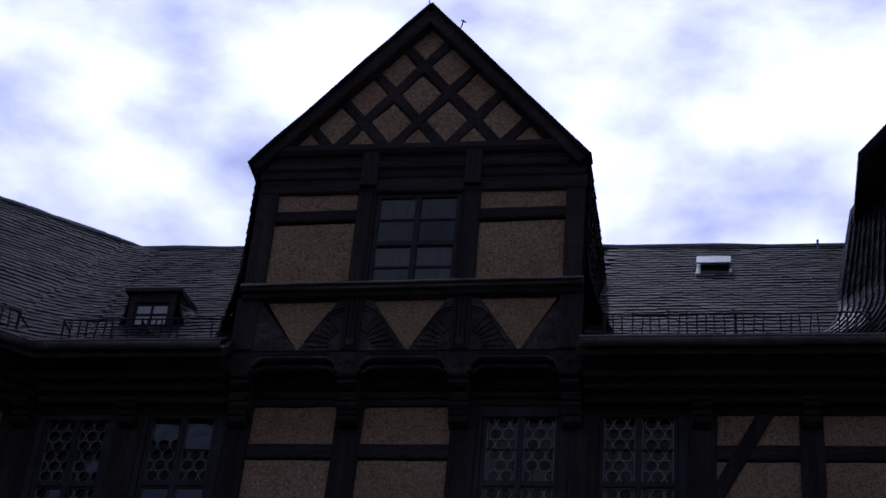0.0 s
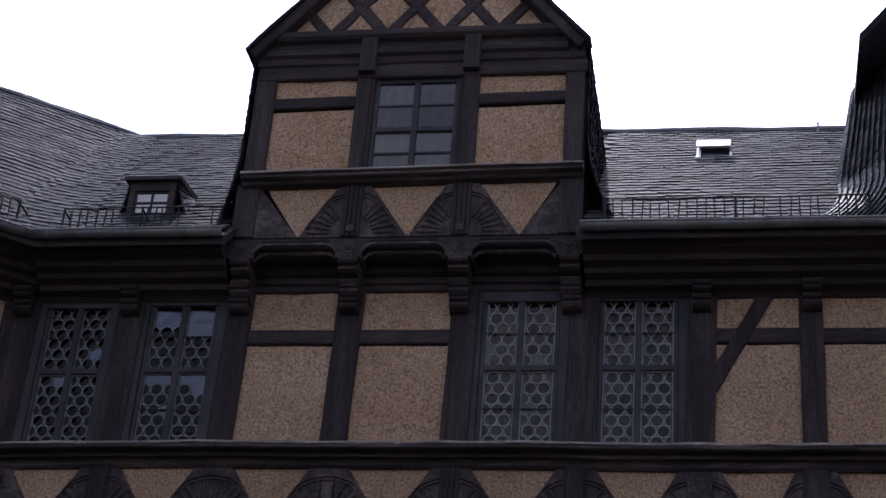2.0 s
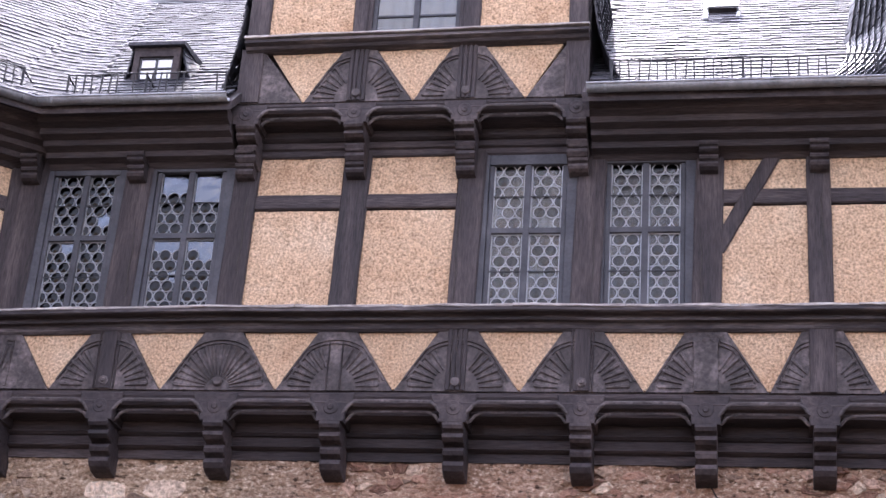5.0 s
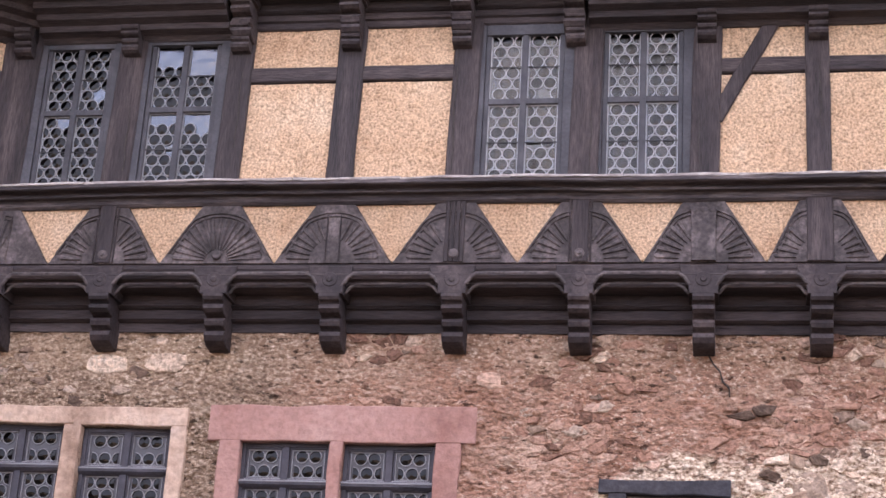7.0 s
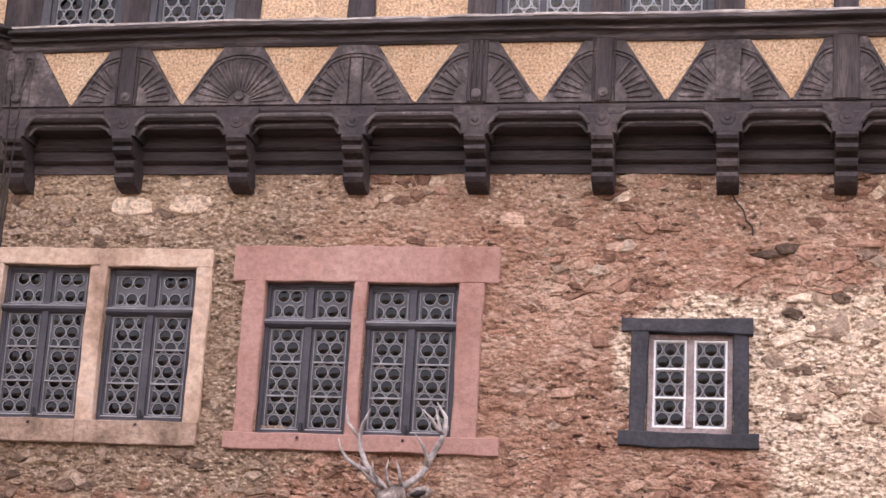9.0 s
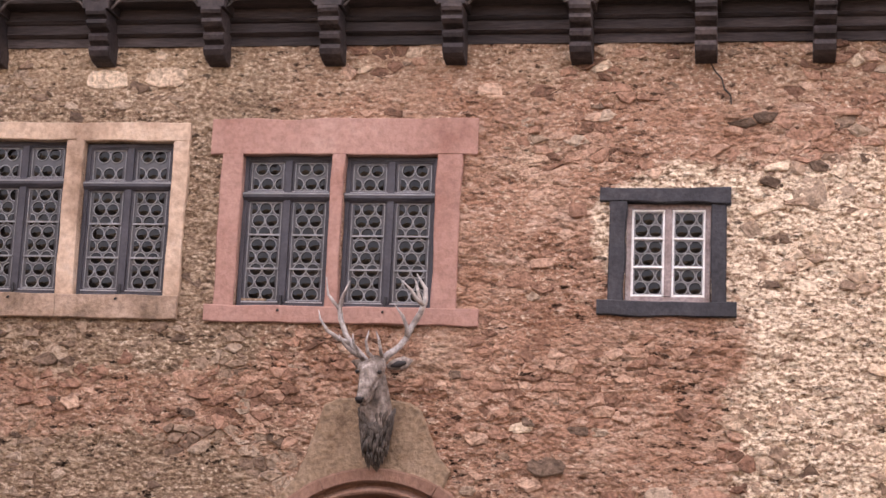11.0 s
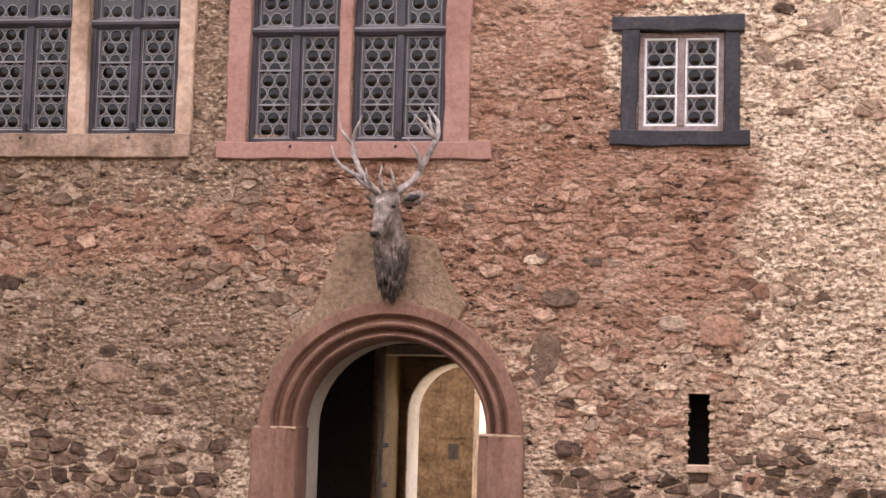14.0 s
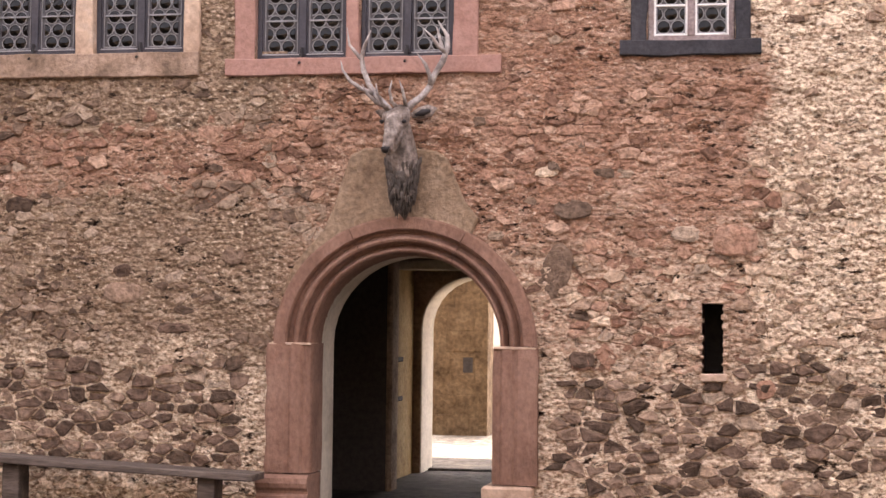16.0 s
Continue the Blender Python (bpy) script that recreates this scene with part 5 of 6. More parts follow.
# dormer window: plain panes in a grey frame
w = base("window_5", (-0.2, DF, 9.62), "grey eight-pane dormer window with plain old glass", "window", "structure")
part("window_casing", frame_bars(bmesh.new(), -0.62, 0.21, 9.54, 10.62, DF - 0.004, 0.035, 0.12), OAK_V, w)
part("window_frame", frame_bars(bmesh.new(), -0.585, 0.175, 9.565, 10.585, DF + 0.02, 0.036, 0.05, (-0.205,), (10.06,), 0.05), GREY_OAKP, w)
for a, b in ((-0.549, -0.23), (-0.18, 0.139)):
    for c, e in ((9.601, 10.035), (10.085, 10.549)):
        part("glazing_bar", boxm(a, b, DF + 0.03, DF + 0.05, (c + e) / 2 - 0.011, (c + e) / 2 + 0.011, 0.003), GREY_OAKP, w)
        for f, g in ((c, (c + e) / 2 - 0.011), ((c + e) / 2 + 0.011, e)):
            part("pane", boxm(a, b, DF + 0.040, DF + 0.044, f, g), PANE, w)
bm = bmesh.new()
loft(bm, [[(-0.58 + 0.75 * i / 40, DF + 0.085 + 0.012 * math.sin(i * 1.1), z) for z in (9.57, 10.58)] for i in range(41)], caps=False, closed=False)
part("curtain", bm, CURTAIN, w, "pale curtain behind the glass", smooth=True)


def stone_window(name, x0, x1, z0, z1, label, zt):
    """A dark casement window set in stone: transom, two leaves, six leaded lights."""
    w = base(name, ((x0 + x1) / 2, 0.0, z0), label, "window", "structure")
    y = 0.05
    xm = (x0 + x1) / 2
    part("window_frame", frame_bars(bmesh.new(), x0, x1, z0, z1, y, 0.036, 0.07, (xm,), (), 0.058), GREY_PAINT, w, "blue-grey painted window frame")
    bm = bmesh.new()
    extrude_x(bm, [(y - 0.028, zt + 0.012), (y - 0.028, zt - 0.012), (y - 0.005, zt - 0.035), (y + 0.05, zt - 0.035), (y + 0.05, zt + 0.035), (y - 0.005, zt + 0.035)], x0 - 0.018, x1 + 0.018)
    part("transom", bm, GREY_PAINT, w)
    for a, b in ((x0 + 0.036, xm - 0.029), (xm + 0.029, x1 - 0.036)):
        for c, e, st in ((z0 + 0.036, zt - 0.03, 0), (zt + 0.03, z1 - 0.036, 1)):
            leaf = boxm(a, b, y + 0.01, y + 0.05, c, c + 0.02, 0.003)
            box(leaf, a, b, y + 0.01, y + 0.05, e - 0.014, e, 0.003)
            box(leaf, a, a + 0.015, y + 0.012, y + 0.05, c + 0.02, e - 0.014, 0.003)
            box(leaf, b - 0.015, b, y + 0.012, y + 0.05, c + 0.02, e - 0.014, 0.003)
            part("casement", leaf, GREY_PAINT, w)
            # thin pale strip along the lower edge of the leaf
            part("lower_strip", boxm(a, b, y + 0.002, y + 0.011, c + 0.002, c + 0.011, 0.002), LEAD, w, "thin pale strip along the lower edge")
            leaded_light(w, a + 0.015, b - 0.015, c + 0.02, e - 0.014, y + 0.032, 0.0, lead=LEAD_DULL, start=st)
            if e - c > 0.5:
                for q in (0.33, 0.66):
                    zz = c + (e - c) * q
                    part("saddle_bar", boxm(a + 0.02, b - 0.02, y + 0.012, y + 0.024, zz - 0.007, zz + 0.007), LEAD_DULL, w)
    bm = bmesh.new()
    wand(bm, [(xm, y - 0.02, z0 + 0.09), (xm, y - 0.035, z0 + 0.02), (xm, y - 0.075, z0 - 0.03), (xm + 0.004, y - 0.12, z0 - 0.045)], [0.012, 0.013, 0.013, 0.009], 8)
    part("window_hook", bm, IRON, w, "dark iron hook under the mullion")
    # thin pale strip along the top of the transom
    bm = extrude_x(bmesh.new(), [(y - 0.033, zt + 0.017), (y - 0.033, zt + 0.008), (y - 0.026, zt + 0.007), (y - 0.02, zt + 0.02), (y - 0.026, zt + 0.023)], x0 - 0.022, x1 + 0.022)
    part("transom_strip", bm, LEAD_DULL, w, "thin pale strip along the top of the transom")


stone_window("window_6", -3.66, -2.90, 3.94, 5.22, "dark-framed leaded window set in beige sandstone", 4.87)
stone_window("window_7", -2.75, -1.99, 3.94, 5.20, "dark-framed leaded window set in beige sandstone", 4.85)
stone_window("window_8", -1.40, -0.665, 3.87, 5.10, "dark-framed leaded window set in pink stone", 4.77)
stone_window("window_9", -0.56, 0.18, 3.87, 5.09, "dark-framed leaded window set in pink stone", 4.765)


def rough_block(x0, x1, z0, z1, y0=-0.035, y1=0.05, wob=0.006, seed=0.0, ch=0.008):
    """A dressed stone with slightly uneven arrises."""
    bm = bmesh.new()
    horiz = (x1 - x0) > (z1 - z0)
    if horiz:
        timber(bm, (x0, (z0 + z1) / 2), (x1, (z0 + z1) / 2), z1 - z0, y0, y1, wob, ch, 0.07, seed)
    else:
        timber(bm, ((x0 + x1) / 2, z0), ((x0 + x1) / 2, z1), x1 - x0, y0, y1, wob, ch, 0.07, seed)
    return bm


bf = base("stone_window_frame", (-2.75, 0, 3.75), "weathered beige sandstone frame round two windows", "window frame", "structure")
for k, d_ in enumerate(((-3.80, -2.82, 5.22, 5.365), (-2.82, -1.85, 5.205, 5.36), (-3.80, -3.66, 3.93, 5.22), (-2.90, -2.75, 3.93, 5.21), (-1.99, -1.855, 3.93, 5.205))):
    part("stone", rough_block(*d_, wob=0.012, seed=k * 2.2), BEIGE_SAND, bf)
for k, d_ in enumerate(((-3.82, -2.88, 3.745, 3.935), (-2.875, -1.86, 3.74, 3.935))):
    part("sill", rough_block(*d_, y0=-0.05, wob=0.012, seed=k * 2.2 + 20), STAINED_SAND, bf)
pf = base("stone_window_frame", (-0.55, 0, 3.74), "smooth pink-painted stone frame round two windows", "window frame", "structure")
for k, d_ in enumerate(((-1.67, 0.50, 5.095, 5.39), (-1.575, -1.40, 3.86, 5.10), (-0.665, -0.56, 3.86, 5.098), (0.18, 0.38, 3.86, 5.098))):
    part("stone", rough_block(*d_, y0=-0.026, wob=0.014, seed=k * 1.7), PINK_PAINT, pf)
part("sill", rough_block(-1.635, 0.56, 3.735, 3.872, y0=-0.045, wob=0.010, seed=8), PINK_PAINT, pf)

# small window in black timbers
sw = base("window_10", (2.0, 0, 3.85), "small leaded window in heavy black timber surround", "window", "structure")
for nm, d_, s in (("lintel", (1.47, 2.465, 4.72, 4.835), 1), ("sill", (1.465, 2.515, 3.84, 3.955), 2), ("jamb", (1.545, 1.67, 3.955, 4.722), 3), ("jamb", (2.318, 2.435, 3.955, 4.722), 4)):
    part(nm, rough_block(*d_, y0=-0.05 if nm != "jamb" else -0.04, y1=0.10, wob=0.022, seed=s), BLACK_WOOD, sw, "rough black timber")
part("window_frame", frame_bars(bmesh.new(), 1.672, 2.316, 3.957, 4.72, 0.03, 0.042, 0.06, (1.994,), (), 0.054), ROSE_WOOD, sw, "faded rose-brown wooden frame")
for a, b in ((1.714, 1.967), (2.021, 2.274)):
    bm = frame_bars(bmesh.new(), a, b, 3.999, 4.678, 0.036, 0.017, 0.04, (), (4.228, 4.45), 0.016)
    part("casement", bm, WHITE, sw, "thin white painted casement")
    for k, (c, e) in enumerate(((4.016, 4.22), (4.236, 4.442), (4.458, 4.661))):
        leaded_light(sw, a + 0.017, b - 0.017, c, e, 0.06, lead=LEAD_DULL, start=k)

# slit opening: dark hollow with ragged stone edge
sl = base("wall_slit", (2.165, 0, 1.46), "narrow dark slit opening in the rubble wall", "opening", "structure")
for nm, d_ in (("reveal", (2.05, 2.085, 1.46, 1.985)), ("reveal", (2.245, 2.28, 1.46, 1.985)), ("reveal", (2.05, 2.28, 1.985, 2.02)), ("reveal", (2.05, 2.28, 1.425, 1.46))):
    part(nm, boxm(d_[0], d_[1], 0.02, 0.62, d_[2], d_[3]), MORTAR, sl)
part("dark_back", boxm(2.05, 2.28, 0.62, 0.68, 1.4, 2.05), DARK_ROOM, sl)
srng = random.Random(3)
for k in range(7):
    z = 1.50 + k * 0.068
    part("edge_stone", boxm(2.075 - srng.uniform(0.0, 0.03), 2.088 + srng.uniform(0.0, 0.018), -0.02, 0.05, z, z + srng.uniform(0.02, 0.05), 0.008), MORTAR, sl)
    part("edge_stone", boxm(2.242 - srng.uniform(0.0, 0.018), 2.26 + srng.uniform(0, 0.03), -0.02, 0.05, z + 0.02, z + srng.uniform(0.04, 0.065), 0.008), MORTAR, sl)
part("slit_sill", rough_block(2.08, 2.27, 1.40, 1.462, y0=-0.03, seed=5), BEIGE_SAND, sl)

# ---- gateway of red sandstone ----
gate = base("gateway", (ARCH_X, 0, GROUND), "round-arched red sandstone gateway with moulded archivolt", "gateway", "structure")
# profile across the arch ring: (radius, y)
RING = [(1.03, 0.06), (1.03, -0.05), (1.015, -0.06), (0.935, -0.064), (0.922, -0.045), (0.915, 0.005), (0.895, 0.02), (0.878, -0.01), (0.868, -0.036), (0.85, -0.048), (0.832, -0.036), (0.822, 0.03), (0.805, 0.07), (0.79, 0.045), (0.778, 0.015), (0.762, 0.004), (0.747, 0.02), (0.735, 0.08), (0.725, 0.30), (1.03, 0.30)]


def voussoir(a0, a1, seed):
    bm = bmesh.new()
    n = max(3, int((a1 - a0) / 0.09))
    rings = []
    for k in range(n + 1):
        a = a0 + (a1 - a0) * k / n
        j = noise.noise(Vector((a * 5, seed, 0))) * 0.008
        rings.append([(ARCH_X - math.cos(a) * (r + (j if r > 1.0 else 0)), y, ARCH_Z + 0.02 + math.sin(a) * (r + (j if r > 1.0 else 0)) * (0.96 if True else 1)) for r, y in RING])
    loft(bm, rings)
    bmesh.ops.recalc_face_normals(bm, faces=bm.faces)
    return bm


g_ = 0.003
for k, (a, b) in enumerate(((0.0, 1.13), (1.13, 2.06), (2.06, math.pi))):
    part("voussoir", voussoir(a + g_, b - g_, k * 3.1), RED_SAND, gate)


def pillar(x_in, x_out, z0, z1, seed):
    """A gate post of one stone with a worn hollow along its inner arris."""
    s = 1 if x_in > x_out else -1
    wd = abs(x_in - x_out)
    prof = [(0, 0.30), (0, -0.055), (0.02, -0.065), (wd * 0.42, -0.068), (wd * 0.50, -0.052), (wd * 0.56, -0.066), (wd * 0.76, -0.066), (wd * 0.82, -0.045), (wd * 0.88, -0.05), (wd * 0.97, -0.03), (wd, 0.0), (wd, 0.30)]
    rings = []
    n = 14
    for k in range(n + 1):
        z = z0 + (z1 - z0) * k / n
        e = 0.012 if k in (0, n) else 0.0
        rings.append([(x_out + s * (u + (noise.noise(Vector((z * 4, u * 3, seed))) * 0.006 if u > 0.01 else noise.noise(Vector((z * 5, seed, 2))) * 0.012)), y + e * 0.6, z) for u, y in prof])
    bm = loft(bmesh.new(), rings)
    bmesh.ops.recalc_face_normals(bm, faces=bm.faces)
    return bm


part("jamb_stone", pillar(-0.895, -1.255, 0.645, 1.645, 1), RED_SAND, gate)
part("jamb_stone", pillar(0.515, 0.865, 0.60, 1.632, 7), RED_SAND, gate)
for x0, x1, z in ((-1.235, -0.905, 1.640), (0.53, 0.85, 1.628)):
    part("mortar_joint", rough_block(x0, x1, z - 0.006, z + 0.010, y0=-0.060, y1=0.2, wob=0.006, seed=x0, ch=0.003), BEIGE_SAND, gate, "pale mortar joint")
base_prof = [(0.30, 0.635), (-0.075, 0.635), (-0.115, 0.61), (-0.125, 0.57), (-0.115, 0.535), (-0.09, 0.51), (-0.085, 0.49), (-0.11, 0.47), (-0.11, 0.18), (0.30, 0.18)]
part("jamb_base", extrude_x(bmesh.new(), base_prof, -1.31, -0.90, 4), RED_SAND, gate, "moulded sandstone base")
part("jamb_base", boxm(0.45, 0.84, -0.10, 0.30, 0.18, 0.59, 0.02), BEIGE_SAND, gate, "pale worn base stone")
# smooth render shoulder over the arch that carries the stag
bm = bmesh.new()
sh = [(-1.17, 2.02), (-1.04, 2.28), (-0.82, 2.54), (-0.74, 2.72), (-0.66, 2.95), (-0.60, 3.10), (-0.50, 3.16), (-0.20, 3.17), (0.06, 3.15), (0.15, 3.08), (0.22, 2.90), (0.28, 2.74), (0.40, 2.62), (0.34, 2.48), (0.0, 2.60), (-0.2, 2.615), (-0.54, 2.54), (-0.91, 2.28), (-1.10, 2.0)]
sh = [(x + noise.noise(Vector((x * 6, z * 6, 0))) * 0.03, z + noise.noise(Vector((x * 6, z * 6, 4))) * 0.03) for x, z in sh]
loft(bm, [[(x, 0.03, z) for x, z in sh], [(x, -0.022, z) for x, z in sh], [(-0.2 + (x + 0.2) * 0.975, -0.034, 2.6 + (z - 2.6) * 0.975) for x, z in sh]])
bmesh.ops.recalc_face_normals(bm, faces=bm.faces)
bmesh.ops.triangulate(bm, faces=[f for f in bm.faces if len(f.verts) > 4])
part("render_shoulder", bm, SMOOTH_RENDER, gate, "smooth grey-brown render over the arch")
# ---- stag's head over the gate: one plain carved form ----
def stag():
    bm = bmesh.new()

    def tube(pts, radii, sides=12, sx=1.0):
        rings = []
        pts = [Vector(p) for p in pts]
        for i, p in enumerate(pts):
            t = (pts[min(i + 1, len(pts) - 1)] - pts[max(i - 1, 0)]).normalized()
            u = t.cross(Vector((0.11, 1, 0.2)).normalized())
            u = u.normalized() if u.length > 0.05 else Vector((1, 0, 0))
            v = t.cross(u)
            ru, rv = radii[i] if isinstance(radii[i], tuple) else (radii[i], radii[i])
            rings.append([p + u * math.cos(a) * ru + v * math.sin(a) * rv for a in (2 * math.pi * k / sides for k in range(sides))])
        loft(bm, rings)

    # neck and breast
    tube([(-0.165, -0.06, 2.62), (-0.165, -0.12, 2.68), (-0.165, -0.17, 2.80), (-0.165, -0.19, 2.94), (-0.165, -0.22, 3.07), (-0.17, -0.27, 3.19), (-0.18, -0.31, 3.30), (-0.185, -0.32, 3.37)],
         [(0.02, 0.03), (0.085, 0.08), (0.125, 0.12), (0.135, 0.14), (0.12, 0.14), (0.105, 0.12), (0.095, 0.10), (0.04, 0.05)], 16)
    hide = len(bm.faces)
    # shaggy tufts of the mane
    r = random.Random(8)
    for k in range(150):
        a, z = r.uniform(-1.9, 1.9), r.uniform(2.66, 3.03)
        q = min(1.0, 0.35 + (z - 2.62) / 0.22)
        x, y = -0.165 + math.sin(a) * 0.14 * q, -0.175 - math.cos(a) * 0.155 * q
        tube([(x, y + 0.02, z + 0.05), (x, y - 0.006, z), (x + r.uniform(-0.014, 0.014), y + 0.004, z - r.uniform(0.04, 0.08))], [0.010, 0.017, 0.003], 5)
    mane = len(bm.faces)
    # skull and muzzle, facing the courtyard
    tube([(-0.165, -0.22, 3.38), (-0.167, -0.29, 3.385), (-0.169, -0.345, 3.34), (-0.171, -0.395, 3.265), (-0.174, -0.44, 3.185), (-0.177, -0.475, 3.125), (-0.179, -0.50, 3.095), (-0.18, -0.505, 3.075)],
         [(0.05, 0.05), (0.085, 0.075), (0.094, 0.085), (0.070, 0.072), (0.050, 0.058), (0.043, 0.048), (0.040, 0.036), (0.022, 0.02)], 16)
    tube([(-0.172, -0.36, 3.20), (-0.176, -0.42, 3.12), (-0.178, -0.46, 3.07)], [0.055, 0.042, 0.02], 10)
    for sx in (-1, 1):   # brows and cheeks
        tube([(-0.168 + sx * 0.04, -0.35, 3.40), (-0.17 + sx * 0.075, -0.385, 3.365), (-0.172 + sx * 0.082, -0.40, 3.32)], [0.016, 0.024, 0.008], 8)
        tube([(-0.17 + sx * 0.06, -0.36, 3.28), (-0.172 + sx * 0.05, -0.41, 3.20), (-0.175 + sx * 0.03, -0.45, 3.13)], [0.02, 0.024, 0.012], 8)
    tube([(-0.085, -0.26, 3.38), (-0.03, -0.24, 3.40), (0.045, -0.22, 3.42), (0.10, -0.21, 3.44)], [(0.018, 0.02), (0.045, 0.02), (0.050, 0.014), (0.006, 0.004)], 10)
    tube([(-0.25, -0.26, 3.38), (-0.31, -0.25, 3.40), (-0.37, -0.23, 3.42)], [(0.018, 0.02), (0.04, 0.018), (0.006, 0.004)], 10)
    skull = len(bm.faces)
    for sx in (-1, 1):   # eyes and nostrils
        tube([(-0.171 + sx * 0.078, -0.395, 3.325), (-0.172 + sx * 0.088, -0.412, 3.318), (-0.172 + sx * 0.088, -0.418, 3.314)], [0.010, 0.017, 0.004], 8)
        tube([(-0.179 + sx * 0.022, -0.505, 3.115), (-0.18 + sx * 0.026, -0.535, 3.105)], [0.014, 0.006], 8)
    tube([(-0.18, -0.51, 3.10), (-0.18, -0.535, 3.09), (-0.18, -0.54, 3.085)], [0.03, 0.026, 0.008], 10)
    tube([(-0.06, -0.262, 3.385), (0.0, -0.252, 3.402), (0.055, -0.238, 3.42)], [(0.01, 0.01), (0.03, 0.012), (0.012, 0.006)], 8)
    dark = len(bm.faces)
    # antlers: a beam and its tines on each side
    y = -0.27
    tube([(-0.245, y, 3.41), (-0.30, y + 0.0, 3.47), (-0.37, y + 0.03, 3.54), (-0.43, y + 0.05, 3.63), (-0.475, y + 0.05, 3.74), (-0.485, y + 0.03, 3.83), (-0.455, y, 3.92), (-0.40, y - 0.03, 4.03)], [0.03, 0.027, 0.024, 0.022, 0.021, 0.019, 0.015, 0.004], 9)
    tube([(-0.485, y + 0.03, 3.82), (-0.53, y + 0.02, 3.87), (-0.575, y, 3.93), (-0.595, y, 4.06)], [0.017, 0.015, 0.011, 0.003], 8)
    tube([(-0.38, y + 0.03, 3.55), (-0.47, y - 0.02, 3.585), (-0.55, y - 0.07, 3.64), (-0.60, y - 0.10, 3.72), (-0.615, y - 0.10, 3.79)], [0.02, 0.018, 0.015, 0.010, 0.003], 8)
    tube([(-0.29, y, 3.455), (-0.345, y - 0.06, 3.475), (-0.40, y - 0.12, 3.53), (-0.435, y - 0.15, 3.60)], [0.02, 0.016, 0.012, 0.003], 8)
    tube([(-0.255, y, 3.42), (-0.29, y - 0.08, 3.46), (-0.325, y - 0.13, 3.54), (-0.33, y - 0.14, 3.61)], [0.018, 0.015, 0.011, 0.003], 8)
    tube([(-0.125, y, 3.42), (-0.08, y + 0.0, 3.47), (-0.01, y + 0.03, 3.53), (0.04, y + 0.05, 3.60), (0.085, y + 0.05, 3.70), (0.145, y + 0.04, 3.80), (0.185, y + 0.02, 3.90), (0.185, y, 3.98), (0.12, y - 0.04, 4.09)], [0.03, 0.027, 0.025, 0.024, 0.024, 0.024, 0.021, 0.016, 0.004], 9)
    tube([(0.17, y + 0.02, 3.86), (0.12, y - 0.02, 3.90), (0.085, y - 0.05, 3.96), (0.015, y - 0.07, 4.03)], [0.018, 0.016, 0.012, 0.003], 8)
    tube([(0.15, y, 3.88), (0.125, y + 0.03, 3.95), (0.105, y + 0.05, 4.02), (0.09, y + 0.06, 4.06)], [0.016, 0.013, 0.010, 0.003], 8)
    tube([(0.05, y + 0.05, 3.61), (0.055, y - 0.0, 3.68), (0.03, y - 0.06, 3.76), (-0.03, y - 0.10, 3.84)], [0.02, 0.018, 0.014, 0.003], 8)
    tube([(-0.12, y, 3.43), (-0.12, y - 0.08, 3.48), (-0.125, y - 0.14, 3.56), (-0.15, y - 0.15, 3.63)], [0.018, 0.015, 0.011, 0.003], 8)
    tube([(-0.17, y, 3.42), (-0.215, y - 0.10, 3.47), (-0.225, y - 0.14, 3.55), (-0.205, y - 0.15, 3.63)], [0.018, 0.015, 0.011, 0.003], 8)
    for v in bm.verts:   # the muzzle turns a little aside, and the breast narrows to a point
        if 3.04 < v.co.z < 3.42 and v.co.y < -0.29:
            v.co.x += 0.20 * (v.co.y + 0.29)
        if v.co.z < 3.05:
            f = 1 - 0.42 * min(1.0, (3.05 - v.co.z) / 0.42)
            v.co.x = -0.165 + (v.co.x + 0.165) * f * 0.93
    bm.faces.ensure_lookup_table()
    for a, b, slot in ((hide, mane, 2), (skull, dark, 3), (dark, len(bm.faces), 1)):
        for f in bm.faces[a:b]:
            f.material_index = slot
    bmesh.ops.recalc_face_normals(bm, faces=bm.faces)
    return bm


stag_ob = put("stag_head_sculpture", stag(), ANTLER, smooth=True)
for m_ in (HORN, MANE, EYE_DARK):
    stag_ob.data.materials.append(m_)
tagged(stag_ob, "grey-brown sculpted stag's head with antlers over the gateway", "sculpture")

# ---- bench of a plank on posts ----
bench = base("bench", (-2.4, -0.35, GROUND), "weathered plank bench on short posts against the wall", "bench")
bm = bmesh.new()
timber(bm, (-4.2, 0.765), (-1.22, 0.635), 0.05, -0.52, -0.18, 0.006, 0.008, 0.15, 3)
part("seat_plank", bm, PLANK, bench)
for x in (-3.92, -3.18, -1.60):
    z = 0.735 - (x + 4.2) * 0.0436
    part("leg", boxm(x - 0.07, x + 0.07, -0.44, -0.24, GROUND, z, 0.008), PLANK, bench)

# ---- small things on the roof ----
hatch = base("roof_hatch", main_frame(2.34, 3.2), "small white-framed roof hatch in the slates", "roof hatch")


def on_roof(bm, u, v, lift=0.0):
    o = main_frame(u, v)
    ay, ax = (main_frame(u, v + 0.1) - o).normalized(), Vector((1, 0, 0))
    m = Matrix((ax, ay, ax.cross(ay))).transposed().to_4x4()
    bmesh.ops.transform(bm, verts=bm.verts, matrix=Matrix.Translation(o) @ m @ Matrix.Translation((0, 0, lift)))
    return bm


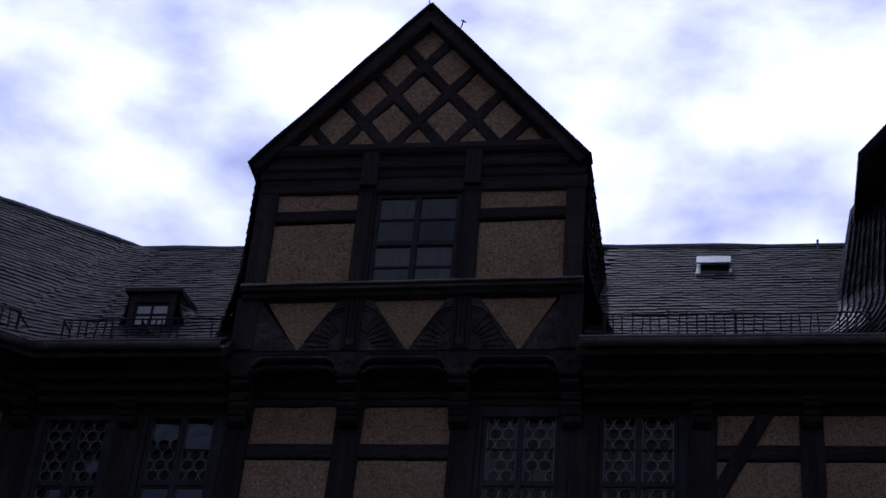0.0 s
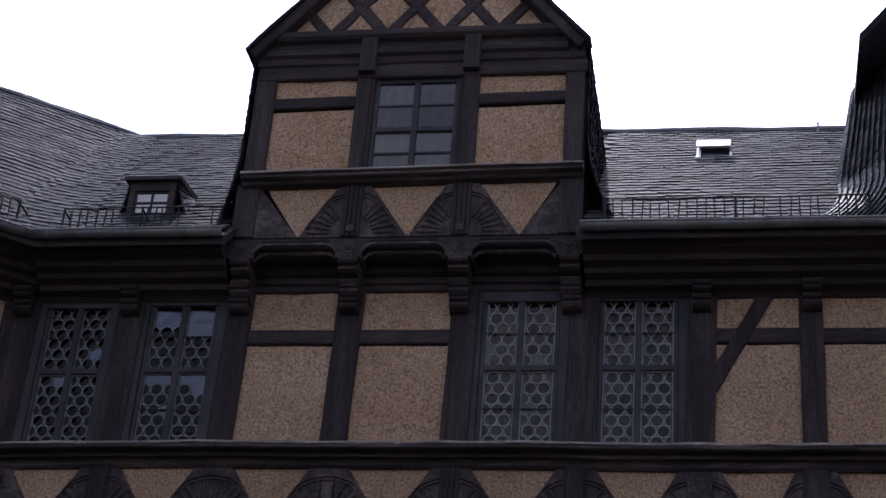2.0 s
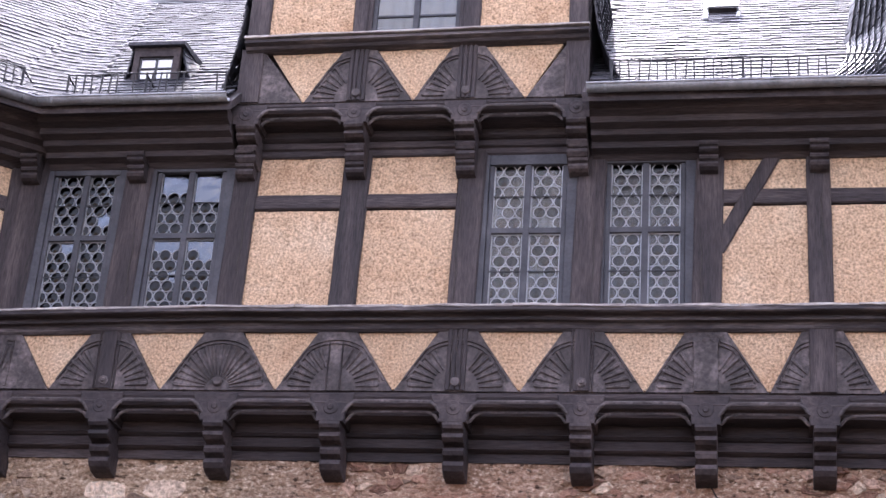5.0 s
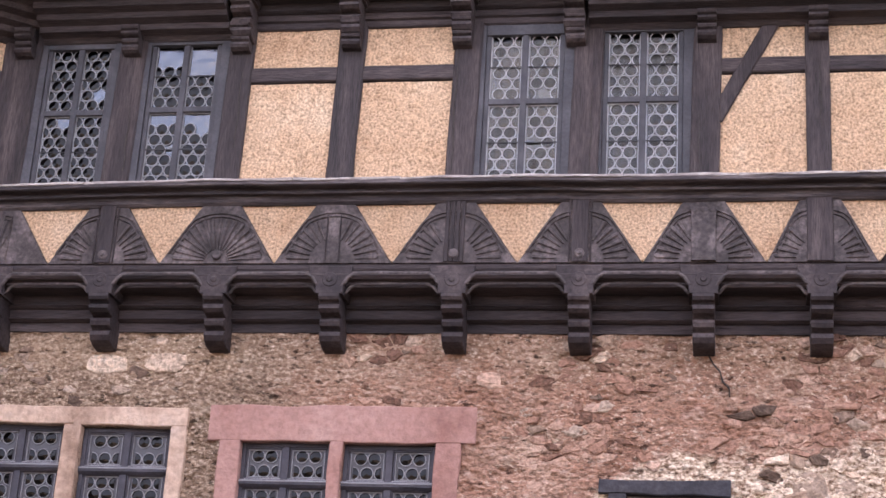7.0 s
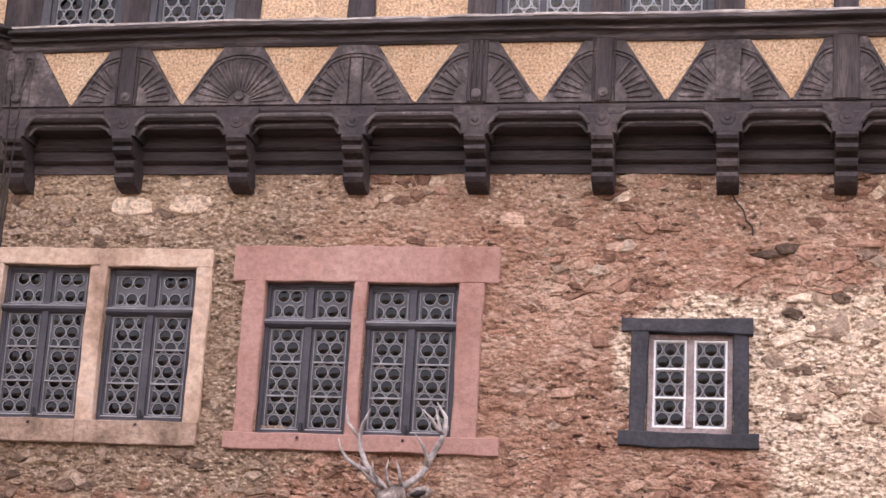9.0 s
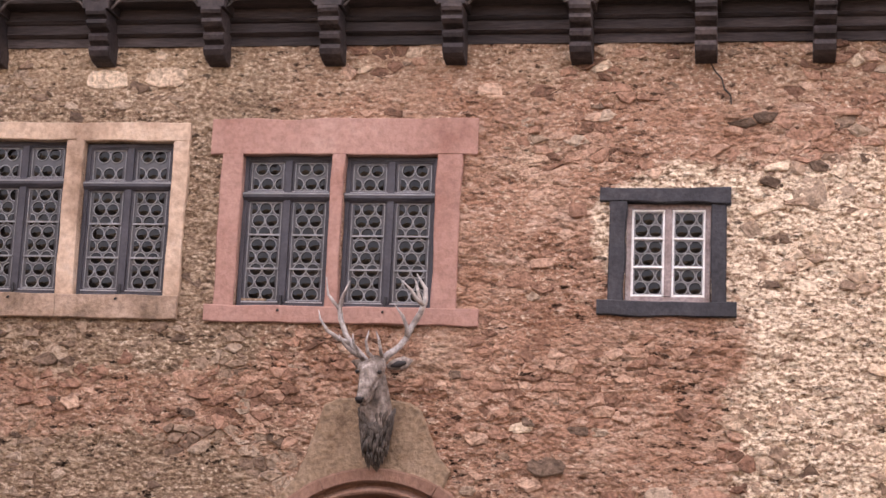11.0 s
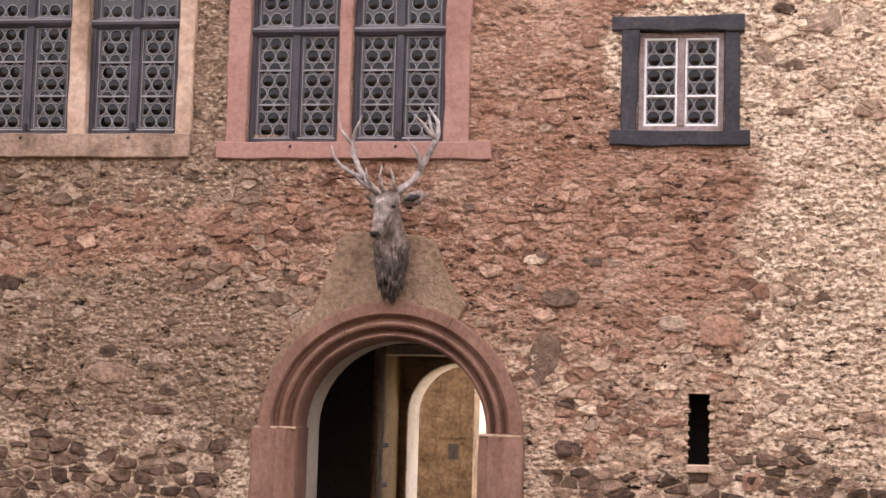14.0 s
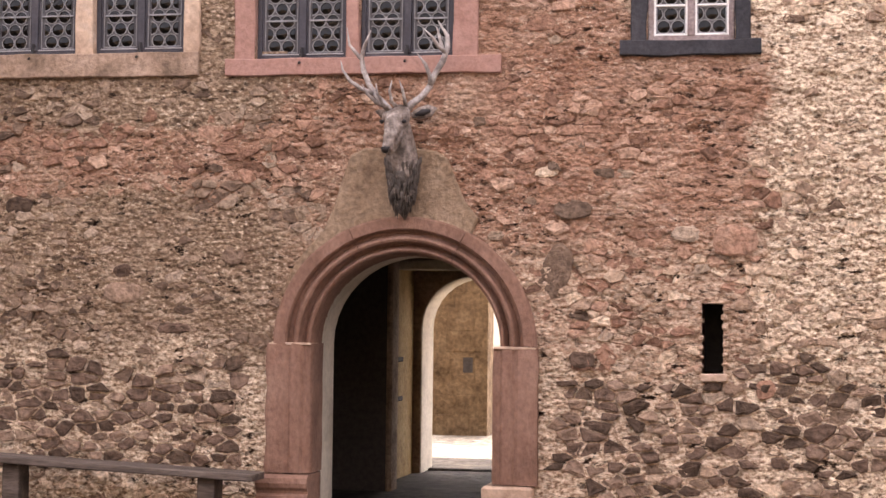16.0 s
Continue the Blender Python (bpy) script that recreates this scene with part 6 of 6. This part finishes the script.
part("side_rail", on_roof(boxm(-0.165, -0.12, 0.25, 1.0, 0.0, 0.05, 0.01), 2.345, 2.62), WHITE, hatch, "white painted rail")
part("side_rail", on_roof(boxm(0.15, 0.18, 0.35, 0.6, 0.0, 0.04, 0.01), 2.345, 2.62), ZINC, hatch)
# solid block under the lid; the opening's shade is in its dark colour
part("hatch_box", on_roof(boxm(-0.115, 0.15, 0.60, 0.98, 0.0, 0.073), 2.345, 2.62), EYE_DARK, hatch, "dark block standing for the shaded hatch opening")
part("lid", on_roof(boxm(-0.17, 0.17, 0.64, 1.0, 0.075, 0.09, 0.005), 2.345, 2.62), WHITE, hatch, "white painted lid")


sd = base("small_dormer", (-2.62, -0.36, 9.42), "small slate-cheeked dormer with a two-pane white window", "dormer", "structure")
SX0, SX1, SY, SZ0, SZ1 = -2.82, -2.39, -0.34, 9.30, 9.735
part("front_board", boxm(SX0, SX0 + 0.055, SY - 0.02, SY + 0.05, SZ0, SZ1), OAK, sd)
part("front_board", boxm(SX1 - 0.055, SX1, SY - 0.02, SY + 0.05, SZ0, SZ1), OAK, sd)
part("front_board", boxm(SX0 + 0.055, SX1 - 0.055, SY - 0.02, SY + 0.05, SZ1 - 0.09, SZ1), OAK, sd)
part("window_frame", frame_bars(bmesh.new(), SX0 + 0.055, SX1 - 0.055, SZ0 + 0.02, SZ1 - 0.09, SY, 0.018, 0.03, ((SX0 + SX1) / 2,), (9.53,), 0.02), GREY_OAKP, sd)
# opaque white sheet for the panes; their pale reflection is put into the colour
part("pane", boxm(SX0 + 0.07, SX1 - 0.07, SY + 0.012, SY + 0.018, SZ0 + 0.04, SZ1 - 0.11), WHITE, sd, "opaque white panes, pale reflection put into the colour")
back_y = 0.16
bm = bmesh.new()
rz = EAVE_Z + math.tan(SLOPE) * (back_y - EAVE_Y)
loft(bm, [[(SX0 - 0.05, SY - 0.07, SZ1 + 0.0), (SX1 + 0.05, SY - 0.07, SZ1 + 0.0), (SX1 + 0.05, SY - 0.07, SZ1 + 0.035), (SX0 - 0.05, SY - 0.07, SZ1 + 0.035)],
          [(SX0 - 0.03, back_y, rz - 0.05), (SX1 + 0.03, back_y, rz - 0.05), (SX1 + 0.03, back_y, rz + 0.03), (SX0 - 0.03, back_y, rz + 0.03)]])
bmesh.ops.recalc_face_normals(bm, faces=bm.faces)
part("slate_top", bm, SLATE, sd)
for sx, xe in ((-1, SX0), (1, SX1)):
    bm = bmesh.new()
    n = 12
    for k in range(n):
        y0, y1 = SY + (back_y - SY) * k / n, SY + (back_y - SY) * (k + 1) / n
        def top(y):
            return SZ1 + (rz - SZ1) * (y - SY) / (back_y - SY)
        def foot(y):
            return EAVE_Z + math.tan(SLOPE) * (y - EAVE_Y) - 0.02
        if top(y0) - foot(y0) < 0.02:
            continue
        m = 5
        for j in range(m):
            def pt(y, f, o):
                z = foot(y) + (top(y) - foot(y)) * f
                return (xe + sx * (0.02 + (0.12 if sx > 0 else 0.06) * max(0.0, 1 - f) ** 1.6 * min(1, (top(y) - foot(y)) / 0.2) + o), y, z)
            f0, f1 = j / m, (j + 1.15) / m
            loft(bm, [[pt(y0, f0, 0.012), pt(y1, f0, 0.012), pt(y1, f1, 0.0), pt(y0, f1, 0.0)], [pt(y0, f0, 0.0), pt(y1, f0, 0.0), pt(y1, f1, -0.012), pt(y0, f1, -0.012)]])
    bmesh.ops.recalc_face_normals(bm, faces=bm.faces)
    part("slate_cheek", bm, SLATE_I, sd)["kind"] = "stuff"

# second dormer of the same kind further along
second = copy_thing(dormer, Matrix.Translation(Vector((-0.22 + 5.92, DF, 8.9))))
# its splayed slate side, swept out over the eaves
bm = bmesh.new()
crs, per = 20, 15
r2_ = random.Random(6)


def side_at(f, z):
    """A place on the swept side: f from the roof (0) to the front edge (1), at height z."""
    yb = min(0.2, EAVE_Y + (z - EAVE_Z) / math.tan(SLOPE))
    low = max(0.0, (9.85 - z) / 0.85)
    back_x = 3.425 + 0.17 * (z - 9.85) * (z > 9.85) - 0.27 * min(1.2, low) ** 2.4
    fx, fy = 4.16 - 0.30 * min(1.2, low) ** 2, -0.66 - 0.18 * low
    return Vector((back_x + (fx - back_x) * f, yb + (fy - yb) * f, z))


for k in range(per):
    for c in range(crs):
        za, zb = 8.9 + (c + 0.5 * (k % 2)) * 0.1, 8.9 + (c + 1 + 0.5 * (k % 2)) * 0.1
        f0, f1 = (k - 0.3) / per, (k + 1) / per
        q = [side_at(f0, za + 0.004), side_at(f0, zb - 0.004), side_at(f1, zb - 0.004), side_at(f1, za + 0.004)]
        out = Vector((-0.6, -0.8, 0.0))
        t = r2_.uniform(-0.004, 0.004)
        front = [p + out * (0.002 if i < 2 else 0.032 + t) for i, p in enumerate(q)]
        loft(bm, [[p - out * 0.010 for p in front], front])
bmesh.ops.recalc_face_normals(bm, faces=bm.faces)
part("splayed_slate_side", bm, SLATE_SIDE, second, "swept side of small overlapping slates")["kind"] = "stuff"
bm = bmesh.new()
loft(bm, [[(3.425 + 0.17 * (z - 9.85) + o, y, z) for z in (9.2, 10.9)] for o, y in ((0.02, 0.18), (0.30, 2.6))], caps=False, closed=False)
part("cheek_return", bm, SLATE_I, second)
bm = bmesh.new()
loft(bm, [[(x, y, z + dz) for y, dz in ((-0.82, 0.0), (2.6, 0.0), (2.6, 0.09), (-0.82, 0.09))] for x, z in ((3.61, 10.69), (3.845, 10.975), (4.34, 11.56), (4.84, 12.16))])
bmesh.ops.recalc_face_normals(bm, faces=bm.faces)
part("slate_roof_edge", bm, SLATE_I, second)
second["label"] = "second half-timbered dormer with slate cheeks, further along"

rod = base("lightning_rod", (-0.31, DF, 12.74), "thin lightning rod on the gable tip", "lightning rod")
bm = bmesh.new()
wand(bm, [(-0.30, DF, 12.72), (-0.315, DF, 13.4)], [0.006, 0.004], 6)
part("rod", bm, IRON, rod)
clamp = base("roof_clamp", (0.07, DF - 0.1, 12.47), "small metal clamp on the dormer verge", "clamp")
bm = bmesh.new()
wand(bm, [(0.05, DF - 0.1, 12.40), (0.07, DF - 0.1, 12.50)], [0.006, 0.006], 6)
wand(bm, [(0.045, DF - 0.1, 12.50), (0.095, DF - 0.1, 12.47)], [0.007, 0.007], 6)
part("hook", bm, IRON, clamp)
vent = base("vent_pipe", main_frame(3.40, ridge_v(3.4) - 0.25), "short vent pipe near the ridge", "vent pipe")
bm = bmesh.new()
p = main_frame(3.40, ridge_v(3.4) - 0.25)
wand(bm, [p, p + Vector((0, 0, 0.15))], [0.012, 0.012], 10)
part("pipe", bm, ZINC, vent)

# crack in the wall below a bracket
bm = bmesh.new()
cr = [(2.29, 5.84), (2.33, 5.76), (2.38, 5.70), (2.40, 5.62), (2.45, 5.57), (2.455, 5.50)]
for (x0, z0), (x1, z1) in zip(cr, cr[1:]):
    timber(bm, (x0, z0), (x1, z1), 0.008, -0.032, 0.01, 0.004, 0.002, 0.05)
part("crack", bm, DARK_ROOM, wall_stone, "dark crack in the pointing")

# ---- slates ----
def on_main(u, v):
    y = EAVE_Y + v * math.cos(SLOPE)
    if u < CORNER.x + VALLEY * (y - EAVE_Y) + 0.02 or u > 3.9 or v > ridge_v(u) - 0.05 or (-1.77 < u < 1.38 if v < 0.4 else -1.68 < u < 1.26):
        return False
    return not (SX0 + 0.03 < u < SX1 - 0.03 and 0.75 < v < 1.42)


def on_wing(u, v):
    p = wing_frame(u, v)
    return v < WING_L and p.x < CORNER.x + VALLEY * (p.y - EAVE_Y) + 0.05


lay_field("slates", slate_places(main_frame, -4.5, 4.6, on_main), main_frame, 300)
lay_field("slates", slate_places(wing_frame, -1.6, 4.6, on_wing), wing_frame, 0)

# small slates laid in a sweep through the valley between the two roofs
bm = bmesh.new()
crs, per = 40, 9


def swept(f, t):
    """A place in the swept valley: f across it from the wing (0) to the main roof (1), t up it."""
    c = CORNER.lerp(RIDGE_CORNER, t)
    half = 0.40 * (1 - 0.45 * t)
    a, b = c + wdir * half, c + Vector((half, 0, 0))
    mid = c.lerp((a + b) / 2, 0.2)
    return a * (1 - f) ** 2 + mid * 2 * f * (1 - f) + b * f ** 2 + Vector((0, 0, 0.03))


for c in range(crs - 1):
    t0, t1 = c / crs, (c + 1.35) / crs
    for k in range(per):
        f0, f1 = (k + 0.5 * (c % 2)) / (per + 0.5), (k + 0.97 + 0.5 * (c % 2)) / (per + 0.5)
        q = [swept(f0, t0), swept(f1, t0), swept(f1, min(1.0, t1)), swept(f0, min(1.0, t1))]
        out = (q[1] - q[0]).cross(q[3] - q[0]).normalized()
        j = rng.uniform(-0.004, 0.004)
        top_ = [q[0] + out * (0.012 + j), q[1] + out * (0.012 + j), q[2] + out * 0.004, q[3] + out * 0.004]
        loft(bm, [[v - out * 0.007 for v in top_], top_])
bmesh.ops.recalc_face_normals(bm, faces=bm.faces)
part("valley_slates", bm, SLATE_I, roof, "small slates swept through the roof valley")["kind"] = "stuff"

# ---- rubble stones of the wall ----
rng = random.Random(11)


def blocked(x, z, w, h):
    for x0, x1, z0, z1 in HOLES + [(-3.82, -1.84, 3.73, 5.38), (-1.69, 0.57, 3.72, 5.40), (1.46, 2.52, 3.83, 4.85)]:
        if x0 - w < x < x1 + w and z0 - h < z < z1 + h:
            return True
    if in_arch(x, z, 1.03 + max(w, h) * 0.75) or (z < 1.66 and -1.36 - w < x < 0.92 + w):
        return True
    return -0.78 - w < x < 0.42 + w and 2.4 < z < 3.20 + h


def cell(seeds, i, j):
    """The irregular place of one stone: all that lies nearer to its seed than to those round it."""
    sx, sz, asp = seeds[i, j]
    poly = [(sx - 0.3, sz - 0.2), (sx + 0.3, sz - 0.2), (sx + 0.3, sz + 0.2), (sx - 0.3, sz + 0.2)]
    for di in range(-2, 3):
        for dj in range(-2, 3):
            q = seeds.get((i + di, j + dj))
            if q is None or (di == 0 and dj == 0):
                continue
            nx, nz = q[0] - sx, (q[1] - sz) * asp * asp      # courses lie flat: heights count for more
            mx, mz = (q[0] + sx) / 2, (q[1] + sz) / 2
            out = []
            for (ax, az), (bx, bz) in zip(poly, poly[1:] + poly[:1]):
                da, db = (ax - mx) * nx + (az - mz) * nz, (bx - mx) * nx + (bz - mz) * nz
                if da <= 0:
                    out.append((ax, az))
                if (da < 0 < db) or (db < 0 < da):
                    t = da / (da - db)
                    out.append((ax + (bx - ax) * t, az + (bz - az) * t))
            poly = out
            if len(poly) < 3:
                return None
    return poly


def weathered(poly, wear):
    """Knocks the corners off an outline and roughens it."""
    out = []
    for (ax, az), (bx, bz) in zip(poly, poly[1:] + poly[:1]):
        if math.hypot(bx - ax, bz - az) < 0.006:
            continue
        for t in (0.09, 0.91):
            out.append((ax + (bx - ax) * t + rng.uniform(-wear, wear), az + (bz - az) * t + rng.uniform(-wear, wear)))
    return out


def stone_geo(poly, proud, joint):
    """A split fieldstone filling its place between the joints: worn outline, bevelled uneven face, sunk into the wall."""
    cx, cz = sum(p[0] for p in poly) / len(poly), sum(p[1] for p in poly) / len(poly)
    size = max(0.03, min(max(p[0] for p in poly) - min(p[0] for p in poly), max(p[1] for p in poly) - min(p[1] for p in poly)))
    k0 = max(0.55, 1 - 2 * joint / size)
    high = max(wall_relief(px, pz) for px, pz in poly[::3] + [(cx, cz)])
    y = -high if cz < 1.6 else -(high + wall_relief(cx, cz)) / 2
    tx, tz = rng.uniform(-0.12, 0.12), rng.uniform(-0.10, 0.22)
    rel = [((x - cx), (z - cz)) for x, z in poly]
    rings = [[(cx + x * k0, y + 0.06, cz + z * k0) for x, z in rel], [(cx + x * k0, y - proud * 0.35 + x * tx + z * tz, cz + z * k0) for x, z in rel]]
    for k, f, bump in ((0.88, 0.9, 0.004), (0.55, 1.1, 0.006)):
        rings.append([(cx + x * k0 * k, y - proud * f + x * tx + z * tz + rng.uniform(-bump, bump), cz + z * k0 * k) for x, z in rel])
    return rings


def field_of(x, z):
    """Which stone the wall shows at a place: dark below, red at heart, grey-brown to one end, pale tan to the other."""
    x += noise.noise(Vector((x * 1.4, z * 1.4, 21.0))) * 0.45
    w = z + noise.noise(Vector((x * 1.6, z * 1.6, 25.0))) * 0.30
    if w < 1.42:
        return "tan" if x < -1.2 and z < 0.62 else "dark"
    if x > 2.45 and w < 5.1:
        return "tan"
    if x < -0.95 and not 2.85 < w < 3.35:
        return "tan" if w > 5.68 else "grey"
    return "tan" if (w < 2.3 or w > 5.7) and rng.random() < 0.5 else "red"


KEEP = {"dark": 0.92, "grey": 0.78, "red": 0.68, "tan": 0.42}
stones = []
for z0, z1, px, pz in ((GROUND - 0.05, 1.6, 0.165, 0.078), (1.6, 3.72, 0.128, 0.066), (3.72, 5.98, 0.145, 0.070)):
    seeds = {}
    for j in range(-1, int((z1 - z0) / pz) + 2):
        for i in range(-1, int((4.2 - WALL_L) / px) + 2):
            if rng.random() < (0.10 if z0 < 1.0 else 0.2):
                continue
            seeds[i, j] = (WALL_L + (i + 0.5 * (j % 2) + rng.uniform(-0.42, 0.42)) * px, z0 + (j + 0.5 + rng.uniform(-0.36, 0.36)) * pz, px / pz * 0.85)
    for (i, j), (sx, sz, asp) in seeds.items():
        if not (z0 < sz < z1 and WALL_L + 0.05 < sx < 4.12):
            continue
        poly = cell(seeds, i, j)
        if poly is None:
            continue
        kind = field_of(sx, sz)
        if kind == "dark" and rng.random() < (0.38 if sx > 2.0 else 0.14):
            kind = rng.choice(("tan", "grey")) if sx > 0 else "grey"
        keep = KEEP[kind] + noise.noise(Vector((sx * 1.1, sz * 1.3, 14.0))) * (0.15 if sz < 1.45 else 0.85) - 0.6 * rendered_over(sx, sz)
        wd, ht = max(p[0] for p in poly) - min(p[0] for p in poly), max(p[1] for p in poly) - min(p[1] for p in poly)
        if rng.random() > keep or wd < 0.035 or ht < 0.025 or wd > 0.42 or blocked(sx, sz, wd / 2 - 0.02, ht / 2 - 0.015):
            continue
        poly = weathered(poly, 0.0055)
        if len(poly) > 5:
            odd = kind != "dark" and rng.random() < 0.10
            proud = rng.uniform(0.002, 0.024) if kind == "dark" else rng.uniform(-0.012, 0.014)
            stones.append((sz, poly, proud, rng.uniform(0.006, 0.013) if kind == "dark" else rng.uniform(0.002, 0.008), "grey" if odd else kind))
# single large stones and patches that stand out of the rubble
for x, z, w, h, lean, kind in ((0.98, 2.2, 0.26, 0.46, -0.35, "grey"), (3.05, 4.8, 0.30, 0.27, 0.0, "grey"), (1.3, 4.68, 0.16, 0.20, 0.1, "red"), (-2.45, 2.03, 0.34, 0.19, 0.05, "dark"), (-2.47, 2.2, 0.16, 0.12, 0.3, "dark"),
                            (1.97, 2.5, 0.24, 0.13, -0.05, "grey"), (2.32, 2.45, 0.36, 0.24, 0.0, "red"), (0.92, 2.97, 0.22, 0.10, 0.1, "tan"), (1.12, 2.7, 0.30, 0.20, 0.0, "grey"), (-3.35, 2.72, 0.26, 0.15, 0.0, "dark"),
                            (-1.55, 2.33, 0.20, 0.16, 0.1, "grey"), (-2.05, 1.75, 0.34, 0.10, 0.0, "dark"), (1.2, 1.55, 0.22, 0.15, 0.0, "dark"), (2.55, 1.35, 0.16, 0.16, 0.0, "red"), (0.62, 5.62, 0.30, 0.14, 0.0, "red"), (-2.6, 5.72, 0.40, 0.17, 0.0, "tan"), (-2.1, 5.75, 0.36, 0.19, 0.0, "tan")):
    poly = []
    for k in range(11):
        a = 2 * math.pi * k / 11
        u, v = math.copysign(abs(math.cos(a)) ** 0.75, math.cos(a)) * w / 2 * rng.uniform(0.85, 1.1), math.copysign(abs(math.sin(a)) ** 0.75, math.sin(a)) * h / 2 * rng.uniform(0.85, 1.1)
        poly.append((x + u * math.cos(lean) - v * math.sin(lean), z + u * math.sin(lean) + v * math.cos(lean)))
    stones.append((z, poly, 0.012, 0.004, kind))
stones.sort(key=lambda q: q[0])


def skin(n, o=0):
    """Faces over four rings of n points, the last one capped."""
    return [[o + r * n + i, o + r * n + (i + 1) % n, o + (r + 1) * n + (i + 1) % n, o + (r + 1) * n + i] for r in range(3) for i in range(n)] + [[o + 3 * n + i for i in range(n)]]


rest = {kind: ([], []) for kind in KEEP}
singles = 0
for z, poly, proud, joint, kind in stones:
    rings = stone_geo(poly, proud, joint)
    n = len(poly)
    if singles < 300 and kind == "dark":
        me = bpy.data.meshes.new("stone")
        me.from_pydata(sum(rings, []), [], skin(n))
        me.materials.append(STONE_P)
        ob = new("stone", me)
        ob.parent = wall_stone
        singles += 1
    else:
        rv, rf = rest[kind]
        rf += skin(n, len(rv))
        rv += sum(rings, [])
for kind, mat, label in (("dark", STONE_D, "dark rubble stones bedded in pale mortar"), ("grey", STONE_GREY, "grey-brown rubble stones in old render"), ("red", STONE_RED, "weathered red rubble stones in flush pointing"), ("tan", STONE_TAN, "pale tan rubble stones in crumbling lime")):
    me = bpy.data.meshes.new("rubble_stones")
    me.from_pydata(rest[kind][0], [], rest[kind][1])
    me.materials.append(mat)
    ob = new("rubble_stones", me)
    ob.parent = wall_stone
    tagged(ob, label, kind="stuff")
